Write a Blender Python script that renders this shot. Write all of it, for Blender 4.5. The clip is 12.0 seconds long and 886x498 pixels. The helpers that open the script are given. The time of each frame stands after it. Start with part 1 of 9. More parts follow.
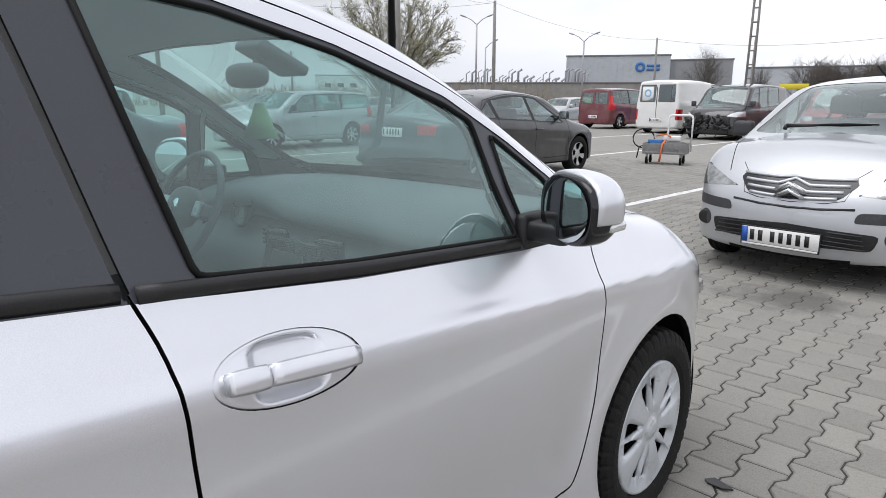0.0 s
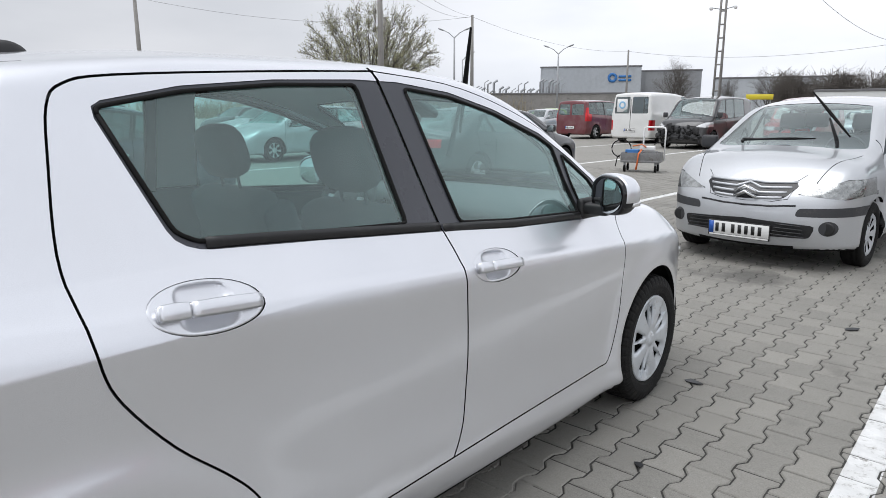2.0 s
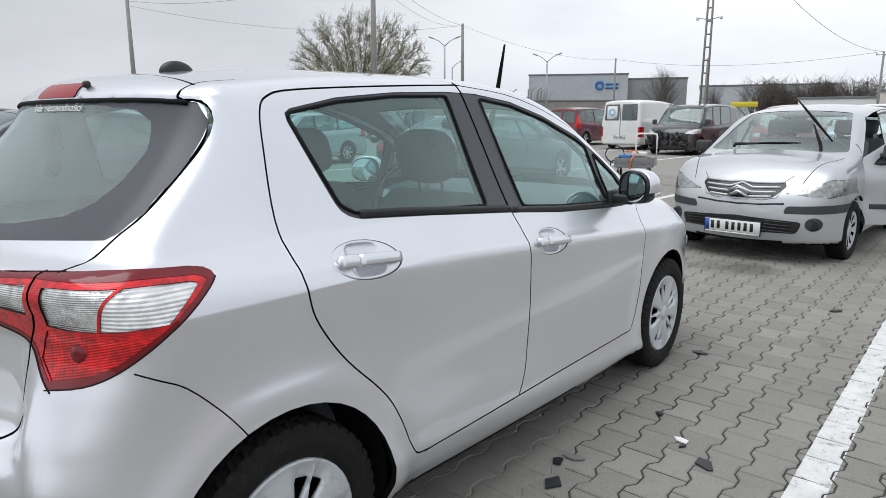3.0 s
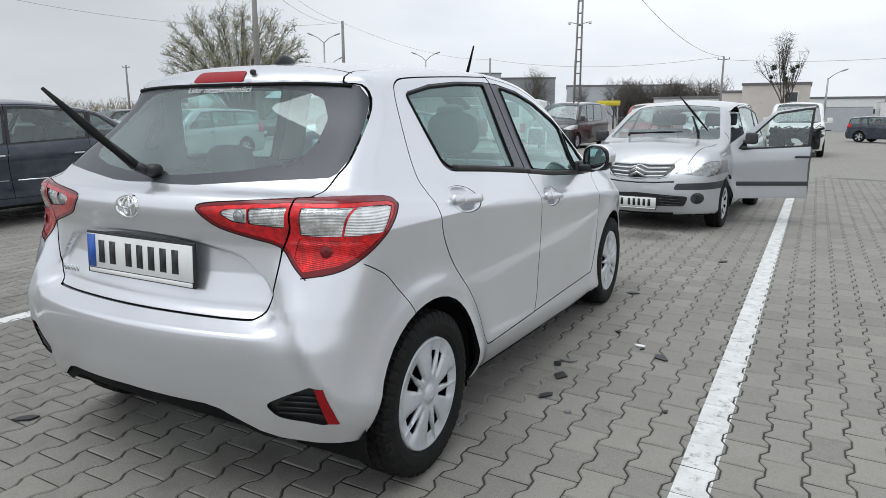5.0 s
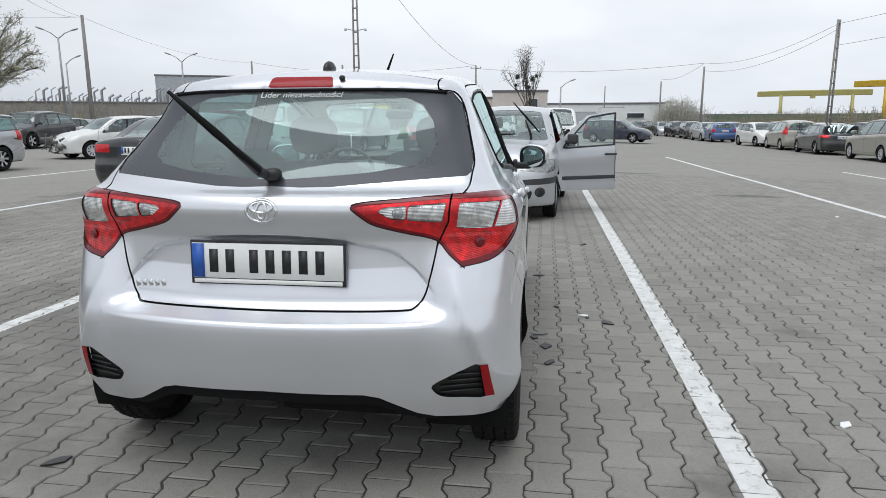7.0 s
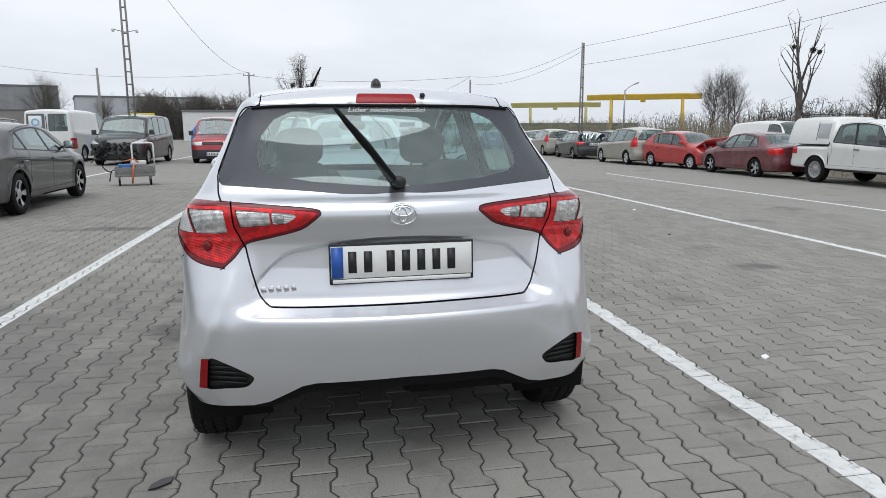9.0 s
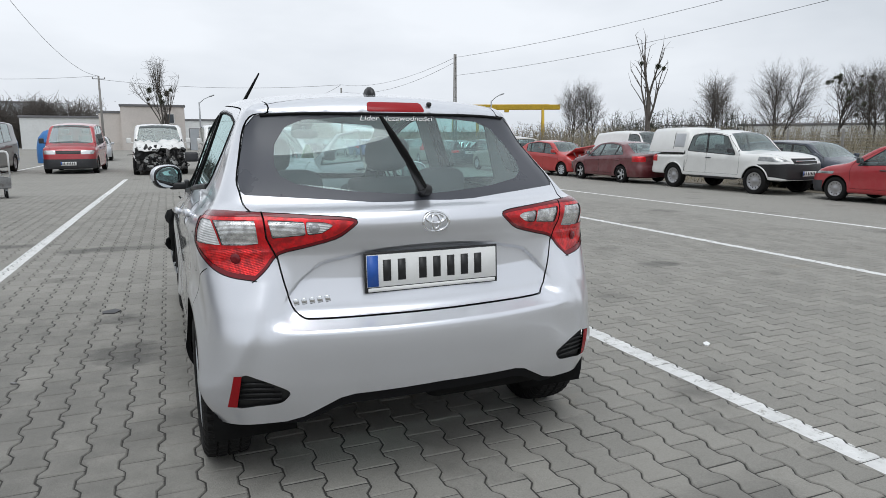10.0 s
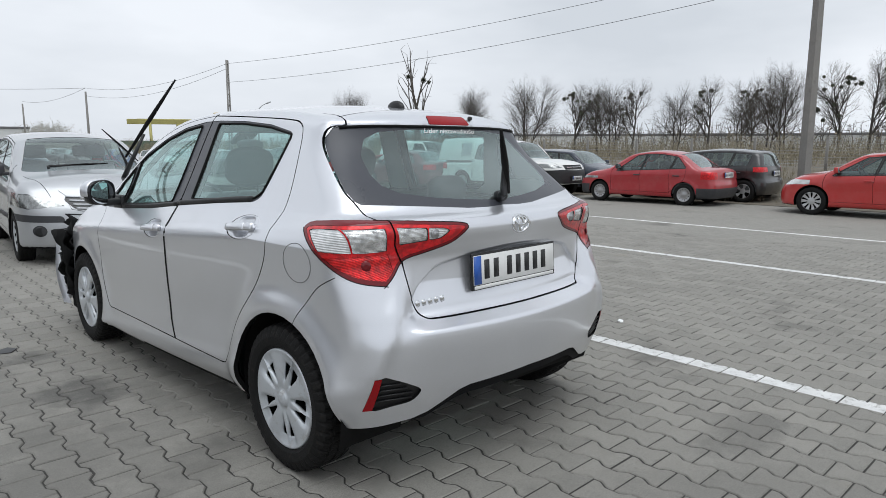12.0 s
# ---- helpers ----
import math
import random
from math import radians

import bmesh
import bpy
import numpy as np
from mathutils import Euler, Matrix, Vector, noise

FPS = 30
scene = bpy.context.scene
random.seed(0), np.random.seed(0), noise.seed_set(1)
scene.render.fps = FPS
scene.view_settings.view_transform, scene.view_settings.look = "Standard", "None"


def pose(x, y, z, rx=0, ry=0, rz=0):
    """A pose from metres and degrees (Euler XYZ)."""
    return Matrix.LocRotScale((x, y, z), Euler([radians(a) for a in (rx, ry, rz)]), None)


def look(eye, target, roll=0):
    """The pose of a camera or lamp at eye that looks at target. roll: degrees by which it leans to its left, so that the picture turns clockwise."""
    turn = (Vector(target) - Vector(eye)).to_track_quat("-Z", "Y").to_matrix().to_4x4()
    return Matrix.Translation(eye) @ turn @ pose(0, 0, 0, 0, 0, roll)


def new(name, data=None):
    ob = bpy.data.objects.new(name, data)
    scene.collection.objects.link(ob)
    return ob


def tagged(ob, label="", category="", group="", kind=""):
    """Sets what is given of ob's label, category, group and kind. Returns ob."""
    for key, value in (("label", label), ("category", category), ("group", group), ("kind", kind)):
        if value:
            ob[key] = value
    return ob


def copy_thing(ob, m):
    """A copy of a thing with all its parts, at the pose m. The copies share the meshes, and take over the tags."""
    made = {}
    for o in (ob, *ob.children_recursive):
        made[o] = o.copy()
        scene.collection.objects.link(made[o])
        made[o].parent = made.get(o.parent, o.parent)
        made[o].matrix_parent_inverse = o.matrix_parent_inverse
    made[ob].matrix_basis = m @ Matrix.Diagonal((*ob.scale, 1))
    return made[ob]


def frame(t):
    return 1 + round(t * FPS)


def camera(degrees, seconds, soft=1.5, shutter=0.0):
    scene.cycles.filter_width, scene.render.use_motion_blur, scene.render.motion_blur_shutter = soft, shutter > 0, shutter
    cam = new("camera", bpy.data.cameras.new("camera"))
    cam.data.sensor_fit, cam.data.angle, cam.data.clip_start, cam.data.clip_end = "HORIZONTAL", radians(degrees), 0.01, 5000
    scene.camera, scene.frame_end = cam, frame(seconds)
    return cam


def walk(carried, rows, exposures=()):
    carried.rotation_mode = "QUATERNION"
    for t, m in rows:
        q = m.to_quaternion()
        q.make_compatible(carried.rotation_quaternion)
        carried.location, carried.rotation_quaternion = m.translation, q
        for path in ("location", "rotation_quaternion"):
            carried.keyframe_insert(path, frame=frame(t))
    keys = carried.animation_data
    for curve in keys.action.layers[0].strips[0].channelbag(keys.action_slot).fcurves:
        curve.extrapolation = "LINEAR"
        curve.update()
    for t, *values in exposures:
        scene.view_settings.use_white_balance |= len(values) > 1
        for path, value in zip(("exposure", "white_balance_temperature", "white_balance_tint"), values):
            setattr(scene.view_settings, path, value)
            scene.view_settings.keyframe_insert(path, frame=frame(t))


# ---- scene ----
cam = camera(68.2, 12.0, 0.8)
PATH = [
    (0, (1.567, 0.76, 1.253), (0.255, 2.203, 0.811), 0.2),
    (0.5, (1.658, 0.531, 1.287), (0.38, 2.008, 0.856), -0.0),
    (1, (1.733, 0.205, 1.293), (0.459, 1.688, 0.869), -0.0),
    (1.5, (1.835, -0.053, 1.323), (0.569, 1.437, 0.903), -0.2),
    (2, (1.96, -0.348, 1.346), (0.698, 1.148, 0.933), -0.1),
    (2.5, (2.012, -0.647, 1.333), (0.757, 0.857, 0.927), -0.3),
    (3, (2.048, -0.906, 1.341), (0.812, 0.616, 0.949), -0.1),
    (3.2, (2.092, -1.011, 1.34), (0.862, 0.516, 0.95), -0.0),
    (4.8, (2.014, -1.837, 1.286), (1.034, -0.14, 0.886), 0.0),
    (5, (1.91, -1.915, 1.277), (0.979, -0.19, 0.879), -0.0),
    (5.5, (1.657, -2.088, 1.282), (0.843, -0.304, 0.887), 0.0),
    (6, (1.405, -2.293, 1.271), (0.782, -0.433, 0.88), -0.1),
    (6.5, (1.152, -2.452, 1.279), (0.718, -0.538, 0.891), -0.1),
    (7, (0.867, -2.541, 1.276), (0.6, -0.597, 0.89), -0.2),
    (7.5, (0.562, -2.726, 1.255), (0.489, -0.764, 0.874), -0.2),
    (7.7, (0.436, -2.773, 1.272), (0.43, -0.811, 0.886), -0.0),
    (9.3, (-0.523, -2.867, 1.297), (-0.001, -0.969, 0.944), -0.2),
    (9.5, (-0.639, -2.832, 1.287), (-0.037, -0.957, 0.939), -0.1),
    (10, (-0.931, -2.741, 1.298), (-0.143, -0.935, 0.959), -0.0),
    (10.5, (-1.246, -2.667, 1.309), (-0.29, -0.942, 0.98), 0.0),
    (11, (-1.528, -2.521, 1.297), (-0.414, -0.891, 0.976), 0.1),
    (11.5, (-1.831, -2.367, 1.293), (-0.57, -0.847, 0.977), 0.0),
    (12, (-2.112, -2.25, 1.307), (-0.734, -0.834, 0.995), 0.0),
]
walk(cam, [(t, look(eye, target, roll)) for t, eye, target, roll in PATH], exposures=[(0, 0.30, 6550, 15), (1.5, 0.26, 6530, 14), (3, 0.14, 6490, 12), (5.5, 0.05, 6440, 11), (7.5, 0.0, 6430, 11), (10, -0.04, 6420, 11), (12, -0.06, 6420, 11)])

# ---- light: an overcast day ----
world = bpy.data.worlds.new("overcast")
scene.world = world
world.use_nodes = True
wn, wl = world.node_tree.nodes, world.node_tree.links
wn.clear()
sky = wn.new("ShaderNodeTexSky")
sky.sky_type = "NISHITA"
sky.sun_disc = False
sky.sun_elevation, sky.sun_rotation = radians(72), radians(204)
sky.air_density, sky.dust_density = 1.0, 4.0
w_co = wn.new("ShaderNodeTexCoord")
w_map = wn.new("ShaderNodeMapping")
w_map.inputs["Scale"].default_value = (1.0, 1.0, 3.2)
w_noise = wn.new("ShaderNodeTexNoise")
w_noise.inputs["Scale"].default_value, w_noise.inputs["Detail"].default_value = 1.7, 5.0
w_ramp = wn.new("ShaderNodeValToRGB")
w_ramp.color_ramp.elements[0].position, w_ramp.color_ramp.elements[1].position = 0.36, 0.66
w_ramp.color_ramp.elements[0].color = (0.685, 0.735, 0.785, 1)
w_ramp.color_ramp.elements[1].color = (0.94, 0.985, 1.03, 1)
w_blue = wn.new("ShaderNodeMix")
w_blue.data_type = "RGBA"
w_blue.inputs["Factor"].default_value = 0.97
w_scale = wn.new("ShaderNodeVectorMath")
w_scale.operation = "SCALE"
w_scale.inputs["Scale"].default_value = 0.1
w_back = wn.new("ShaderNodeBackground")
w_back.inputs["Strength"].default_value = 1.0
w_out = wn.new("ShaderNodeOutputWorld")
wl.new(w_co.outputs["Generated"], w_map.inputs["Vector"])
wl.new(w_map.outputs["Vector"], w_noise.inputs["Vector"])
wl.new(w_noise.outputs["Fac"], w_ramp.inputs["Fac"])
wl.new(sky.outputs["Color"], w_scale.inputs[0])
wl.new(w_scale.outputs["Vector"], w_blue.inputs["A"])
wl.new(w_ramp.outputs["Color"], w_blue.inputs["B"])
# the cloud thickens towards the west
w_dir = wn.new("ShaderNodeVectorMath")
w_dir.operation = "DOT_PRODUCT"
w_dir.inputs[1].default_value = (-0.93, 0.27, 0.24)
wl.new(w_co.outputs["Generated"], w_dir.inputs[0])
w_soft = wn.new("ShaderNodeMath")
w_soft.operation = "MULTIPLY_ADD"
w_soft.inputs[1].default_value = 0.22
wl.new(w_noise.outputs["Fac"], w_soft.inputs[0])
wl.new(w_dir.outputs["Value"], w_soft.inputs[2])
w_thick = wn.new("ShaderNodeMapRange")
w_thick.interpolation_type = "SMOOTHSTEP"
w_thick.inputs["From Min"].default_value, w_thick.inputs["From Max"].default_value = 0.82, 1.12
w_thick.inputs["To Min"].default_value, w_thick.inputs["To Max"].default_value = 1.0, 0.70
wl.new(w_soft.outputs["Value"], w_thick.inputs["Value"])
w_dim = wn.new("ShaderNodeVectorMath")
w_dim.operation = "SCALE"
wl.new(w_blue.outputs["Result"], w_dim.inputs[0])
wl.new(w_thick.outputs["Result"], w_dim.inputs["Scale"])
wl.new(w_dim.outputs["Vector"], w_back.inputs["Color"])
wl.new(w_back.outputs["Background"], w_out.inputs["Surface"])

sun = new("sun", bpy.data.lights.new("sun", "SUN"))
sun.data.energy, sun.data.angle, sun.data.color = 1.5, radians(50), (0.97, 1.0, 1.0)
sun.matrix_world = look((0, 0, 30), (4, 9, 0))

# ---- materials ----
def nodes_of(name):
    m = bpy.data.materials.new(name)
    m.use_nodes = True
    return m, m.node_tree.nodes, m.node_tree.links, m.node_tree.nodes["Principled BSDF"]


def mix_color(n, l, fac, a, b, mode="MIX"):
    mx = n.new("ShaderNodeMix")
    mx.data_type, mx.blend_type = "RGBA", mode
    for sock, v in (("Factor", fac), ("A", a), ("B", b)):
        if isinstance(v, (int, float)):
            mx.inputs[sock].default_value = v
        elif isinstance(v, tuple):
            mx.inputs[sock].default_value = (*v[:3], 1)
        else:
            l.new(v, mx.inputs[sock])
    return mx.outputs["Result"]


def noise_node(n, l, scale, detail=4.0, rough=0.6, vec=None, lo=0.3, hi=0.7):
    t = n.new("ShaderNodeTexNoise")
    t.inputs["Scale"].default_value, t.inputs["Detail"].default_value, t.inputs["Roughness"].default_value = scale, detail, rough
    if vec is not None:
        l.new(vec, t.inputs["Vector"])
    r = n.new("ShaderNodeMapRange")
    r.inputs["From Min"].default_value, r.inputs["From Max"].default_value = lo, hi
    l.new(t.outputs["Fac"], r.inputs["Value"])
    return r.outputs["Result"]


def surface(name, base, rough=0.5, metal=0.0, vary=0.25, grain=60.0, patch=3.0, relief=0.0, coat=0.0, alt=None, world_space=False,
            spec=0.5, island=0.0, dirt=None, dirt_at=(0.55, 0.75)):
    """A plain surface with a fine grain and larger stains."""
    m, n, l, b = nodes_of(name)
    vec = n.new("ShaderNodeNewGeometry").outputs["Position"] if world_space else n.new("ShaderNodeTexCoord").outputs["Object"]
    fine = noise_node(n, l, grain, 4, 0.65, vec)
    wide = noise_node(n, l, patch, 5, 0.6, vec)
    low = tuple(c * (1 - vary) for c in base)
    high = tuple(min(1, c * (1 + vary * 0.7)) for c in base)
    c = mix_color(n, l, wide, low if alt is None else alt, high)
    c = mix_color(n, l, 0.5, c, mix_color(n, l, fine, low, high))
    if island:
        g = n.new("ShaderNodeNewGeometry")
        o = n.new("ShaderNodeObjectInfo")
        add = n.new("ShaderNodeMath")
        add.operation = "ADD"
        l.new(g.outputs["Random Per Island"], add.inputs[0])
        l.new(o.outputs["Random"], add.inputs[1])
        fr = n.new("ShaderNodeMath")
        fr.operation = "FRACT"
        l.new(add.outputs[0], fr.inputs[0])
        c = mix_color(n, l, island, c, mix_color(n, l, fr.outputs[0], tuple(v * 0.6 for v in base), tuple(min(1, v * 1.4) for v in base)))
    if dirt is not None:
        c = mix_color(n, l, noise_node(n, l, patch * 2.3, 6, 0.7, vec, *dirt_at), c, dirt)
    l.new(c, b.inputs["Base Color"])
    b.inputs["Metallic"].default_value = metal
    b.inputs["Specular IOR Level"].default_value = spec
    rr = n.new("ShaderNodeMapRange")
    rr.inputs["To Min"].default_value, rr.inputs["To Max"].default_value = max(0, rough - 0.06), min(1, rough + 0.08)
    l.new(wide, rr.inputs["Value"])
    l.new(rr.outputs["Result"], b.inputs["Roughness"])
    b.inputs["Coat Weight"].default_value, b.inputs["Coat Roughness"].default_value = coat, 0.04
    if relief:
        bp = n.new("ShaderNodeBump")
        bp.inputs["Strength"].default_value, bp.inputs["Distance"].default_value = relief, 0.003
        l.new(fine, bp.inputs["Height"])
        l.new(bp.outputs["Normal"], b.inputs["Normal"])
    return m


def paint(name, base, metal=0.0, rough=0.35, coat=1.0, dust=0.10):
    """Car paint: fine flake under a clear coat, with thin road dust."""
    m, n, l, b = nodes_of(name)
    vec = n.new("ShaderNodeTexCoord").outputs["Object"]
    flake = noise_node(n, l, 900.0, 2, 0.5, vec, 0.35, 0.65)
    film = noise_node(n, l, 2.2, 6, 0.65, vec, 0.4, 0.75)
    c = mix_color(n, l, flake, tuple(v * 0.93 for v in base), tuple(min(1, v * 1.06) for v in base))
    k = n.new("ShaderNodeMath")
    k.operation = "MULTIPLY"
    l.new(film, k.inputs[0])
    k.inputs[1].default_value = dust
    c = mix_color(n, l, k.outputs[0], c, (0.36, 0.34, 0.31))
    l.new(c, b.inputs["Base Color"])
    b.inputs["Metallic"].default_value, b.inputs["Roughness"].default_value = metal, rough
    rr = n.new("ShaderNodeMapRange")
    rr.inputs["To Min"].default_value, rr.inputs["To Max"].default_value = 0.03, 0.11
    l.new(film, rr.inputs["Value"])
    b.inputs["Coat Weight"].default_value = coat
    l.new(rr.outputs["Result"], b.inputs["Coat Roughness"])
    return m


def glass(name, tint, dust=0.04, gloss=(0.92, 1.0, 0.99)):
    """Clear pane: what is behind shows through the tint, with a mirror gloss by the viewing angle and a film of dust
    and painted sky veil.
    """
    m, n, l, b = nodes_of(name)
    n.remove(b)
    t = n.new("ShaderNodeBsdfTransparent")
    t.inputs["Color"].default_value = (*tint, 1)
    g = n.new("ShaderNodeBsdfGlossy")
    g.inputs["Roughness"].default_value = 0.012
    g.inputs["Color"].default_value = (*gloss, 1)
    # greenish flat colour for the veil of reflected sky, along with thin dust
    d = n.new("ShaderNodeBsdfDiffuse")
    d.inputs["Color"].default_value = (0.46, 0.49, 0.48, 1)
    lw = n.new("ShaderNodeLayerWeight")
    pw = n.new("ShaderNodeMath")
    pw.operation = "POWER"
    l.new(lw.outputs["Facing"], pw.inputs[0])
    pw.inputs[1].default_value = 3.4
    fr = n.new("ShaderNodeMath")
    fr.operation = "MULTIPLY_ADD"
    l.new(pw.outputs[0], fr.inputs[0])
    fr.inputs[1].default_value, fr.inputs[2].default_value = 0.88, 0.10
    vec = n.new("ShaderNodeTexCoord").outputs["Object"]
    film = noise_node(n, l, 6.0, 6, 0.7, vec, 0.35, 0.8)
    k = n.new("ShaderNodeMath")
    k.operation = "MULTIPLY_ADD"
    l.new(film, k.inputs[0])
    k.inputs[1].default_value, k.inputs[2].default_value = dust, dust * 0.4
    body = n.new("ShaderNodeMixShader")
    l.new(k.outputs[0], body.inputs[0])
    l.new(t.outputs[0], body.inputs[1])
    l.new(d.outputs[0], body.inputs[2])
    mx = n.new("ShaderNodeMixShader")
    l.new(fr.outputs[0], mx.inputs[0])
    l.new(body.outputs[0], mx.inputs[1])
    l.new(g.outputs[0], mx.inputs[2])
    l.new(mx.outputs[0], n["Material Output"].inputs["Surface"])
    return m


M = {}
M["silver"] = paint("silver_paint", (0.755, 0.768, 0.805), metal=0.74, rough=0.30, dust=0.08)
M["silver_old"] = paint("silver_paint_old", (0.49, 0.505, 0.525), metal=0.6, rough=0.42, dust=0.2)
M["black_trim"] = surface("black_trim", (0.011, 0.011, 0.012), 0.42, vary=0.3, grain=300, patch=8, relief=0.15, dirt=(0.025, 0.024, 0.022))
M["pillar_film"] = surface("pillar_film", (0.056, 0.059, 0.070), 0.30, vary=0.12, grain=300, patch=5, spec=0.4)
# black rubber; on panel rims it stands for the shade inside the gaps
M["seal"] = surface("seal_and_gap_shade", (0.006, 0.006, 0.006), 0.7, vary=0.3, grain=80, spec=0.2)
M["gloss_black"] = surface("gloss_black", (0.012, 0.012, 0.014), 0.12, vary=0.2, grain=40, patch=4)
M["glass"] = glass("car_glass", (0.64, 0.88, 0.86), 0.095, (0.80, 1.0, 0.98))
# stronger film: sky reflected in the sloping rear glass, put in as colour
M["glass_rear"] = glass("rear_glass", (0.74, 0.92, 0.90), 0.16, (0.88, 1.0, 0.99))
M["glass_front"] = glass("windscreen_glass", (0.80, 0.91, 0.90), 0.04)
M["glass_dark"] = glass("dark_glass", (0.50, 0.60, 0.60), 0.04)
M["valance"] = surface("valance_plastic", (0.008, 0.008, 0.009), 0.75, vary=0.2, grain=200, patch=6, spec=0.15)
M["dash_pad"] = surface("dash_pad", (0.13, 0.14, 0.145), 0.7, vary=0.12, grain=400, patch=6, relief=0.2)
M["under"] = surface("underbody", (0.008, 0.008, 0.008), 0.85, vary=0.4, grain=30, relief=0.3, spec=0.15)
M["chrome"] = surface("chrome", (0.78, 0.79, 0.80), 0.08, metal=1.0, vary=0.05, grain=100)
M["mirror"] = surface("mirror_glass", (0.62, 0.66, 0.67), 0.02, metal=1.0, vary=0.01, grain=10)
M["steel"] = surface("steel", (0.45, 0.45, 0.46), 0.38, metal=0.9, vary=0.25, grain=90, dirt=(0.16, 0.12, 0.09))
M["hubcap"] = surface("wheel_cover_silver", (0.58, 0.61, 0.64), 0.34, metal=0.35, vary=0.08, grain=200, patch=9, coat=0.3, dirt=(0.34, 0.32, 0.29))
M["alloy"] = surface("alloy", (0.55, 0.56, 0.57), 0.34, metal=0.7, vary=0.12, grain=200, dirt=(0.25, 0.22, 0.2))
M["tyre"] = surface("tyre_rubber", (0.010, 0.0098, 0.0098), 0.75, vary=0.35, grain=180, patch=14, relief=0.3, spec=0.22, dirt=(0.035, 0.030, 0.024), dirt_at=(0.56, 0.8))


def lens(name, base, dark, step, lean=0.0, rough=0.2, metal=0.75, depth=0.0016, cross=0.6):
    """A lamp lens: moulded ribs and prisms of that step in metres over a reflector, under a smooth clear cover."""
    m, n, l, b = nodes_of(name)
    vec = n.new("ShaderNodeTexCoord").outputs["Object"]
    turn = n.new("ShaderNodeMapping")
    turn.inputs["Rotation"].default_value = (0, radians(lean), 0)
    l.new(vec, turn.inputs["Vector"])
    waves = []
    for axis, k in (("Z", 1.0), ("X", cross)):
        w = n.new("ShaderNodeTexWave")
        w.bands_direction = axis
        w.wave_profile = "TRI"
        w.inputs["Scale"].default_value = 0.314 / step * (1.0 if axis == "Z" else 0.55)
        w.inputs["Distortion"].default_value = 0.0
        l.new(turn.outputs["Vector"], w.inputs["Vector"])
        waves.append((w.outputs["Fac"], k))
    mul = n.new("ShaderNodeMath")
    mul.operation = "MULTIPLY_ADD"
    l.new(waves[1][0], mul.inputs[0])
    mul.inputs[1].default_value = cross
    l.new(waves[0][0], mul.inputs[2])
    patchy = noise_node(n, l, 38.0, 3, 0.55, vec, 0.38, 0.62)
    c = mix_color(n, l, patchy, dark, base)
    l.new(c, b.inputs["Base Color"])
    b.inputs["Metallic"].default_value, b.inputs["Roughness"].default_value = metal, rough
    b.inputs["Coat Weight"].default_value, b.inputs["Coat Roughness"].default_value = 0.8, 0.02
    bp = n.new("ShaderNodeBump")
    bp.inputs["Strength"].default_value, bp.inputs["Distance"].default_value = 1.0, depth
    l.new(mul.outputs[0], bp.inputs["Height"])
    l.new(bp.outputs["Normal"], b.inputs["Normal"])
    return m


M["lamp_red"] = lens("red_lens", (0.80, 0.004, 0.010), (0.42, 0.002, 0.006), 0.0030, 0, 0.34, 0.5, 0.0004)
M["lamp_red_deep"] = lens("faceted_red_lens", (0.82, 0.008, 0.010), (0.40, 0.003, 0.005), 0.0055, 12, 0.28, 0.6, 0.0009)
M["lamp_red_dark"] = surface("dark_red_lens", (0.16, 0.003, 0.008), 0.14, vary=0.2, grain=120, patch=8, spec=0.3, coat=0.5)
M["lamp_ribbed"] = lens("clear_ribbed_lens", (0.82, 0.83, 0.82), (0.50, 0.50, 0.50), 0.0045, 0, 0.20, 0.75, 0.0007, 0.15)
M["lamp_facet"] = lens("clear_prism_lens", (0.90, 0.90, 0.90), (0.72, 0.73, 0.73), 0.0085, -8, 0.30, 0.45, 0.0014, 0.8)
M["lamp_white"] = surface("clear_lamp_reflector", (0.80, 0.81, 0.81), 0.16, metal=0.6, vary=0.42, grain=70, patch=20, coat=1.0)
M["reflector_red"] = surface("reflector_red", (0.30, 0.006, 0.010), 0.2, vary=0.1, grain=200, patch=8, spec=0.3)
M["plastic"] = surface("grey_plastic", (0.036, 0.037, 0.041), 0.55, vary=0.2, grain=400, patch=6, relief=0.2, dirt=(0.07, 0.066, 0.06))
M["interior"] = surface("interior_plastic", (0.11, 0.12, 0.125), 0.6, vary=0.2, grain=300, patch=5, relief=0.15)
M["interior_light"] = surface("headliner", (0.48, 0.49, 0.48), 0.85, vary=0.1, grain=200, patch=4)
M["fabric"] = surface("seat_fabric", (0.15, 0.16, 0.175), 0.9, vary=0.3, grain=500, patch=6, relief=0.4)
M["plate"] = surface("plate_white", (0.78, 0.78, 0.76), 0.4, vary=0.06, grain=60, patch=10, coat=0.3)
M["plate_blue"] = surface("plate_blue", (0.02, 0.10, 0.42), 0.4, vary=0.1, grain=60)
M["ink"] = surface("black_ink", (0.015, 0.015, 0.015), 0.45, vary=0.2, grain=60)
M["white"] = surface("white_enamel", (0.78, 0.78, 0.77), 0.45, vary=0.08, grain=50, patch=4)
M["dark_scrap"] = surface("dark_torn_parts", (0.022, 0.022, 0.023), 0.6, metal=0.2, vary=0.7, grain=10, patch=20, relief=0.4)
M["bare"] = surface("torn_metal", (0.16, 0.155, 0.15), 0.5, metal=0.5, vary=0.6, grain=14, patch=30, relief=0.5)
M["paint_white"] = paint("paint_white", (0.74, 0.74, 0.72), metal=0, rough=0.4, dust=0.16)
M["paint_red"] = paint("paint_red", (0.37, 0.008, 0.016), metal=0, rough=0.4, dust=0.09)
M["paint_maroon"] = paint("paint_maroon", (0.13, 0.009, 0.016), metal=0.2, rough=0.4, dust=0.16)
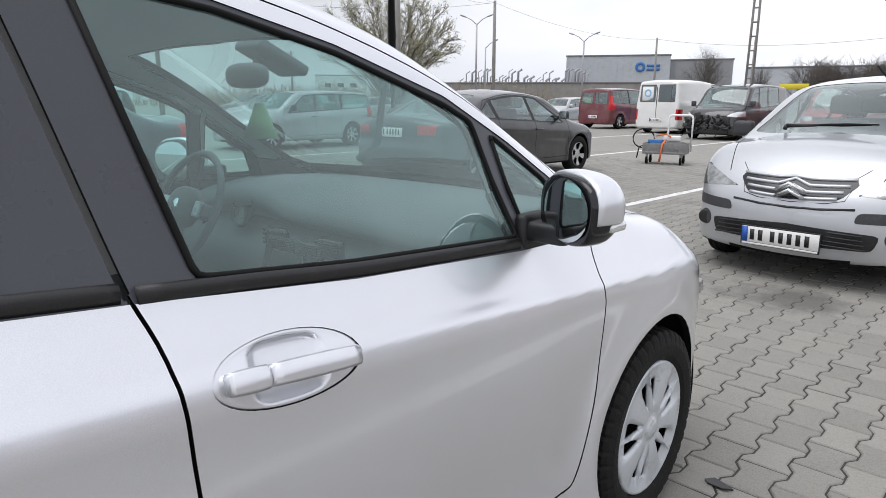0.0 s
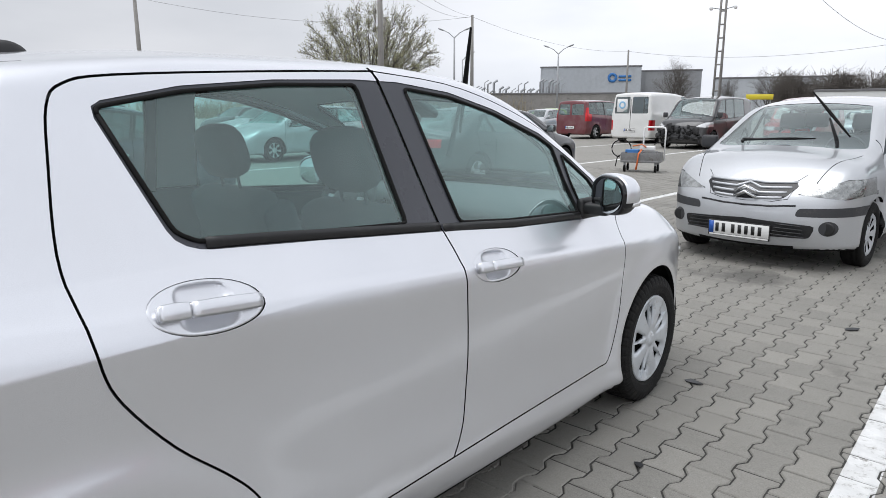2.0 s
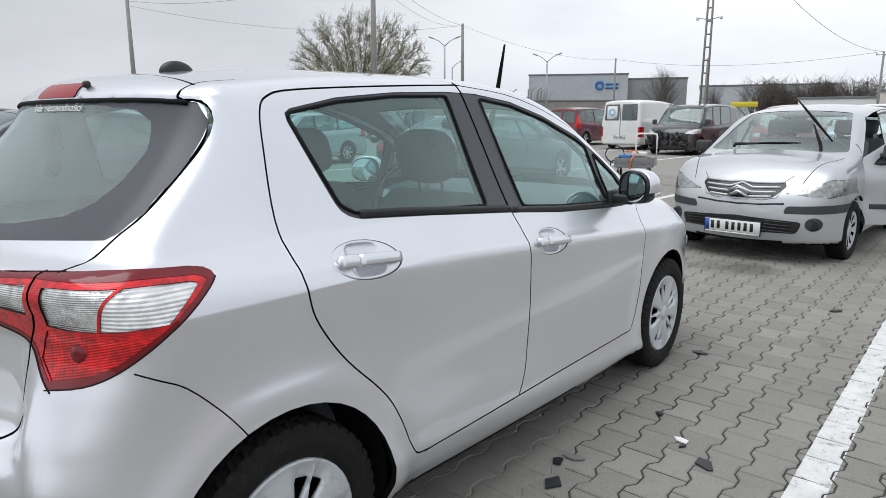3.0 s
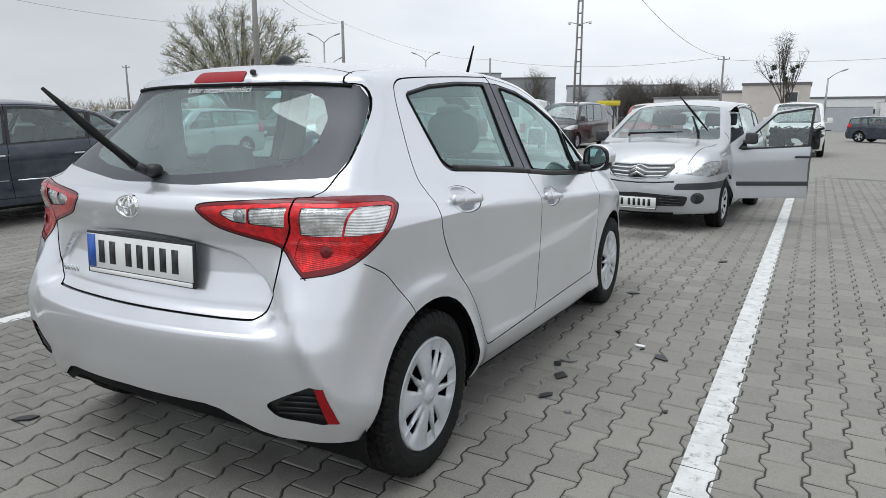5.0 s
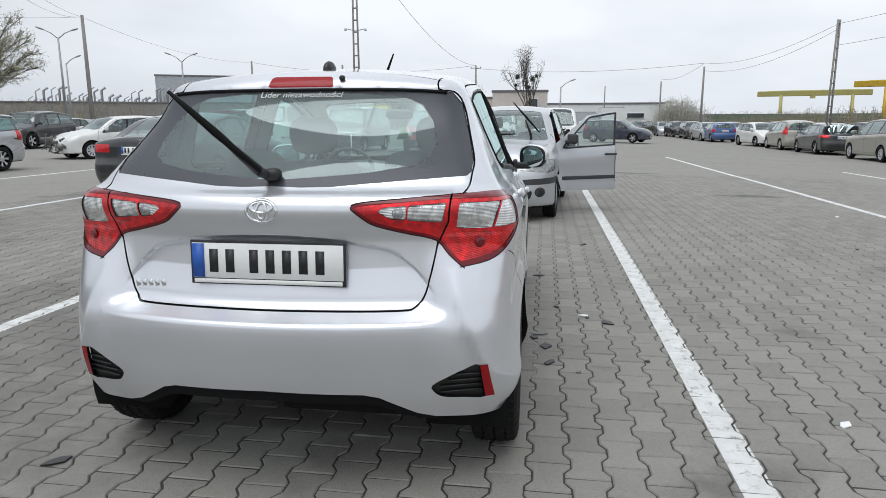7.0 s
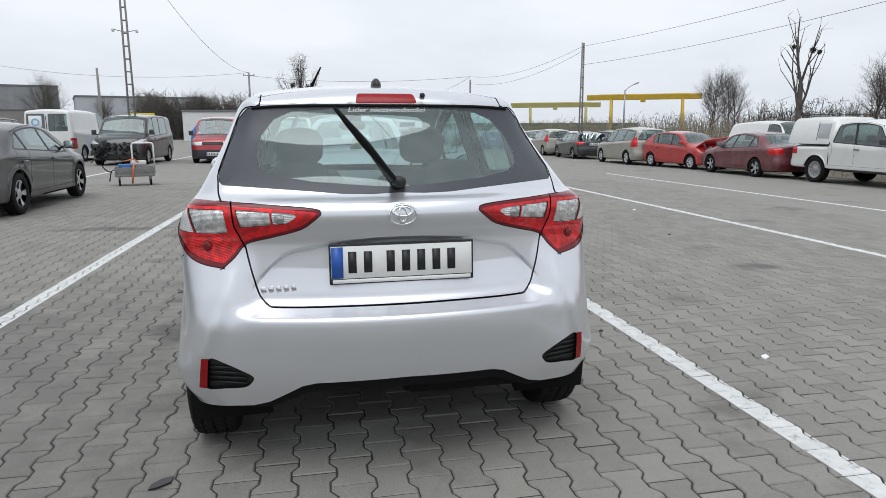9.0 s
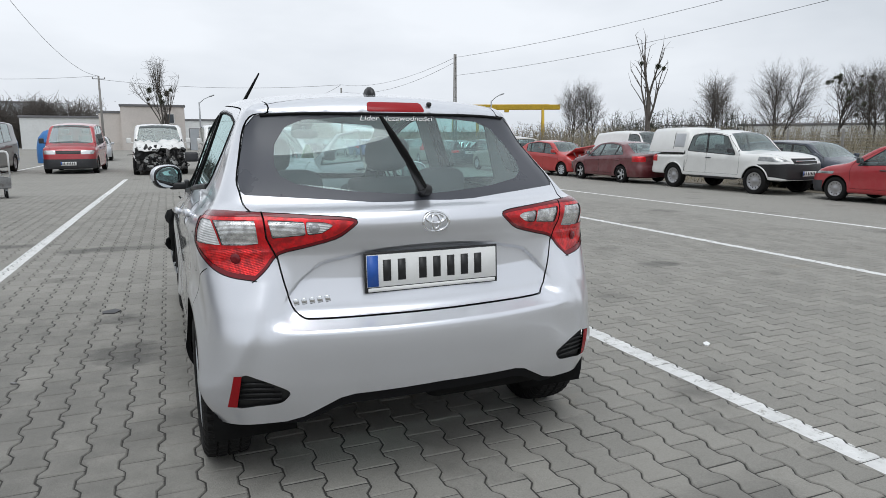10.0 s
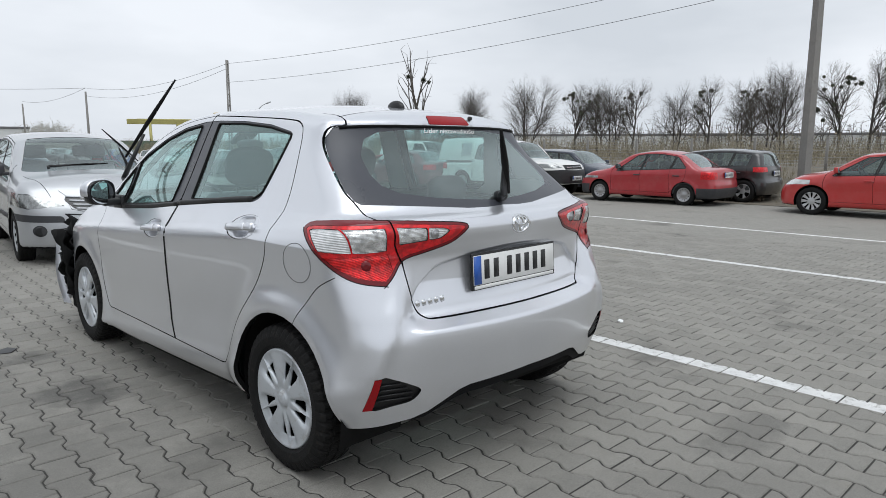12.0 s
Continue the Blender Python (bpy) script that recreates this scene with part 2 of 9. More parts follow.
M["paint_navy"] = paint("paint_navy", (0.012, 0.022, 0.044), metal=0.2, rough=0.4, dust=0.16)
M["paint_black"] = paint("paint_black", (0.009, 0.009, 0.011), metal=0.1, rough=0.4, dust=0.08)
M["paint_graphite"] = paint("paint_graphite", (0.013, 0.014, 0.018), metal=0.3, rough=0.4, dust=0.09)
M["paint_blue"] = paint("paint_blue", (0.03, 0.09, 0.26), metal=0.3, rough=0.4, dust=0.16)
M["paint_beige"] = paint("paint_beige", (0.4, 0.38, 0.33), metal=0.5, rough=0.4, dust=0.16)
M["paint_grey"] = paint("paint_grey", (0.2, 0.21, 0.22), metal=0.5, rough=0.4, dust=0.16)
M["paint_green"] = paint("paint_green", (0.35, 0.55, 0.08), metal=0.1, rough=0.4, dust=0.16)
M["paint_orange_red"] = paint("paint_orange_red", (0.44, 0.016, 0.014), metal=0, rough=0.4, dust=0.08)
# ---- shape tools ----
def curve(*pts):
    """A smooth line through (v, value) pairs, without overshoot."""
    xs, ys = np.array([p[0] for p in pts], float), np.array([p[1] for p in pts], float)
    d = np.diff(ys) / np.diff(xs)
    m = np.zeros(len(xs))
    m[0], m[-1] = d[0], d[-1]
    for i in range(1, len(xs) - 1):
        m[i] = 0 if d[i - 1] * d[i] <= 0 else 2 * d[i - 1] * d[i] / (d[i - 1] + d[i])
    def value(v):
        v = np.asarray(v, float)
        i = np.clip(np.searchsorted(xs, v) - 1, 0, len(xs) - 2)
        h = xs[i + 1] - xs[i]
        s = np.clip((v - xs[i]) / h, 0, 1)
        return ((1 + 2 * s) * (1 - s) ** 2 * ys[i] + s * (1 - s) ** 2 * h * m[i]
                + s * s * (3 - 2 * s) * ys[i + 1] + s * s * (s - 1) * h * m[i + 1])
    return value


def smax(a, b, k):
    h = np.clip(0.5 + 0.5 * (a - b) / k, 0, 1)
    return b + (a - b) * h + k * h * (1 - h)


def bump(v, centre, width):
    return np.exp(-((v - centre) / width) ** 2)


def car_form(side, plan, top, rear, front, floor, rake=0.0, rake_y=1.0, crown=0.13, rear_bow=0.25, front_bow=0.35,
             k_top=0.09, k_rear=0.13, k_front=0.22, extra=None, back=None):
    """The hull of a vehicle as a signed form, negative inside."""
    def form(p):
        x, y, z = np.abs(p[..., 0]), p[..., 1], p[..., 2]
        width = side(z + rake * (y - rake_y)) + plan(y)
        if extra is not None:
            width = width + extra(y, z)
        f = smax(x - width, z - (top(y) - crown * x * x), k_top)
        tail = rear(z) + rear_bow * x * x
        if back is not None:
            tail = tail + back(x, z)
        f = smax(f, tail - y, k_rear)
        f = smax(f, y - (front(z) - front_bow * x * x), k_front)
        return smax(f, floor - z, 0.05)
    return form


def rounded(poly, r, n=3):
    """The polygon with its corners rounded by r (one number, or one a corner)."""
    out, m = [], len(poly)
    for i in range(m):
        p, a, b = np.array(poly[i], float), np.array(poly[i - 1], float), np.array(poly[(i + 1) % m], float)
        ri = r[i] if isinstance(r, (list, tuple)) else r
        u, v = a - p, b - p
        lu, lv = np.hypot(*u), np.hypot(*v)
        d = min(ri, lu * 0.45, lv * 0.45)
        if d < 1e-5:
            out.append(tuple(p))
            continue
        s, e = p + u / lu * d, p + v / lv * d
        for k in range(n + 1):
            t = k / n
            out.append(tuple((1 - t) ** 2 * s + 2 * t * (1 - t) * p + t * t * e))
    return out


def strip(line, w):
    """A closed band of width w along an open line."""
    pts = [np.array(p, float) for p in line]
    left, right = [], []
    for i, p in enumerate(pts):
        d = pts[min(i + 1, len(pts) - 1)] - pts[max(i - 1, 0)]
        d = d / max(np.hypot(*d), 1e-9)
        nrm = np.array((-d[1], d[0])) * w / 2
        left.append(tuple(p + nrm))
        right.append(tuple(p - nrm))
    return left + right[::-1]


def smooth_line(pts, n=6):
    """An open smooth line through pts."""
    p = [np.array(q, float) for q in pts]
    p = [2 * p[0] - p[1]] + p + [2 * p[-1] - p[-2]]
    out = []
    for i in range(1, len(p) - 2):
        for k in range(n):
            t = k / n
            out.append(tuple(0.5 * (2 * p[i] + (p[i + 1] - p[i - 1]) * t + (2 * p[i - 1] - 5 * p[i] + 4 * p[i + 1] - p[i + 2]) * t * t
                                    + (3 * p[i] - p[i - 1] - 3 * p[i + 1] + p[i + 2]) * t ** 3)))
    return out + [tuple(p[-2])]


def smooth_loop(pts, n=4):
    m = len(pts)
    p = [np.array(q, float) for q in pts]
    out = []
    for i in range(m):
        a, b, c, d = p[i - 1], p[i], p[(i + 1) % m], p[(i + 2) % m]
        for k in range(n):
            t = k / n
            out.append(tuple(0.5 * (2 * b + (c - a) * t + (2 * a - 5 * b + 4 * c - d) * t * t + (3 * b - a - 3 * c + d) * t ** 3)))
    return out


def shrink(poly, d):
    """The polygon moved inwards by d."""
    p = [np.array(q, float) for q in poly]
    area = sum(p[i - 1][0] * p[i][1] - p[i][0] * p[i - 1][1] for i in range(len(p)))
    sgn = 1 if area > 0 else -1
    out = []
    for i in range(len(p)):
        e1, e2 = p[i] - p[i - 1], p[(i + 1) % len(p)] - p[i]
        n1 = np.array((-e1[1], e1[0])) / max(np.hypot(*e1), 1e-9) * sgn
        n2 = np.array((-e2[1], e2[0])) / max(np.hypot(*e2), 1e-9) * sgn
        b = n1 + n2
        b = b / max(np.dot(b, b), 0.5) * 2
        out.append(tuple(p[i] + b * d))
    return out


def inside(poly, u, v):
    poly = np.asarray(poly, float)
    r = np.zeros(len(u), bool)
    for i in range(len(poly)):
        (x1, y1), (x2, y2) = poly[i - 1], poly[i]
        c = (y1 > v) != (y2 > v)
        with np.errstate(divide="ignore", invalid="ignore"):
            r ^= c & (u < (x2 - x1) * (v - y1) / (y2 - y1) + x1)
    return r


AXES = {"side": (1, 2, 0), "end": (0, 2, 1), "top": (0, 1, 2)}


def hull(form, box, core, count, dense=None):
    """The right half of a vehicle's skin: a gridded box pushed out from an inner core onto the form."""
    (hw, y0, y1, z0, z1), (cx, cy0, cy1, cz0, cz1), (nx, ny, nz) = box, core, count
    index, pts, faces = {}, [], []
    zf = np.linspace(0, 1, 400)
    weight = np.ones(400) if dense is None else 1 + dense[2] * bump(z0 + (z1 - z0) * zf, dense[0], dense[1])
    total = np.concatenate([[0], np.cumsum((weight[1:] + weight[:-1]) / 2)])
    level = np.interp(np.linspace(0, total[-1], nz + 1), total, z0 + (z1 - z0) * zf)

    def vert(i, j, k):
        if (i, j, k) not in index:
            index[i, j, k] = len(pts)
            pts.append((hw * i / nx, y0 + (y1 - y0) * j / ny, level[k]))
        return index[i, j, k]
    for j in range(ny):
        for k in range(nz):
            faces.append([vert(nx, j, k), vert(nx, j + 1, k), vert(nx, j + 1, k + 1), vert(nx, j, k + 1)])
    for i in range(nx):
        for k in range(nz):
            faces.append([vert(i, 0, k), vert(i + 1, 0, k), vert(i + 1, 0, k + 1), vert(i, 0, k + 1)])
            faces.append([vert(i + 1, ny, k), vert(i, ny, k), vert(i, ny, k + 1), vert(i + 1, ny, k + 1)])
        for j in range(ny):
            faces.append([vert(i, j, nz), vert(i + 1, j, nz), vert(i + 1, j + 1, nz), vert(i, j + 1, nz)])
            faces.append([vert(i + 1, j, 0), vert(i, j, 0), vert(i, j + 1, 0), vert(i + 1, j + 1, 0)])
    p = np.array(pts)
    o = np.stack([np.clip(p[:, 0], 0, cx), np.clip(p[:, 1], cy0, cy1), np.clip(p[:, 2], cz0, cz1)], 1)
    d = (p - o) / np.linalg.norm(p - o, axis=1)[:, None]
    lo, hi = np.zeros(len(p)), np.full(len(p), 4.0)
    for _ in range(34):
        mid = (lo + hi) / 2
        neg = form(o + d * mid[:, None]) < 0
        lo, hi = np.where(neg, mid, lo), np.where(neg, hi, mid)
    p = o + d * lo[:, None]
    p[:, 0] = np.where(np.abs(p[:, 0]) < 1e-6, 0, p[:, 0])
    bm = bmesh.new()
    vs = [bm.verts.new(q) for q in p]
    for f in faces:
        bm.faces.new([vs[i] for i in f])
    bm.normal_update()
    return bm


def cut(bm, axis, poly, test=None):
    """Cut the skin along a polygon drawn in the side, end or top view."""
    a, b, c = AXES[axis]
    pu, pv = [q[0] for q in poly], [q[1] for q in poly]
    u0, u1, v0, v1 = min(pu), max(pu), min(pv), max(pv)

    def span(f):
        us, vs = [v.co[a] for v in f.verts], [v.co[b] for v in f.verts]
        return min(us), max(us), min(vs), max(vs)
    cand = {}
    for f in bm.faces:
        s = span(f)
        if s[1] >= u0 and s[0] <= u1 and s[3] >= v0 and s[2] <= v1 and (test is None or test(f.calc_center_median(), f.normal)):
            cand[f] = s
    for i in range(len(poly)):
        (x1, y1), (x2, y2) = poly[i - 1], poly[i]
        if abs(x1 - x2) + abs(y1 - y2) < 1e-7:
            continue
        e = 1e-5
        sx0, sx1, sy0, sy1 = min(x1, x2) - e, max(x1, x2) + e, min(y1, y2) - e, max(y1, y2) + e
        hit = [f for f, s in cand.items() if s[1] >= sx0 and s[0] <= sx1 and s[3] >= sy0 and s[2] <= sy1]
        if not hit:
            continue
        no = Vector((0, 0, 0))
        no[a], no[b] = -(y2 - y1), x2 - x1
        co = Vector((0, 0, 0))
        co[a], co[b] = x1, y1
        geom = set(hit)
        for f in hit:
            geom.update(f.verts)
            geom.update(f.edges)
            del cand[f]
        got = bmesh.ops.bisect_plane(bm, geom=list(geom), dist=1e-6, plane_co=co, plane_no=no.normalized())
        for f in got["geom"]:
            if isinstance(f, bmesh.types.BMFace):
                cand[f] = span(f)


def slope_of(form, p):
    e, g = 2e-3, []
    for i in range(3):
        d = np.zeros(3)
        d[i] = e
        g.append(form(p + d) - form(p - d))
    g = np.stack(g, -1)
    return g / np.maximum(np.linalg.norm(g, axis=-1), 1e-9)[..., None]


def mesh_object(name, verts, faces, mats, parent=None, slots=None, normals=None, smooth=True, label=""):
    me = bpy.data.meshes.new(name)
    me.from_pydata([tuple(v) for v in verts], [], faces)
    for m in mats if isinstance(mats, (list, tuple)) else [mats]:
        me.materials.append(m)
    if slots is not None:
        me.polygons.foreach_set("material_index", slots)
    me.polygons.foreach_set("use_smooth", [smooth] * len(faces))
    me.update()
    if normals is not None:
        me.normals_split_custom_set_from_vertices([tuple(v) for v in normals])
    ob = new(name, me)
    if parent is not None:
        ob.parent = parent
    if label:
        tagged(ob, label)
    return ob


def part(name, bm, mats, parent, label="", smooth=True, at=None):
    """Links a bmesh as one mesh object under a thing or a part."""
    me = bpy.data.meshes.new(name)
    bm.to_mesh(me)
    bm.free()
    for m in mats if isinstance(mats, (list, tuple)) else [mats]:
        me.materials.append(m)
    me.polygons.foreach_set("use_smooth", [smooth] * len(me.polygons))
    ob = new(name, me)
    ob.parent = parent
    if at is not None:
        ob.matrix_basis = at
    if label:
        tagged(ob, label)
    return ob


def skin_parts(root, form, bm, regions, seams, panels, paint_mat, gap_depth=0.02, rest="body", pre=(), also=()):
    """Cuts windows, lamps and shut lines into the skin, mirrors it and gives each piece its own mesh.
    regions: (name, axis, polygon, test, material, sink, label); seams: (axis, line, width, test); panels: (name, point)."""
    for axis, poly in pre:
        cut(bm, axis, poly)
    for axis, line, width, test in seams:
        cut(bm, axis, strip(line, width) if width else line, test)
    for name, axis, poly, test, *_ in regions:
        cut(bm, axis, poly, test)
    bm.normal_update()
    keep = bm.faces.layers.int.new("tag")
    fs = list(bm.faces)
    mid = np.array([f.calc_center_median() for f in fs])
    nor = np.array([f.normal for f in fs])
    tag = np.zeros(len(fs), int)
    for i, (name, axis, poly, test, *_) in enumerate(regions):
        a, b, _c = AXES[axis]
        hit = inside(poly, mid[:, a], mid[:, b]) & (tag == 0)
        if test is not None:
            hit &= np.array([bool(h and test(m, n)) for h, m, n in zip(hit, mid, nor)])
        tag[hit] = i + 1
    gone = np.zeros(len(fs), bool)
    soft = (tag == 0) | np.isin(tag, [i + 1 for i, r in enumerate(regions) if r[0] in also])
    for axis, line, width, test in seams:
        a, b, _c = AXES[axis]
        hit = inside(strip(line, width) if width else line, mid[:, a], mid[:, b]) & soft
        if test is not None:
            hit &= np.array([bool(h and test(m, n)) for h, m, n in zip(hit, mid, nor)])
        gone |= hit
    for f, t in zip(fs, tag):
        f[keep] = int(t)
    drop = [f for f, g, t in zip(fs, gone, tag) if g or (t and regions[t - 1][4] is None)]
    bmesh.ops.delete(bm, geom=drop, context="FACES")
    got = bmesh.ops.duplicate(bm, geom=bm.verts[:] + bm.edges[:] + bm.faces[:])["geom"]
    new_v = [g for g in got if isinstance(g, bmesh.types.BMVert)]
    new_f = [g for g in got if isinstance(g, bmesh.types.BMFace)]
    for v in new_v:
        v.co.x = -v.co.x
    bmesh.ops.reverse_faces(bm, faces=new_f)
    bmesh.ops.remove_doubles(bm, verts=[v for v in bm.verts if abs(v.co.x) < 1e-4], dist=1e-5)
    bm.normal_update()
    seen, made = set(), []
    for f0 in bm.faces:
        if f0 in seen:
            continue
        isl, todo, t = [], [f0], f0[keep]
        seen.add(f0)
        while todo:
            f = todo.pop()
            isl.append(f)
            for e in f.edges:
                for g in e.link_faces:
                    if g not in seen and g[keep] == t:
                        seen.add(g)
                        todo.append(g)
        made.append((t, isl))
    probes = [(n, Vector(q)) for n, q in panels]
    best = {}
    for k, (t, isl) in enumerate(made):
        if t == 0:
            cs = np.array([f.calc_center_median() for f in isl])
            for i, (n, q) in enumerate(probes):
                d = np.min(np.linalg.norm(cs - np.array(q), axis=1))
                if i not in best or d < best[i][0]:
                    best[i] = (d, k)
    names = {}
    for i in sorted(best):
        names.setdefault(best[i][1], probes[i][0])
    out = {}
    for k, (t, isl) in enumerate(made):
        if t == 0 and len(isl) < 6:
            continue
        if t:
            name, _a, _p, _t, mat, sink, label = regions[t - 1]
        else:
            name, mat, sink, label = names.get(k, rest), paint_mat, 0.0, ""
        index, verts, faces, count = {}, [], [], {}
        for f in isl:
            for v in f.verts:
                if v not in index:
                    index[v] = len(verts)
                    verts.append(tuple(v.co))
            faces.append([index[v] for v in f.verts])
            for e in f.edges:
                count[e] = count.get(e, 0) + 1
        p = np.array(verts)
        nr = slope_of(form, p)
        p = p - nr * np.clip(form(p), -0.01, 0.01)[:, None]
        p = p - nr * (sink(p)[:, None] if callable(sink) else sink)
        slots = [0] * len(faces)
        rim_v, rim_n = [], []
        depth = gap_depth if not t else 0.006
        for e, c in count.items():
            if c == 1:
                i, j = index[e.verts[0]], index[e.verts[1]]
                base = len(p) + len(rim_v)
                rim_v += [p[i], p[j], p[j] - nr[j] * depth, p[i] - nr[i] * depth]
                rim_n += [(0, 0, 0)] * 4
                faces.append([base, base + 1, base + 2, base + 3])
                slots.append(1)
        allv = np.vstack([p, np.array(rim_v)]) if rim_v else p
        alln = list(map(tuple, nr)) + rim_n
        # slot 1 blackens the rim: shade of the shut lines put into the colour
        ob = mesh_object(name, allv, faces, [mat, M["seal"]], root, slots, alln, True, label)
        out.setdefault(name, []).append(ob)
    bm.free()
    return out


def lathe(profile, n=48, axis="x", closed=False, wave=None):
    """A turned form: profile of (offset along the axis, radius)."""
    bm = bmesh.new()
    rings = []
    for s in range(n):
        a = 2 * math.pi * s / n
        ring = []
        for i, (h, r) in enumerate(profile):
            rr = r + (wave(i, s) if wave else 0)
            c, d = rr * math.cos(a), rr * math.sin(a)
            ring.append(bm.verts.new({"x": (h, c, d), "y": (c, h, d), "z": (c, d, h)}[axis]))
        rings.append(ring)
    for s in range(n):
        p, q = rings[s], rings[(s + 1) % n]
        for i in range(len(profile) - (0 if closed else 1)):
            j = (i + 1) % len(profile)
            try:
                bm.faces.new((p[i], q[i], q[j], p[j]))
            except ValueError:
                pass
    bmesh.ops.remove_doubles(bm, verts=bm.verts, dist=1e-6)
    bmesh.ops.recalc_face_normals(bm, faces=bm.faces)
    return bm


def box_bm(size, at=(0, 0, 0), bevel=0.0, seg=2, turn=None):
    bm = bmesh.new()
    bmesh.ops.create_cube(bm, size=1)
    bmesh.ops.scale(bm, vec=size, verts=bm.verts)
    if bevel:
        bmesh.ops.bevel(bm, geom=bm.edges[:], offset=bevel, segments=seg, profile=0.6, affect="EDGES")
    m = Matrix.Translation(at) @ (turn if turn is not None else Matrix())
    bmesh.ops.transform(bm, matrix=m, verts=bm.verts)
    return bm


def join_bm(*bms):
    out = bmesh.new()
    for b in bms:
        me = bpy.data.meshes.new("tmp")
        b.to_mesh(me)
        out.from_mesh(me)
        bpy.data.meshes.remove(me)
        b.free()
    return out


def tube_bm(pts, r, n=8, caps=True, taper=None):
    """A round rod along a line of points."""
    bm = bmesh.new()
    pts = [Vector(p) for p in pts]
    rings = []
    for i, p in enumerate(pts):
        d = (pts[min(i + 1, len(pts) - 1)] - pts[max(i - 1, 0)]).normalized()
        q = d.to_track_quat("Z", "Y").to_matrix()
        rr = r if taper is None else r * taper[i]
        rings.append([bm.verts.new(p + q @ Vector((rr * math.cos(2 * math.pi * k / n), rr * math.sin(2 * math.pi * k / n), 0))) for k in range(n)])
    for a, b in zip(rings, rings[1:]):
        for k in range(n):
            bm.faces.new((a[k], a[(k + 1) % n], b[(k + 1) % n], b[k]))
    if caps:
        bm.faces.new(rings[0][::-1])
        bm.faces.new(rings[-1])
    bmesh.ops.recalc_face_normals(bm, faces=bm.faces)
    return bm


def slab_bm(poly, depth, m=None, bevel=0.0):
    """A flat outline in x and y given a thickness along z."""
    bm = bmesh.new()
    f = bm.faces.new([bm.verts.new((x, y, 0)) for x, y in poly])
    got = bmesh.ops.extrude_face_region(bm, geom=[f])["geom"]
    bmesh.ops.translate(bm, vec=(0, 0, depth), verts=[g for g in got if isinstance(g, bmesh.types.BMVert)])
    bmesh.ops.recalc_face_normals(bm, faces=bm.faces)
    if bevel:
        bmesh.ops.bevel(bm, geom=[e for e in bm.edges if abs(e.verts[0].co.z - depth) < 1e-6 and abs(e.verts[1].co.z - depth) < 1e-6],
                        offset=bevel, segments=2, affect="EDGES")
    if m is not None:
        bmesh.ops.transform(bm, matrix=m, verts=bm.verts)
    return bm


def thing(name, label, category, m=None, group="", kind=""):
    ob = new(name)
    if m is not None:
        ob.matrix_basis = m
    return tagged(ob, label, category, group, kind)

# ---- ground ----
def ground_z(x, y):
    """The yard drains gently towards the row of cars along the fence."""
    east = -0.0185 * min(max(0.0, x - 1.6), 13.0)
    west = 0.009 * min(max(0.0, -2.6 - x), 20.0)
    north = -0.0045 * min(max(0.0, y - 4.5), 30.0)
    return east + west + north


LINES = ((-11.1, 0.03, 40), (-6.85, 0.025, 40), (-2.47, 0.03, 21), (1.682, 0.0165, 24), (5.72, 0.014, 24.5), (9.75, -0.008, 17.5))
# small stains, then two broad soft darkenings left of and behind the hatchback
DARK_PATCHES = ((3.92, 2.62, 0.42, 0.22), (-2.85, 6.45, 0.9, 0.30), (-1.5, 5.75, 0.8, 0.28), (-1.22, 2.38, 0.28, 0.16), (0.9, -1.15, 0.5, 0.22, 0.36), (4.75, 9.8, 0.9, 0.3), (0.45, 5.3, 0.6, 0.4), (-1.15, 1.5, 0.25, 0.35), (3.2, 15.0, 1.2, 0.35), (-2.3, 0.2, 2.1, 3.6, 0.38), (-0.2, -1.6, 1.6, 0.9, 0.22))


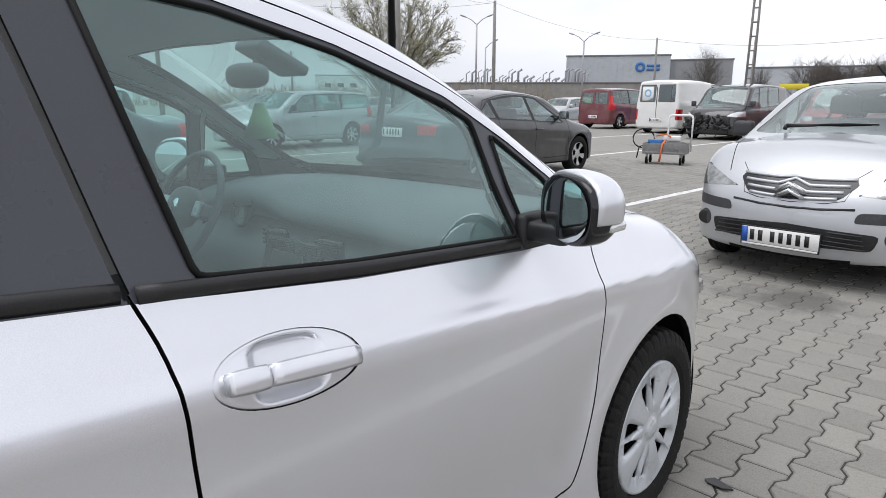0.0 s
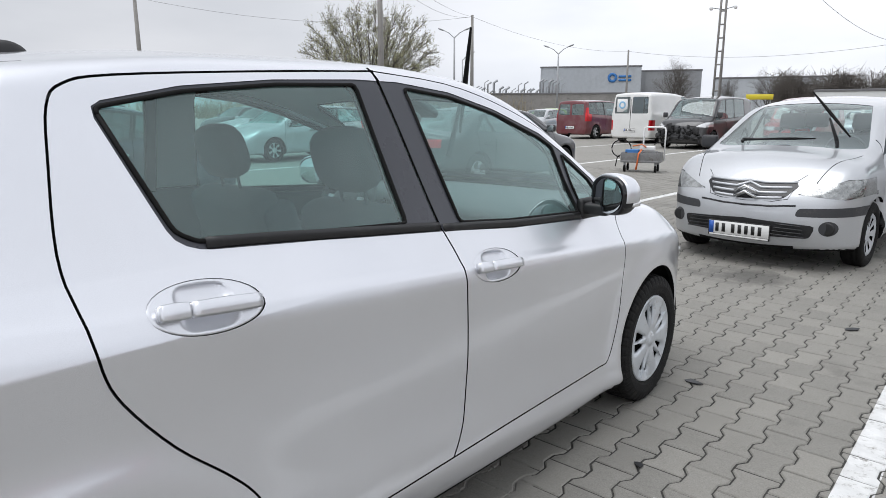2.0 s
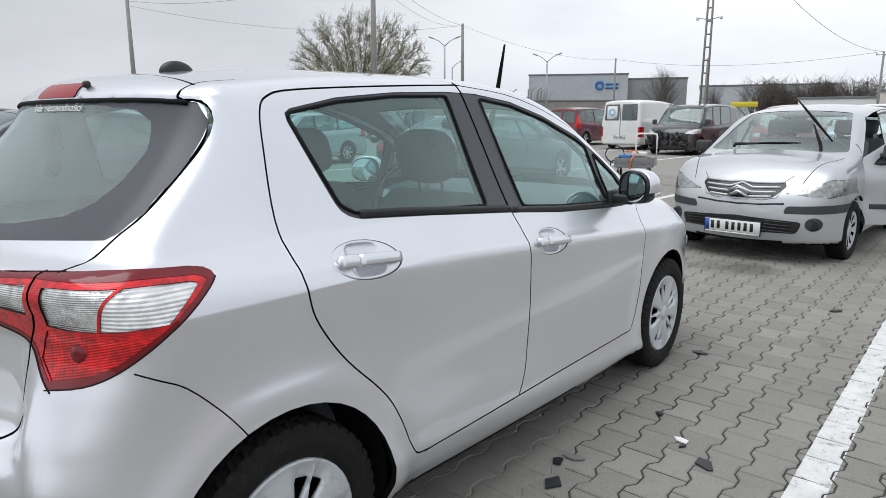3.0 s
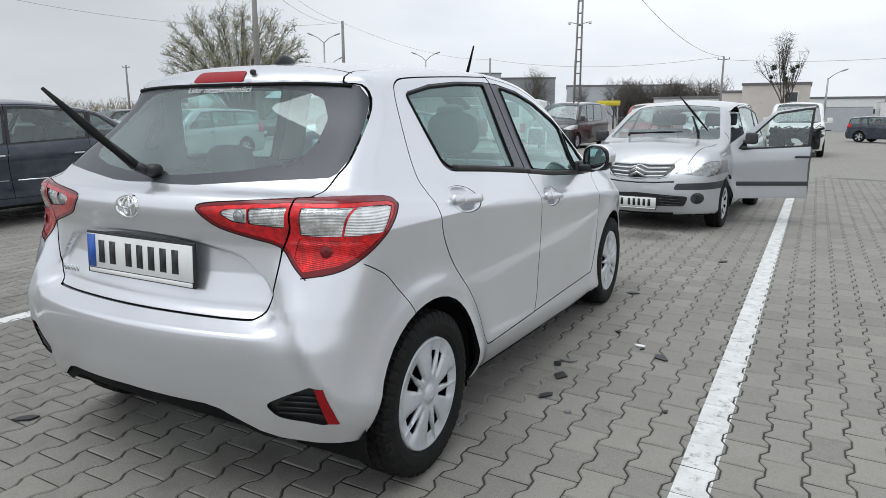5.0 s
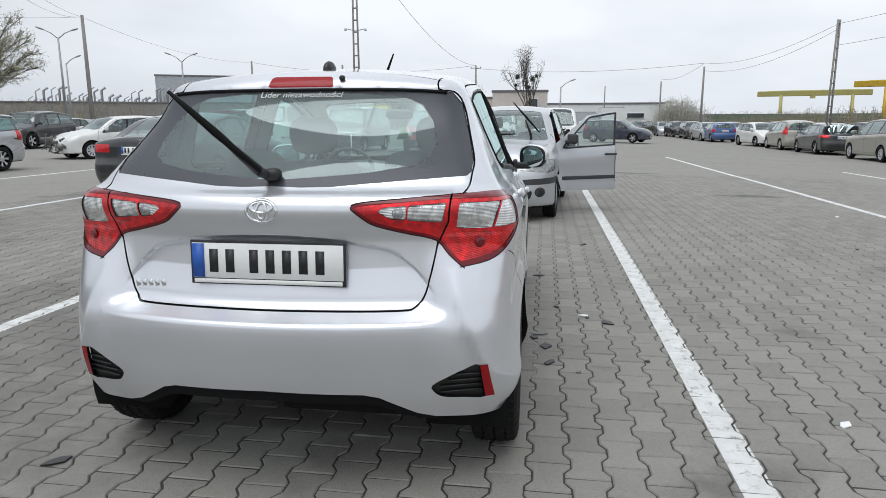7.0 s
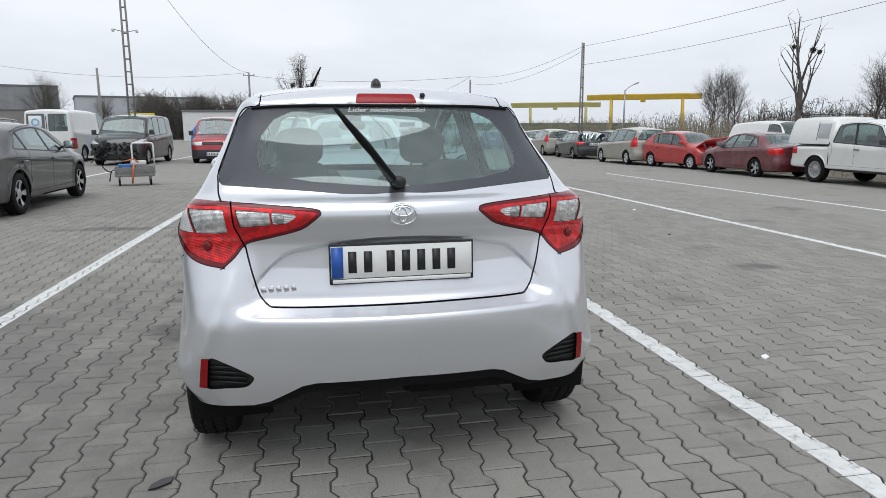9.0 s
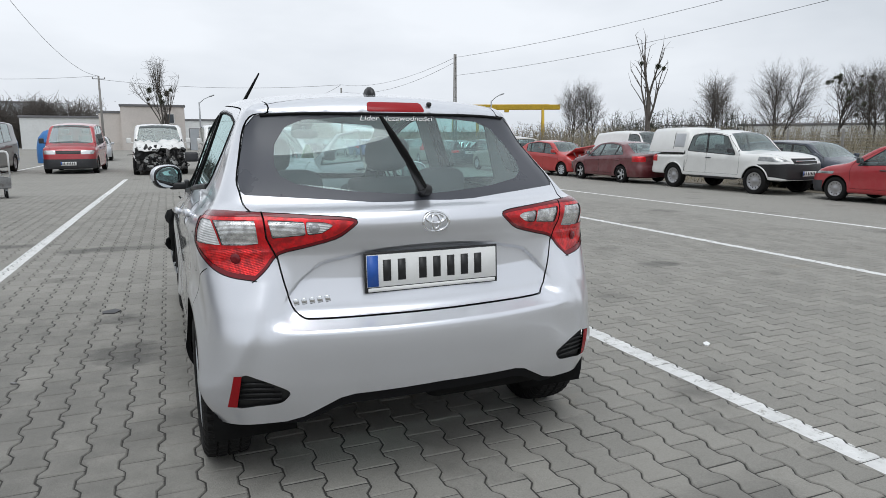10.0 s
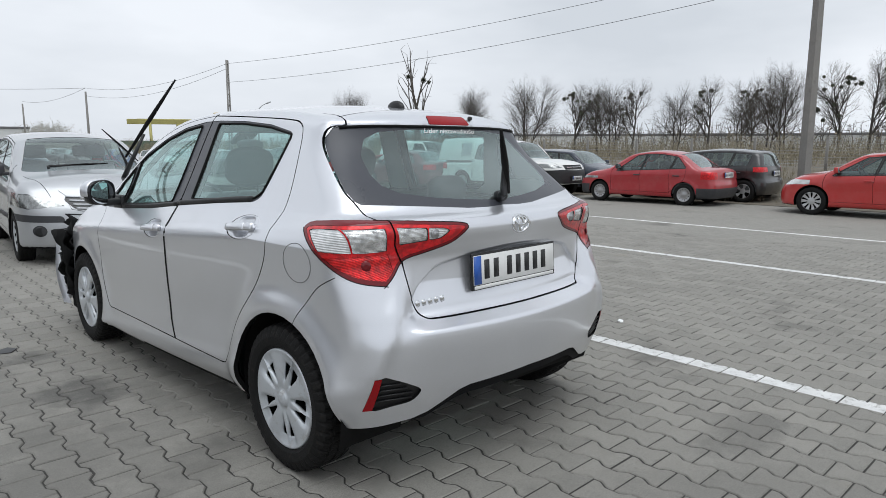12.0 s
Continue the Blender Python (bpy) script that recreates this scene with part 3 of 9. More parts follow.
def paving(name, pieces):
    """Grey concrete with stains, oil, broad darker ellipses and worn white bay lines; pieces: each block has its own
    tone.
    """
    m, n, l, b = nodes_of(name)
    g = n.new("ShaderNodeNewGeometry")
    pos = g.outputs["Position"]
    fine = noise_node(n, l, 160, 3, 0.7, pos, 0.25, 0.75)
    mid = noise_node(n, l, 9, 5, 0.65, pos, 0.3, 0.7)
    wide = noise_node(n, l, 0.55, 5, 0.6, pos, 0.35, 0.68)
    c = mix_color(n, l, wide, (0.203, 0.196, 0.173), (0.283, 0.272, 0.245))
    c = mix_color(n, l, 0.45, c, mix_color(n, l, mid, (0.173, 0.166, 0.147), (0.297, 0.286, 0.258)))
    c = mix_color(n, l, 0.5, c, mix_color(n, l, fine, (0.108, 0.105, 0.094), (0.372, 0.358, 0.328)))
    pits = noise_node(n, l, 55, 4, 0.75, pos, 0.52, 0.74)
    kp = n.new("ShaderNodeMath")
    kp.operation = "MULTIPLY"
    l.new(pits, kp.inputs[0])
    kp.inputs[1].default_value = 0.5
    c = mix_color(n, l, kp.outputs[0], c, (0.125, 0.120, 0.106))
    if pieces:
        o = n.new("ShaderNodeObjectInfo")
        add = n.new("ShaderNodeMath")
        add.operation = "ADD"
        l.new(g.outputs["Random Per Island"], add.inputs[0])
        l.new(o.outputs["Random"], add.inputs[1])
        fr = n.new("ShaderNodeMath")
        fr.operation = "FRACT"
        l.new(add.outputs[0], fr.inputs[0])
        c = mix_color(n, l, 0.22, c, mix_color(n, l, fr.outputs[0], (0.140, 0.136, 0.122), (0.370, 0.352, 0.312)))
    oil = noise_node(n, l, 0.9, 6, 0.62, pos, 0.60, 0.72)
    k = n.new("ShaderNodeMath")
    k.operation = "MULTIPLY"
    l.new(oil, k.inputs[0])
    k.inputs[1].default_value = 0.55
    c = mix_color(n, l, k.outputs[0], c, (0.061, 0.057, 0.053))
    sand = noise_node(n, l, 1.6, 5, 0.6, pos, 0.66, 0.80)
    k2 = n.new("ShaderNodeMath")
    k2.operation = "MULTIPLY"
    l.new(sand, k2.inputs[0])
    k2.inputs[1].default_value = 0.45
    c = mix_color(n, l, k2.outputs[0], c, (0.276, 0.241, 0.188))
    sep = n.new("ShaderNodeSeparateXYZ")
    l.new(pos, sep.inputs[0])
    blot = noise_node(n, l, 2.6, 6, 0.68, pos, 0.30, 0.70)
    for sx, sy, rx, ry, *power in DARK_PATCHES:
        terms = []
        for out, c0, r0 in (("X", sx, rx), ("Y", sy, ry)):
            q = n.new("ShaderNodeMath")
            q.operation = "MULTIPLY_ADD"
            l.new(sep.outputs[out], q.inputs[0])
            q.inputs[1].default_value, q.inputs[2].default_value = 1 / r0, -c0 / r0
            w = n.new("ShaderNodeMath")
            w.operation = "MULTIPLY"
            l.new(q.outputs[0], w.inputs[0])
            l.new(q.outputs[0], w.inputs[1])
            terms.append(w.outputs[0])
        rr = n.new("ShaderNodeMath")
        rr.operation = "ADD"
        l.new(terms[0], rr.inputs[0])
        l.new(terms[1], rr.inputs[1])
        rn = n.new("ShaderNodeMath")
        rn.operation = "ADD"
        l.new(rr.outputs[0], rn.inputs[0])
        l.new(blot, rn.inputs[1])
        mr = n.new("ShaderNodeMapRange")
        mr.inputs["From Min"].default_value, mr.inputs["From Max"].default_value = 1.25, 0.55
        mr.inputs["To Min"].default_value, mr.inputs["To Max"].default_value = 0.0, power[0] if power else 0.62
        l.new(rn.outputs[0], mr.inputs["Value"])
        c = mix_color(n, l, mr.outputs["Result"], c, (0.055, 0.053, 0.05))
    mask = None
    for x0, slope, far in LINES:
        a = n.new("ShaderNodeMath")
        a.operation = "MULTIPLY_ADD"
        l.new(sep.outputs["Y"], a.inputs[0])
        a.inputs[1].default_value, a.inputs[2].default_value = -slope, -x0
        s = n.new("ShaderNodeMath")
        s.operation = "ADD"
        l.new(sep.outputs["X"], s.inputs[0])
        l.new(a.outputs[0], s.inputs[1])
        d = n.new("ShaderNodeMath")
        d.operation = "COMPARE"
        l.new(s.outputs[0], d.inputs[0])
        d.inputs[1].default_value, d.inputs[2].default_value = 0.0, 0.062
        end = n.new("ShaderNodeMath")
        end.operation = "LESS_THAN"
        l.new(sep.outputs["Y"], end.inputs[0])
        end.inputs[1].default_value = far
        both = n.new("ShaderNodeMath")
        both.operation = "MULTIPLY"
        l.new(d.outputs[0], both.inputs[0])
        l.new(end.outputs[0], both.inputs[1])
        d = both
        if mask is None:
            mask = d.outputs[0]
        else:
            mx = n.new("ShaderNodeMath")
            mx.operation = "MAXIMUM"
            l.new(mask, mx.inputs[0])
            l.new(d.outputs[0], mx.inputs[1])
            mask = mx.outputs[0]
    wear = noise_node(n, l, 16, 7, 0.78, pos, 0.33, 0.46)
    pm = n.new("ShaderNodeMath")
    pm.operation = "MULTIPLY"
    l.new(mask, pm.inputs[0])
    l.new(wear, pm.inputs[1])
    c = mix_color(n, l, pm.outputs[0], c, mix_color(n, l, mid, (0.56, 0.56, 0.55), (0.74, 0.74, 0.73)))
    height = fine
    if not pieces:
        br = n.new("ShaderNodeTexBrick")
        l.new(pos, br.inputs["Vector"])
        br.inputs["Scale"].default_value = 1.0
        br.inputs["Brick Width"].default_value, br.inputs["Row Height"].default_value = 0.205, 0.144
        br.inputs["Mortar Size"].default_value = 0.006
        br.inputs["Color1"].default_value, br.inputs["Color2"].default_value = (1.06, 1.06, 1.06, 1), (1.13, 1.13, 1.13, 1)
        br.inputs["Mortar"].default_value = (0.90, 0.89, 0.88, 1)
        tw = n.new("ShaderNodeMapping")
        tw.inputs["Rotation"].default_value = (0, 0, radians(90))
        l.new(pos, tw.inputs["Vector"])
        l.new(tw.outputs["Vector"], br.inputs["Vector"])
        c = mix_color(n, l, 1.0, c, br.outputs["Color"], "MULTIPLY")
    l.new(c, b.inputs["Base Color"])
    b.inputs["Roughness"].default_value = 0.82
    bp = n.new("ShaderNodeBump")
    bp.inputs["Strength"].default_value, bp.inputs["Distance"].default_value = 0.6, 0.003
    l.new(height, bp.inputs["Height"])
    l.new(bp.outputs["Normal"], b.inputs["Normal"])
    return m


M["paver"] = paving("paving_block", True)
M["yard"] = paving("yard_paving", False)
M["joint"] = surface("joint_sand", (0.046, 0.044, 0.040), 0.95, vary=0.5, grain=140, patch=5, relief=0.6, world_space=True)
FIELD = (-7.3, 8.3, -4.6, 14.6)


def make_ground():
    radii = [0] + [1.5 * 1.16 ** i for i in range(52)]
    seg, verts, faces = 96, [(0, 1, 0)], []
    for r in radii[1:]:
        for s in range(seg):
            a = 2 * math.pi * s / seg
            x, y = r * math.cos(a), 1 + r * math.sin(a)
            verts.append((x, y, ground_z(x, y) - 0.007))
    for s in range(seg):
        faces.append((0, 1 + s, 1 + (s + 1) % seg))
    for i in range(1, len(radii) - 1):
        for s in range(seg):
            a, b = 1 + (i - 1) * seg + s, 1 + (i - 1) * seg + (s + 1) % seg
            faces.append((a, a + seg, b + seg, b))
    ground = mesh_object("ground", verts, faces, M["yard"])
    tagged(ground, "wide level yard of worn grey concrete paving", "ground", kind="structure")
    # bed of the block paving round the hatchback
    x0, x1, y0, y1 = FIELD
    bv, bf, nx, ny = [], [], 26, 32
    for j in range(ny + 1):
        for i in range(nx + 1):
            x, y = x0 + 0.14 + (x1 - x0 - 0.28) * i / nx, y0 + 0.16 + (y1 - y0 - 0.32) * j / ny
            bv.append((x, y, ground_z(x, y) - 0.0045))
    for j in range(ny):
        for i in range(nx):
            a = j * (nx + 1) + i
            bf.append((a, a + 1, a + nx + 2, a + nx + 1))
    pavement = mesh_object("pavement", bv, bf, M["joint"])
    return tagged(pavement, "interlocking grey concrete block paving with sandy joints", "pavement", kind="structure")


pavement = make_ground()
# ---- the silver hatchback: its form ----
hatch_side = curve((0.12, 0.745), (0.20, 0.800), (0.25, 0.824), (0.30, 0.832), (0.36, 0.824), (0.50, 0.816), (0.66, 0.822), (0.78, 0.829),
                   (0.855, 0.8315), (0.895, 0.8245), (0.925, 0.806), (1.016, 0.757), (1.42, 0.592), (1.56, 0.53))
hatch_plan = curve((-0.7, -0.045), (-0.45, -0.025), (-0.15, -0.008), (0.3, 0.0), (1.8, 0.0), (2.4, -0.008), (2.8, -0.03), (3.3, -0.10))
hatch_top = curve((-0.75, 1.36), (-0.12, 1.452), (0.1, 1.475), (0.5, 1.508), (1.0, 1.516), (1.35, 1.495), (1.62, 1.44), (2.30, 1.09), (2.48, 1.01),
                  (2.75, 0.955), (3.05, 0.86), (3.35, 0.70))
hatch_rear = curve((0.10, -0.50), (0.28, -0.565), (0.38, -0.600), (0.46, -0.618), (0.60, -0.632), (0.635, -0.628), (0.655, -0.575), (0.685, -0.534),
                   (0.78, -0.522), (0.88, -0.516), (0.93, -0.528), (0.99, -0.543), (1.03, -0.525), (1.055, -0.455), (1.08, -0.425),
                   (1.385, -0.128), (1.40, -0.136), (1.45, -0.122), (1.55, -0.10))
hatch_front = curve((0.1, 3.2), (0.3, 3.29), (0.5, 3.31), (0.68, 3.27), (0.85, 3.12), (1.1, 2.8), (1.6, 2.3))


def hatch_extra(y, z):
    arch = 0
    for c in (0.0, 2.51):
        r = np.hypot(y - c, z - 0.30)
        arch = arch + 0.018 * np.exp(-((r - 0.36) / 0.07) ** 2) * np.clip((0.9 - z) / 0.2, 0, 1)
    arch = arch + 0.012 * bump(np.hypot(y, z - 0.30), 0.38, 0.09) * np.clip((0.9 - z) / 0.2, 0, 1)
    high = np.clip((z - 0.93) / 0.12, 0, 1)
    return arch - 0.034 * high * np.clip((0.75 - y) / 0.55, 0, 1) - 0.02 * high * np.clip((y - 1.5) / 0.6, 0, 1)


hatch_corner = curve((0.10, -0.50), (0.28, -0.565), (0.38, -0.600), (0.46, -0.618), (0.58, -0.624), (0.68, -0.600), (0.78, -0.563), (0.88, -0.530), (0.93, -0.528), (1.2, -0.5))


def hatch_back(x, z):
    lip = 0.910 - 0.30 * x * x - 1.6 * np.clip(x - 0.40, 0, 1) ** 1.5
    recess = 0.020 * np.clip((lip - z) / 0.014, 0, 1) * np.clip((z - 0.70) / 0.09, 0, 1) * np.clip((0.56 - x) / 0.06, 0, 1)
    ridge = -0.013 * bump(x, 0.615 + (0.78 - z) * 0.40, 0.035) * np.clip((z - 0.40) / 0.1, 0, 1) * np.clip((0.80 - z) / 0.10, 0, 1)
    w = np.clip((x - 0.50) / 0.13, 0, 1)
    fill = w * w * (3 - 2 * w) * (hatch_corner(z) - hatch_rear(z)) * np.clip((0.93 - z) / 0.03, 0, 1)
    return recess + ridge + fill


hatch_form = car_form(hatch_side, hatch_plan, hatch_top, hatch_rear, hatch_front, 0.17, rake=0.08, rake_y=1.07,
                      crown=0.14, rear_bow=0.26, k_top=0.055, k_rear=0.11, k_front=0.25, extra=hatch_extra, back=hatch_back)

# ---- the silver hatchback ----
def tyre_bm(radius, width, rim, n=120, lugs=0.009):
    """A tyre on the x axis with staggered tread blocks; outer face at +x."""
    w = width / 2
    prof = [(-w * 0.80, rim), (-w * 0.98, rim + 0.03), (-w, (radius + rim) / 2), (-w * 0.93, radius - 0.022), (-w * 0.82, radius - 0.006),
            (-w * 0.52, radius), (-w * 0.46, radius - 0.006), (-w * 0.40, radius), (-w * 0.07, radius + 0.001), (-w * 0.02, radius - 0.006), (w * 0.02, radius - 0.006), (w * 0.07, radius + 0.001),
            (w * 0.40, radius), (w * 0.46, radius - 0.006), (w * 0.52, radius), (w * 0.82, radius - 0.006), (w * 0.93, radius - 0.022), (w, (radius + rim) / 2),
            (w * 0.985, rim + 0.034), (w * 0.95, rim + 0.016), (w * 0.86, rim + 0.004), (w * 0.80, rim)]

    def wave(i, s):
        if 3 <= i <= 16 and lugs:
            shift = {3: 0, 4: 0, 5: 1, 6: 1, 7: 2, 8: 3, 9: 3, 10: 0, 11: 0, 12: 1, 13: 2, 14: 2, 15: 3, 16: 3}[i]
            return -lugs if (s + shift) % 4 == 0 else (0.0 if i not in (3, 16) else 0.001)
        return 0
    return lathe(prof, n, wave=wave)


def wheel_cover_bm(r, x):
    """A pressed wheel cover: five broad and five narrow swept blades, a slot between each two that runs out in a dished ramp."""
    bm = bmesh.new()
    radii = [0.026, 0.031, 0.036, 0.048, 0.062, 0.072, 0.080, 0.094, 0.108, 0.122, 0.136, 0.148, 0.156, 0.166, 0.178, r - 0.010, r - 0.005, r, r + 0.003]
    height = [0.010, 0.006, 0.000, 0.002, 0.004, 0.005, 0.005, 0.005, 0.005, 0.005, 0.005, 0.004, 0.004, 0.003, 0.003, 0.002, 0.005, 0.003, -0.010]
    first, last = radii.index(0.080), radii.index(0.156)
    across = (-1.0, -0.80, -0.40, 0.0, 0.40, 0.80, 1.0)
    grid = []
    for q, h in zip(radii, height):
        u = min(1, max(0, (q - 0.060) / 0.09))
        half = 0.085 + 0.105 * u - 0.05 * min(1, max(0, (q - 0.150) / 0.05))
        deep = 0.010 * min(1, max(0, (q - 0.062) / 0.02)) * min(1, max(0, (r - 0.008 - q) / 0.03))
        sweep = [math.radians(36 * k + (5.5 if k % 2 else -5.5)) + 0.9 * (q - 0.1) * (1 if k % 2 else -1) for k in range(10)]
        row = []
        for k in range(10):
            c, nxt = sweep[k], sweep[(k + 1) % 10] + (2 * math.pi if k == 9 else 0)
            for w in across:
                row.append((c + half * w, h - deep * (1.0 if abs(w) < 0.9 else 0.0)))
            for w in (0.2, 0.4, 0.6, 0.8):
                row.append((c + half + (nxt - c - 2 * half) * w, h + 0.0015 * math.sin(math.pi * w) * (deep > 0)))
        grid.append([bm.verts.new((x + hh, q * math.cos(a), q * math.sin(a))) for a, hh in row])
    cols = len(grid[0])
    bm.faces.new(grid[0])
    for i in range(len(radii) - 1):
        for s in range(cols):
            if first <= i < last and 1 <= s % 11 <= 4:
                continue
            bm.faces.new((grid[i][s], grid[i + 1][s], grid[i + 1][(s + 1) % cols], grid[i][(s + 1) % cols]))
    bmesh.ops.recalc_face_normals(bm, faces=bm.faces)
    ext = bmesh.ops.extrude_face_region(bm, geom=bm.faces[:])["geom"]
    bmesh.ops.translate(bm, vec=(-0.005, 0, 0), verts=[g for g in ext if isinstance(g, bmesh.types.BMVert)])
    bmesh.ops.recalc_face_normals(bm, faces=bm.faces)
    return bm


HATCH_WHEEL = {}


def hatch_wheel(root, x, y, side, z=0.30):
    turn = pose(x, y, z, 0, 0, 0 if side > 0 else 180) @ pose(0, 0, 0, 37 * (y > 1) + 11, 0, 0)
    if not HATCH_WHEEL:
        first = {"tyre": part("tyre", tyre_bm(0.302, 0.185, 0.205, n=176, lugs=0.008), M["tyre"], root, "worn black winter tyre with a lugged tread", smooth=False, at=turn),
                 "rim": part("rim", lathe([(-0.07, 0.05), (-0.075, 0.205), (-0.085, 0.214), (0.055, 0.207), (0.045, 0.185), (0.0, 0.18), (-0.01, 0.05)], 48), M["under"], root, "dark steel rim", at=turn),
                 "wheel_cover": part("wheel_cover", wheel_cover_bm(0.204, 0.078), M["hubcap"], root, "silver plastic wheel cover with blades", at=turn)}
        first["centre_cap"] = part("centre_cap", lathe([(0.0890, 0.0), (0.0905, 0.010), (0.0900, 0.021), (0.086, 0.025)], 32), M["hubcap"], first["wheel_cover"])
        HATCH_WHEEL.update(first)
        return
    cover = None
    for name, src in HATCH_WHEEL.items():
        ob = new(name, src.data)
        tagged(ob, {"tyre": "worn black winter tyre with a lugged tread", "rim": "dark steel rim", "wheel_cover": "silver plastic wheel cover with blades"}.get(name, ""))
        ob.parent = cover if name == "centre_cap" else root
        if name != "centre_cap":
            ob.matrix_basis = turn
        if name == "wheel_cover":
            cover = ob


def surface_x(form, y, z, sink=0.0, lo=0.3, hi=1.1):
    """Where the form's side lies at y, z."""
    a, b = lo, hi
    for _ in range(40):
        m = (a + b) / 2
        if form(np.array([m, y, z])) < 0:
            a = m
        else:
            b = m
    return a - sink


def surface_y(form, x, z, lo=-1.0, hi=0.5):
    a, b = lo, hi
    for _ in range(40):
        m = (a + b) / 2
        if form(np.array([x, m, z])) < 0:
            b = m
        else:
            a = m
    return b


def oval(cy, cz, ry, rz, n=28, tilt=0.0):
    c, s = math.cos(tilt), math.sin(tilt)
    return [(cy + ry * math.cos(a) * c - rz * math.sin(a) * s, cz + ry * math.cos(a) * s + rz * math.sin(a) * c)
            for a in (2 * math.pi * k / n for k in range(n))]


def circle(cy, cz, r, n=40):
    return oval(cy, cz, r, r, n)


def hatch_handle(root, cy, cz, side):
    """A pull handle that bridges its cup, with a separate key cap behind."""
    x = surface_x(hatch_form, cy, cz) + 0.004
    tilt = math.radians(-5)
    m = Matrix.Diagonal((side, 1, 1, 1)) @ Matrix.Translation((x, cy, cz)) @ Euler((tilt, radians(-22), 0)).to_matrix().to_4x4()

    def bar(y0, y1, h0, h1, peak):
        bm = bmesh.new()
        rings = []
        for k in range(9):
            t = k / 8
            y = y0 + (y1 - y0) * t
            h = (h0 + (h1 - h0) * t) * (0.86 + 0.14 * math.sin(math.pi * (0.12 + 0.76 * t)))
            out = peak * (0.70 + 0.30 * math.sin(math.pi * (0.1 + 0.8 * t)))
            ring = [(-0.006, -h * 0.9), (out * 0.80, -h), (out, -h * 0.56), (out * 1.03, h * 0.72), (out * 0.82, h), (-0.006, h * 0.9)]
            rings.append([bm.verts.new((a, y, b)) for a, b in ring])
        for p, q in zip(rings, rings[1:]):
            for i in range(6):
                bm.faces.new((p[i], p[(i + 1) % 6], q[(i + 1) % 6], q[i]))
        bm.faces.new(rings[0])
        bm.faces.new(rings[-1])
        bmesh.ops.bevel(bm, geom=bm.edges[:], offset=0.0024, segments=2, affect="EDGES")
        bmesh.ops.transform(bm, matrix=m, verts=bm.verts)
        bmesh.ops.recalc_face_normals(bm, faces=bm.faces)
        return bm
    grip = part("door_handle", bar(-0.046, 0.108, 0.0175, 0.0168, 0.023), M["silver"], root, "silver pull door handle")
    part("key_cap", bar(-0.108, -0.048, 0.0175, 0.0180, 0.023), M["silver"], grip)


def side_test(c, n):
    return n[0] > 0.30


def tail_test(c, n):
    return c[1] < 0.12


DLO = [(0.19, 1.362), (0.39, 1.400), (0.63, 1.421), (0.90, 1.430), (1.07, 1.428), (1.30, 1.404), (1.53, 1.350), (1.80, 1.262), (1.99, 1.160), (2.13, 1.070),
       (2.215, 0.972), (2.17, 0.928), (1.90, 0.936), (1.43, 0.968), (1.07, 1.006), (0.65, 1.044), (0.335, 1.067), (0.285, 1.090)]
GLASS_REAR = [(0.203, 1.354), (0.39, 1.388), (0.63, 1.409), (0.896, 1.416), (0.936, 1.046), (0.65, 1.064), (0.336, 1.084), (0.293, 1.108)]
GLASS_FRONT = [(1.092, 1.411), (1.30, 1.388), (1.53, 1.334), (1.79, 1.246), (1.868, 1.208), (1.905, 0.964), (1.43, 0.994), (1.166, 1.020)]
GLASS_QUARTER = [(1.925, 1.180), (2.10, 1.068), (2.155, 0.978), (1.945, 0.980)]
LAMP_SIDE = [(-0.142, 1.006), (-0.165, 0.986), (-0.216, 0.948), (-0.262, 0.916), (-0.305, 0.884), (-0.340, 0.858), (-0.375, 0.835), (-0.41, 0.817), (-0.45, 0.801), (-0.50, 0.790), (-0.62, 0.78),
             (-0.62, 1.05), (-0.30, 1.042), (-0.19, 1.033), (-0.158, 1.026), (-0.144, 1.017)]
LAMP_END = smooth_line([(0.290, 1.004), (0.302, 1.013), (0.368, 1.022), (0.609, 1.038), (0.71, 1.043)], 3) + [(0.95, 1.046), (0.95, 0.78)] + smooth_line(
    [(0.735, 0.788), (0.69, 0.788), (0.652, 0.797), (0.60, 0.840), (0.566, 0.881), (0.530, 0.897), (0.47, 0.911), (0.366, 0.940), (0.318, 0.972), (0.291, 0.996)], 3)
LAMP_SIDE_IN = [(-0.164, 1.003), (-0.188, 0.984), (-0.236, 0.948), (-0.280, 0.916), (-0.322, 0.886), (-0.356, 0.862), (-0.39, 0.842), (-0.42, 0.828), (-0.46, 0.813), (-0.62, 0.80), (-0.62, 1.03), (-0.30, 1.024), (-0.190, 1.016), (-0.170, 1.011)]
LAMP_CLEAR_SIDE = [(-0.185, 1.000), (-0.250, 0.945), (-0.268, 0.930), (-0.62, 0.915), (-0.62, 1.018), (-0.30, 1.012), (-0.200, 1.006)]
GLASS_BACK = [(-0.01, 1.386), (0.509, 1.389), (0.562, 1.379), (0.5985, 1.337), (0.6345, 1.223), (0.6595, 1.139), (0.657, 1.102), (0.643, 1.090), (0.514, 1.082), (0.334, 1.070),
              (0.206, 1.060), (0.10, 1.058), (-0.01, 1.062)]
CLEAR_BACK = [(-0.01, 1.379), (0.23, 1.377), (0.385, 1.365), (0.455, 1.336), (0.505, 1.270), (0.522, 1.196), (0.510, 1.155), (0.463, 1.128), (0.32, 1.105), (0.13, 1.090), (-0.01, 1.082)]
SCREEN = [(-0.01, 1.63), (0.38, 1.605), (0.47, 1.60), (0.52, 1.66), (0.60, 2.05), (0.645, 2.30), (0.62, 2.36), (0.40, 2.43), (-0.01, 2.47)]


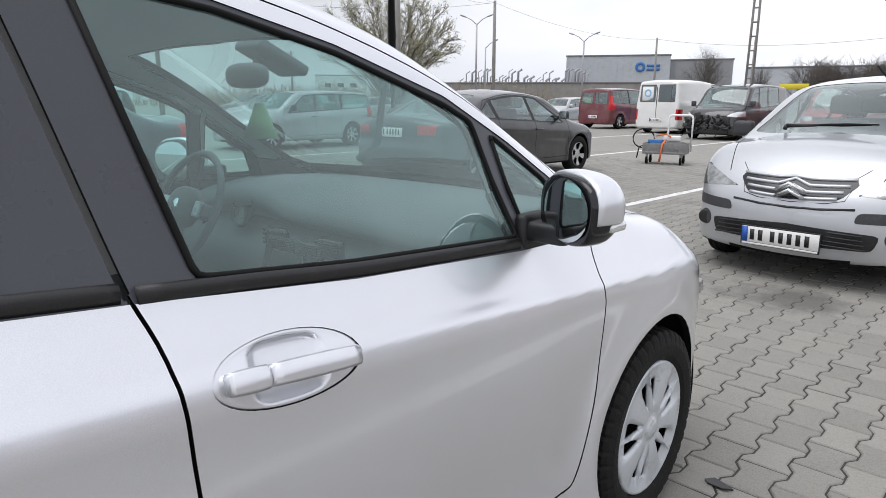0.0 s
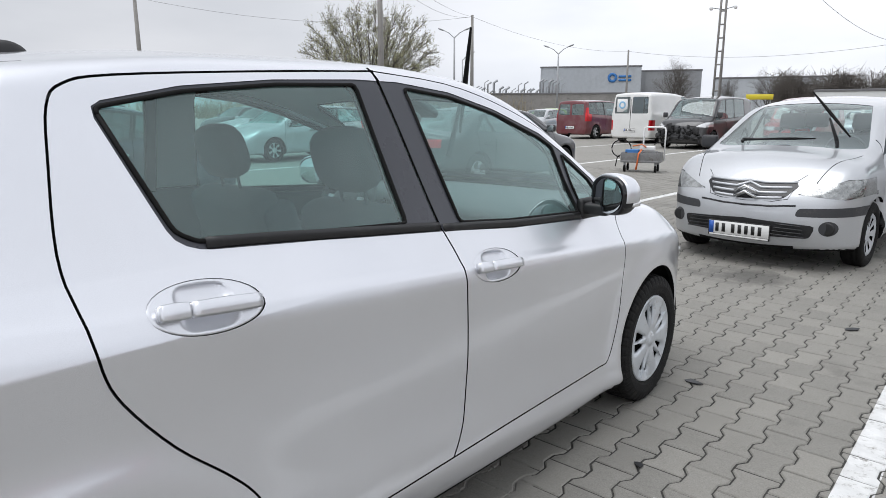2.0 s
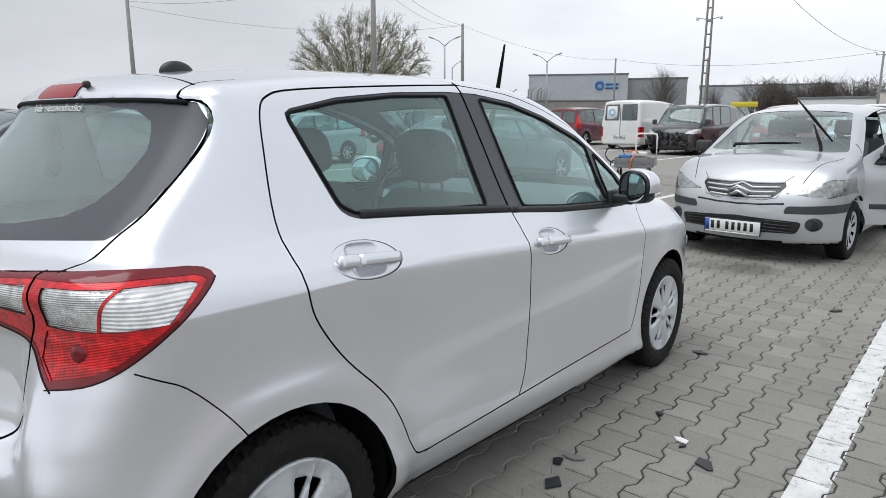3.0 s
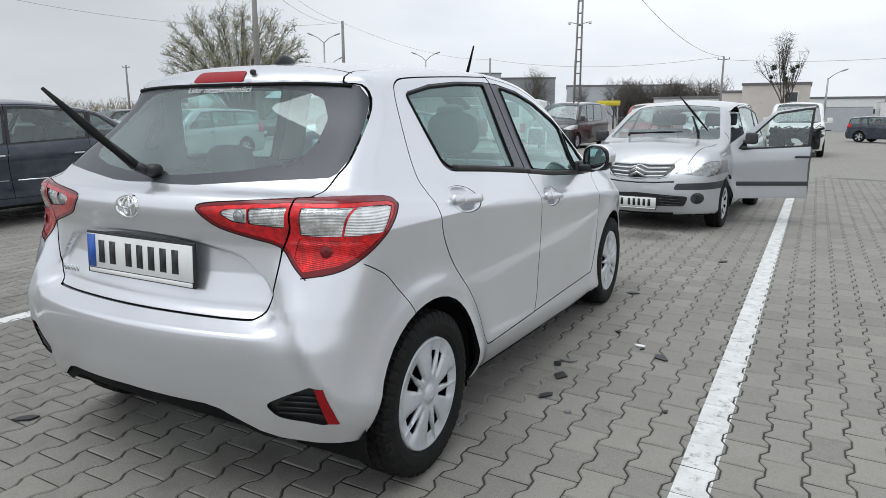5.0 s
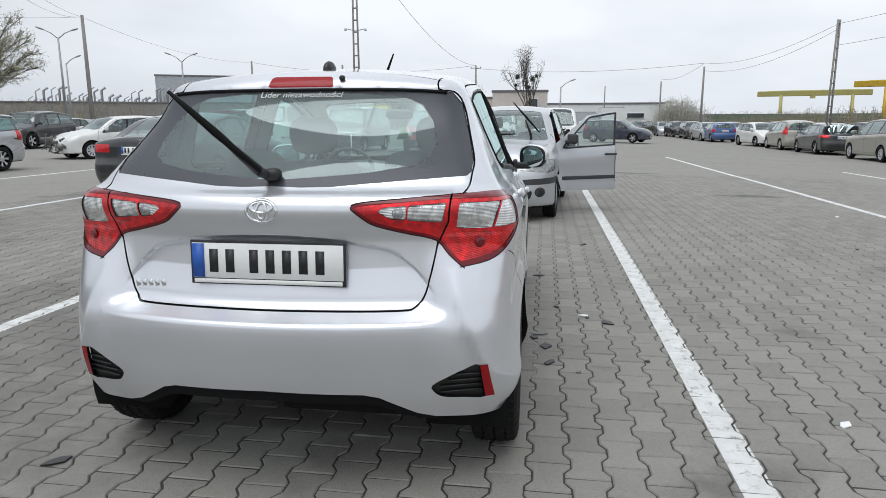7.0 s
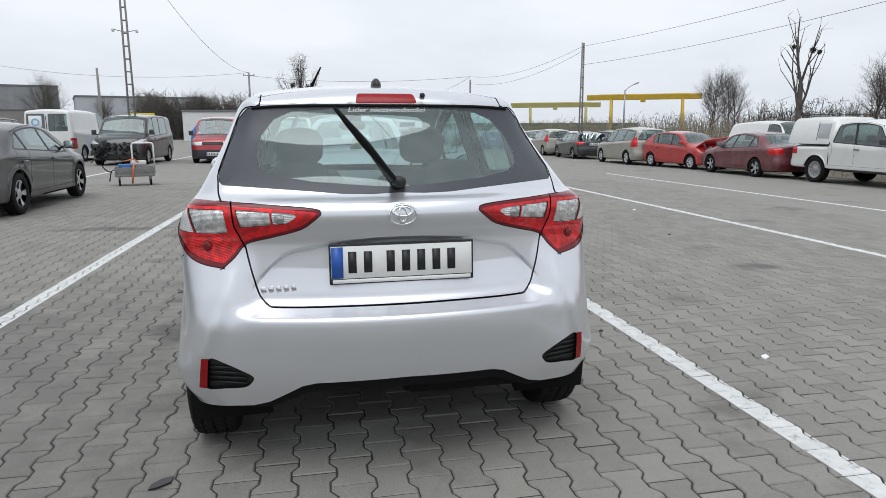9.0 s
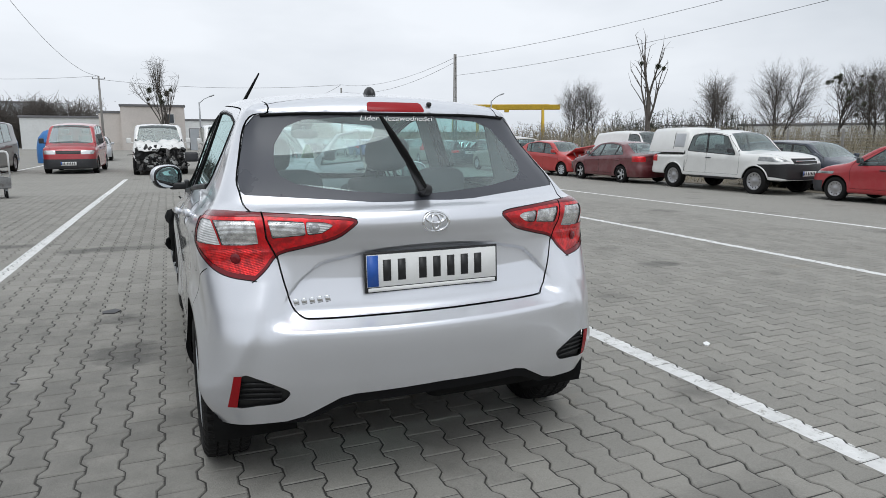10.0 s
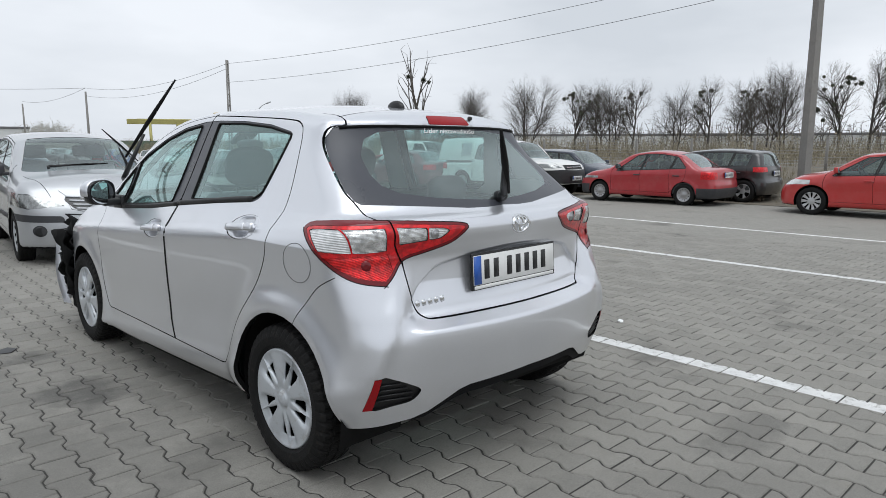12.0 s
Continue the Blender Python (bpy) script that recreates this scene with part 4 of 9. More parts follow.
LIP = [(x, 0.903 - 0.30 * x * x - 1.6 * max(x - 0.40, 0) ** 1.5) for x in (-0.02, 0.08, 0.16, 0.24, 0.30, 0.36, 0.40, 0.44, 0.48, 0.52, 0.56)]
LIP_LOW = [(x, z - 0.014) for x, z in LIP]


def in_lamp(c, n):
    return c[1] < 0 and bool(inside(LAMP_SIDE, np.array([c[1]]), np.array([c[2]]))[0])


def in_lamp_core(c, n):
    return c[1] < 0 and bool(inside(LAMP_SIDE_IN, np.array([c[1]]), np.array([c[2]]))[0])


def in_lamp_clear(c, n):
    return c[1] < 0 and bool(inside(LAMP_CLEAR_SIDE, np.array([c[1]]), np.array([c[2]]))[0])


def surface_xs(form, ys, zs):
    """The form's side at many y, z at once."""
    a, b = np.full(len(ys), 0.3), np.full(len(ys), 1.1)
    for _ in range(36):
        m = (a + b) / 2
        deep = form(np.stack([m, ys, zs], 1)) < 0
        a, b = np.where(deep, m, a), np.where(deep, b, m)
    return a


def handle_cup(root, cy, cz, ry, rz, tilt, side):
    """The oval dish behind a door handle: a fine groove at its rim, hollow above and below the grip."""
    rings, seg = 22, 64
    c, s = math.cos(tilt), math.sin(tilt)
    ys, zs, ds = [], [], []
    for i in range(rings + 1):
        q = i / rings
        for k in range(seg):
            a = 2 * math.pi * k / seg
            u, v = q * math.cos(a), q * math.sin(a)
            ys.append(cy + ry * u * c - rz * v * s)
            zs.append(cz + ry * u * s + rz * v * c)
            hollow = min(1, max(0, (1 - (abs(u + 0.02) / 0.50) ** 4 - (abs(v) / 0.84) ** 4)))
            ds.append(0.024 * hollow ** 0.7 * (0.82 + 0.18 * v) + (0.0045 if q > 0.985 else 0.0) + 0.0022 * min(1, max(0, (1 - q) / 0.08)))
    xs = surface_xs(hatch_form, np.array(ys), np.array(zs)) - np.array(ds)
    bm = bmesh.new()
    vs = [bm.verts.new((side * x, y, z)) for x, y, z in zip(xs, ys, zs)]
    for i in range(rings):
        for k in range(seg):
            q = [vs[i * seg + k], vs[(i + 1) * seg + k], vs[(i + 1) * seg + (k + 1) % seg], vs[i * seg + (k + 1) % seg]]
            bm.faces.new(q)
    bmesh.ops.remove_doubles(bm, verts=bm.verts, dist=1e-6)
    bmesh.ops.recalc_face_normals(bm, faces=bm.faces)
    if sum(f.normal.x for f in bm.faces) * side < 0:
        bmesh.ops.reverse_faces(bm, faces=bm.faces)
    part("handle_cup", bm, M["silver"], root)


def make_hatchback():
    root = thing("hatchback_car", "silver five-door hatchback with its wipers lifted, on block paving", "car")
    bm = hull(hatch_form, (0.86, -0.66, 3.33, 0.15, 1.53), (0.25, 0.20, 2.40, 0.50, 0.80), (34, 170, 92), dense=(0.91, 0.085, 2.8))
    rear_cup, front_cup = (0.303, 0.968, 0.124, 0.050), (1.263, 0.880, 0.126, 0.050)
    tilt = math.radians(-4)
    door_line = smooth_line([(1.000, 1.457), (0.60, 1.439), (0.26, 1.418), (0.160, 1.398), (0.122, 1.358), (0.098, 1.25), (0.072, 1.10), (0.074, 1.0), (0.083, 0.91), (0.113, 0.834),
                             (0.20, 0.715), (0.30, 0.615), (0.36, 0.545), (0.40, 0.47), (0.43, 0.39), (0.462, 0.347), (0.53, 0.334)], 4)
    sill_line = [(0.50, 0.335), (1.05, 0.329), (1.60, 0.322), (2.03, 0.316)]
    fender_line = smooth_line([(2.02, 0.314), (2.066, 0.326), (2.113, 0.41), (2.155, 0.55), (2.168, 0.70), (2.172, 0.82), (2.19, 0.90), (2.232, 0.935)], 4)
    pillar_line = smooth_line([(0.985, 1.466), (1.028, 1.25), (1.066, 1.040), (1.074, 1.008), (1.094, 0.933), (1.103, 0.805), (1.118, 0.62), (1.106, 0.45), (1.075, 0.37), (1.044, 0.331)], 4)
    roof_line = smooth_line([(0.985, 1.457), (1.30, 1.431), (1.55, 1.375), (1.80, 1.290), (2.00, 1.192), (2.15, 1.09), (2.245, 0.99), (2.24, 0.92)], 3)
    hatch_line = smooth_line([(0.507, 1.46), (0.510, 1.392), (0.565, 1.382), (0.601, 1.337), (0.637, 1.223), (0.662, 1.139), (0.660, 1.10), (0.655, 1.06), (0.640, 1.038)], 3)
    hatch_low = smooth_line([(0.562, 0.884), (0.550, 0.82), (0.536, 0.76), (0.518, 0.70), (0.490, 0.670), (0.44, 0.663), (0.20, 0.664), (-0.02, 0.664)], 3)
    bumper_line = smooth_line([(-0.338, 0.840), (-0.295, 0.816), (-0.24, 0.782), (-0.17, 0.708), (-0.115, 0.63)], 3)
    low_edge = [(-0.02, 0.398), (0.33, 0.388), (0.38, 0.376), (0.50, 0.306), (0.56, 0.288), (0.72, 0.274), (0.95, 0.268)]
    regions = [
        ("wheel_opening", "side", circle(-0.004, 0.304, 0.352), lambda c, n: c[0] > 0.48, None, 0, ""),
        ("wheel_opening", "side", circle(2.510, 0.304, 0.346), lambda c, n: c[0] > 0.48, None, 0, ""),
        ("side_window", "side", rounded(GLASS_REAR, 0.02, 2), side_test, M["glass"], 0.004, "tinted rear door window"),
        ("side_window", "side", rounded(GLASS_FRONT, 0.015, 2), side_test, M["glass"], 0.004, "clear front door window"),
        ("side_window", "side", rounded(GLASS_QUARTER, 0.01, 2), side_test, M["glass"], 0.003, "small quarter window"),
        ("window_trim", "side", rounded(DLO, [0.03] + [0.01] * 9 + [0.03, 0.02] + [0.005] * 4 + [0.03, 0.03], 2), side_test, M["pillar_film"], 0.0025, "matt black window surround"),
        ("handle_cup", "side", oval(*rear_cup, 32, tilt), side_test, None, 0, ""),
        ("handle_cup", "side", oval(*front_cup, 32, tilt), side_test, None, 0, ""),
        ("brake_lamp", "end", [(-0.01, 1.436), (0.108, 1.436), (0.118, 1.430), (0.126, 1.402), (0.118, 1.398), (-0.01, 1.398)], tail_test, M["reflector_red"], -0.003, "dark red high brake lamp"),
        ("rear_window", "end", CLEAR_BACK, tail_test, M["glass_rear"], 0.003, "clear heated rear window"),
        ("window_border", "end", GLASS_BACK, tail_test, M["pillar_film"], 0.003, "black printed border of the rear window"),
        ("lamp_insert", "end", rounded([(0.372, 0.990), (0.398, 1.002), (0.468, 1.006), (0.462, 0.957), (0.412, 0.962)], 0.010, 2), in_lamp, M["lamp_facet"], 0.006, "clear indicator lamp"),
        ("lamp_insert", "end", rounded([(0.472, 1.006), (0.592, 1.014), (0.578, 0.947), (0.467, 0.957)], 0.006, 2), in_lamp, M["lamp_ribbed"], 0.006, "clear ribbed reversing lamp"),
        ("lamp_insert", "end", [(0.622, 0.928), (0.634, 1.012), (0.768, 1.022), (0.738, 0.918)], in_lamp_clear, M["lamp_ribbed"], 0.005, "clear ribbed lamp"),
        ("lamp_insert", "end", [(0.743, 0.918), (0.773, 1.022), (0.95, 1.03), (0.95, 0.91)], in_lamp_clear, M["lamp_facet"], 0.004, "white prismatic reflector"),
        ("lamp_lens", "end", [(0.603, 0.860), (0.618, 0.918), (0.706, 0.914), (0.95, 0.900), (0.95, 0.78), (0.70, 0.800), (0.658, 0.808)], in_lamp_core, M["lamp_red_deep"], 0.003, "deep red faceted stop lamp"),
        ("lamp_band", "end", shrink(LAMP_END, 0.011), in_lamp_core, M["lamp_red"], 0.001, "bright red lens"),
        ("tail_lamp", "end", LAMP_END, in_lamp, M["lamp_red_dark"], 0.0, "dark red rim of the tail lamp"),
        ("reflector", "end", [(0.708, 0.482), (0.733, 0.481), (0.754, 0.356), (0.724, 0.357)], tail_test, M["reflector_red"], -0.002, "dark red rear reflector"),
        ("bumper_grille", "end", smooth_loop([(0.552, 0.414), (0.60, 0.443), (0.66, 0.470), (0.706, 0.483), (0.724, 0.42), (0.728, 0.356), (0.66, 0.360), (0.59, 0.368), (0.562, 0.386)], 3), tail_test,
         M["black_trim"], 0.012, "black ribbed bumper insert"),
        ("valance_opening", "end", [(-0.02, 0.349), (0.33, 0.341), (0.38, 0.331), (0.50, 0.272), (0.56, 0.268), (0.60, 0.285), (0.72, 0.2755), (0.95, 0.2695), (0.95, 0.05), (-0.02, 0.05)], lambda c, n: c[1] < -0.12, None, 0, ""),
        ("diffuser", "end", low_edge + [(0.95, 0.10), (-0.02, 0.10)], lambda c, n: c[1] < -0.12 and c[0] < 0.60, M["valance"], 0.012, "black plastic lower bumper valance"),
        ("windscreen", "top", SCREEN, lambda c, n: c[2] > 0.9, M["glass_front"], 0.002, "clear windscreen"),
        ("underbody", "top", [(-0.02, -1), (1, -1), (1, 4), (-0.02, 4)], lambda c, n: n[2] < -0.55 and c[2] < 0.3, M["under"], 0.0, "dark underbody"),
    ]
    gap = 0.0052
    seams = [("side", door_line, gap, side_test), ("side", sill_line, 0.005, side_test), ("side", fender_line, gap, side_test), ("side", pillar_line, 0.006, side_test), ("side", [q for q in pillar_line if q[1] > 1.012], 0.0115, side_test),
             ("side", roof_line, 0.0035, side_test), ("end", hatch_line, 0.006, tail_test), ("end", hatch_low, 0.006, tail_test), ("side", bumper_line, 0.0035, lambda c, n: n[0] > 0.2),
             ("end", [(0.606, 1.040), (0.597, 0.95), (0.560, 0.872)], 0.006, lambda c, n: c[1] < -0.2),
             ("top", [(-0.02, 0.028), (0.30, 0.024), (0.515, 0.004)], 0.006, lambda c, n: c[2] > 1.36),
             ("top", smooth_line([(0.615, 3.2), (0.66, 2.8), (0.675, 2.5), (0.66, 2.36)], 3), 0.005, lambda c, n: c[2] > 0.6),
             ("side", [(2.925, 0.10), (2.90, 0.45), (2.93, 0.66), (2.99, 0.80)], 0.006, lambda c, n: c[0] > 0.3)]
    panels = [("rear_door", (0.82, 0.6, 0.6)), ("rear_door", (-0.82, 0.6, 0.6)), ("front_door", (0.82, 1.6, 0.6)), ("front_door", (-0.82, 1.6, 0.6)),
              ("body_shell", (0.8, 0.0, 0.8)), ("tailgate", (0, -0.53, 0.80)), ("rear_bumper", (0, -0.63, 0.5)), ("rear_spoiler", (0, -0.1, 1.45)), ("bonnet", (0, 2.8, 0.93)),
              ("front_bumper", (0, 3.3, 0.5)), ("roof", (0, 0.8, 1.51)), ("front_fender", (0.8, 2.35, 0.75)), ("front_fender", (-0.8, 2.35, 0.75))]
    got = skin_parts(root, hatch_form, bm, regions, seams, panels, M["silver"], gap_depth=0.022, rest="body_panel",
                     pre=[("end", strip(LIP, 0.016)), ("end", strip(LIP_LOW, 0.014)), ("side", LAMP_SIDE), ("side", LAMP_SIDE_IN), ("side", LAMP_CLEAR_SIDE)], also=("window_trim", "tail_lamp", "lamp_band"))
    # lining: a second, dark skin a hand inside the first, open at the windows
    def inner(p):
        return hatch_form(p) + 0.045
    lin = hull(inner, (0.82, -0.60, 3.0, 0.25, 1.48), (0.22, 0.25, 2.3, 0.5, 0.8), (12, 50, 22))
    skin_parts(root, inner, lin, [
        ("opening", "side", shrink(GLASS_REAR, -0.022), side_test, None, 0, ""), ("opening", "side", shrink(GLASS_FRONT, -0.022), side_test, None, 0, ""),
        ("opening", "side", shrink(GLASS_QUARTER, -0.012), side_test, None, 0, ""), ("opening", "side", circle(0, 0.3, 0.40), lambda c, n: c[0] > 0.45, None, 0, ""),
        ("opening", "side", circle(2.51, 0.3, 0.40), lambda c, n: c[0] > 0.45, None, 0, ""),
        ("opening", "end", GLASS_BACK, tail_test, None, 0, ""), ("opening", "top", [(x * 0.91, y) for x, y in SCREEN], lambda c, n: c[2] > 0.9, None, 0, ""),
        ("opening", "top", [(-0.02, -1), (1, -1), (1, 0.02), (-0.02, 0.02)], lambda c, n: c[2] < 0.40, None, 0, ""),
        ("floor_pan", "top", [(-0.02, -1), (1, -1), (1, 4), (-0.02, 4)], lambda c, n: c[2] < 0.50, M["under"], 0, "dark underside"),
        ("headliner", "top", [(-0.02, -1), (1, -1), (1, 2.6), (-0.02, 2.6)], lambda c, n: c[2] > 1.04, M["interior_light"], 0, "pale grey headliner")],
        [], [("cabin_lining", (0, 1, 0.3))], M["interior"], gap_depth=0.01, rest="cabin_lining")
    # wheels and wheel wells
    for y in (0.0, 2.51):
        for s in (1, -1):
            hatch_wheel(root, s * 0.742, y, s)
            well = lathe([(0.50, 0.02), (0.50, 0.365), (0.80, 0.365)], 40)
            bmesh.ops.delete(well, geom=[v for v in well.verts if v.co.z < -0.16], context="VERTS")
            if s < 0:
                bmesh.ops.scale(well, vec=(-1, 1, 1), verts=well.verts)
            part("wheel_well", well, M["under"], root, at=pose(0, y, 0.304))
    # black rubber round each side window
    for poly, r0 in ((GLASS_REAR, 0.0055), (GLASS_FRONT, 0.0055), (GLASS_QUARTER, 0.005)):
        loop = np.array(rounded(poly, 0.015, 2))
        loop = np.vstack([loop, loop[:1]])
        fine = np.vstack([loop[i] + (loop[i + 1] - loop[i]) * k for i in range(len(loop) - 1) for k in (0.0, 0.5)] + [loop[:1]])
        xs = surface_xs(hatch_form, fine[:, 0], fine[:, 1])
        for s in (1, -1):
            part("window_seal", tube_bm([(s * (x - 0.001), y, z) for x, (y, z) in zip(xs, fine)], r0, 6), M["seal"], root, "black rubber window seal")
    # rubber mouldings along the belt line
    for run in (((0.350, 1.0790), (0.50, 1.0690), (0.65, 1.0565), (0.80, 1.0440), (0.95, 1.0305), (1.062, 1.0200)), ((1.082, 1.0130), (1.25, 0.9990), (1.43, 0.9815), (1.65, 0.9660), (1.90, 0.9505))):
        line = np.array(smooth_line(run, 4))
        xs = surface_xs(hatch_form, line[:, 0], line[:, 1])
        for s in (1, -1):
            bm = bmesh.new()
            rows = [[bm.verts.new((s * (x + dx), y, z + dz)) for dx, dz in ((-0.004, -0.0135), (0.0035, -0.0120), (0.0060, -0.006), (0.0065, 0.005), (0.0040, 0.0115), (-0.004, 0.0135))] for x, (y, z) in zip(xs, line)]
            for p, q in zip(rows, rows[1:]):
                for i in range(5):
                    bm.faces.new((p[i], p[i + 1], q[i + 1], q[i]))
            bm.faces.new(rows[0])
            bm.faces.new(rows[-1])
            bmesh.ops.recalc_face_normals(bm, faces=bm.faces)
            part("belt_moulding", bm, M["black_trim"], root, "black rubber belt moulding")
    # dark gap round each tail lamp
    flank = np.array(smooth_line(LAMP_SIDE[:9], 3))
    fx = surface_xs(hatch_form, flank[:, 0], flank[:, 1])
    for s in (1, -1):
        part("lamp_gap", tube_bm([(s * x, y, z) for x, (y, z) in zip(fx, flank)], 0.0020, 5), M["seal"], root)
        for line in (LAMP_END[1:11], [q for q in LAMP_END if q[0] < 0.655 and q[1] < 1.0] + LAMP_END[:1]):
            part("lamp_gap", tube_bm([(s * x, surface_y(hatch_form, x, z), z) for x, z in line], 0.0020, 5), M["seal"], root)
    for s in (1, -1):
        hatch_handle(root, rear_cup[0], rear_cup[1], s)
        hatch_handle(root, front_cup[0], front_cup[1], s)
        handle_cup(root, *rear_cup, tilt, s)
        handle_cup(root, *front_cup, tilt, s)
    # loose left front door: its wide gap's shade, painted as a dark strip
    line = np.array(pillar_line[8:])
    xs = surface_xs(hatch_form, line[:, 0], line[:, 1])
    gapm = bmesh.new()
    rows = [[gapm.verts.new((-x - 0.0009, y + d, z)) for d in (-0.011, 0.0, 0.009)] for x, (y, z) in zip(xs, line)]
    for p, q in zip(rows, rows[1:]):
        for i in range(2):
            gapm.faces.new((p[i], p[i + 1], q[i + 1], q[i]))
    part("door_gap", gapm, M["seal"], root, "dark strip painted for the shaded gap behind the front door")
    return root


hatchback = make_hatchback()

# ---- other vehicles: one builder for all ----
WHEEL_DATA = {}


def wheel_mesh(kind):
    """Shared meshes of a wheel of radius 0.30: tyre and disc."""
    if kind not in WHEEL_DATA:
        made = []
        for name, bm, mat in (("tyre", tyre_bm(0.300, 0.19, 0.195, n=48, lugs=0.0), M["tyre"]), ("rim", spoked_disc(kind), M["hubcap"] if kind == "cover" else M["steel"] if kind == "steel" else M["alloy"]),
                              ("drum", lathe([(-0.02, 0.0), (-0.02, 0.19), (-0.08, 0.197)], 24), M["under"])):
            me = bpy.data.meshes.new(name)
            bm.to_mesh(me)
            bm.free()
            me.materials.append(mat)
            me.polygons.foreach_set("use_smooth", [True] * len(me.polygons))
            made.append((name, me))
        WHEEL_DATA[kind] = made
    return WHEEL_DATA[kind]


def spoked_disc(kind):
    """A rim with slots (cover, steel) or broad openings (alloy)."""
    spokes, lo, hi = {"cover": (9, 0.34, 0.66), "steel": (12, 0.36, 0.64), "alloy": (5, 0.24, 0.76), "alloy6": (7, 0.22, 0.78), "star": (10, 0.26, 0.74)}[kind]
    bm = bmesh.new()
    seg = spokes * 10
    radii = [0.0, 0.045, 0.075, 0.125, 0.165, 0.185, 0.199]
    high = [0.070, 0.070, 0.062, 0.064, 0.070, 0.082, 0.070] if kind != "steel" else [0.060, 0.062, 0.040, 0.050, 0.052, 0.078, 0.070]
    grid = [[bm.verts.new((h, r * math.cos(2 * math.pi * s / seg), r * math.sin(2 * math.pi * s / seg))) for s in range(seg)] for r, h in zip(radii, high)]
    for i in range(len(radii) - 1):
        first = 3 if kind == "steel" else 2
        for s in range(seg):
            ph = (s + 0.5) / 10 % 1.0
            if first <= i <= (3 if kind == "steel" else 3 + (kind not in ("cover",))) - 0 and i < 5 and lo < ph < hi:
                continue
            bm.faces.new((grid[i][s], grid[i + 1][s], grid[i + 1][(s + 1) % seg], grid[i][(s + 1) % seg]))
    bmesh.ops.remove_doubles(bm, verts=bm.verts, dist=1e-6)
    bmesh.ops.recalc_face_normals(bm, faces=bm.faces)
    return bm


def put_wheel(root, x, y, r, kind):
    turn = Matrix.Translation((x, y, r)) @ Euler((y * 1.7, 0, 0 if x > 0 else math.pi)).to_matrix().to_4x4() @ Matrix.Scale(r / 0.30, 4)
    top = None
    for name, me in wheel_mesh(kind):
        ob = new(name, me)
        ob.parent = root
        ob.matrix_basis = turn


def bars_plate(root, m, w=0.52, h=0.114, blue=True, ink=True):
    """A registration plate in its holder: its figures are plain bars."""
    holder = part("plate_holder", box_bm((w + 0.012, 0.010, h + 0.03), bevel=0.003), M["black_trim"], root, at=m)
    part("number_plate", box_bm((w - 0.002, 0.004, h), (0, -0.0055, 0.006), 0.001, 1), M["plate"], holder, "white registration plate with plain black bars")
    part("holder_strip", box_bm((w - 0.01, 0.004, 0.014), (0, -0.0052, -h / 2 - 0.004), 0.001, 1), M["plate"], holder)
    if blue:
        part("blue_band", box_bm((0.042, 0.002, h - 0.004), (-w / 2 + 0.023, -0.0082, 0.006)), M["plate_blue"], holder)
    if ink:
        xs = [-0.185, -0.128, -0.045, 0.012, 0.069, 0.126, 0.183] if w > 0.45 else [-0.12, -0.06, 0.02, 0.08, 0.14]
        for x in xs:
            part("figure_bar", box_bm((0.030, 0.0016, 0.078), (x, -0.0080, 0.006)), M["ink"], holder)
    return holder


def simple_seat(root, x, y, z, mat, name="seat", h=0.62):
    lean = Euler((radians(14), 0, 0)).to_matrix().to_4x4()
    s = part(name, join_bm(box_bm((0.48, 0.50, 0.16), (0, 0.20, 0.0), 0.06), box_bm((0.46, 0.13, h), (0, -0.10, h / 2), 0.055, 3, lean),
                           box_bm((0.26, 0.10, 0.17), (0, -0.20, h + 0.13), 0.045, 3, lean)), mat, root, at=pose(x, y, z))
    return s


VEHICLE_COUNT = [0]


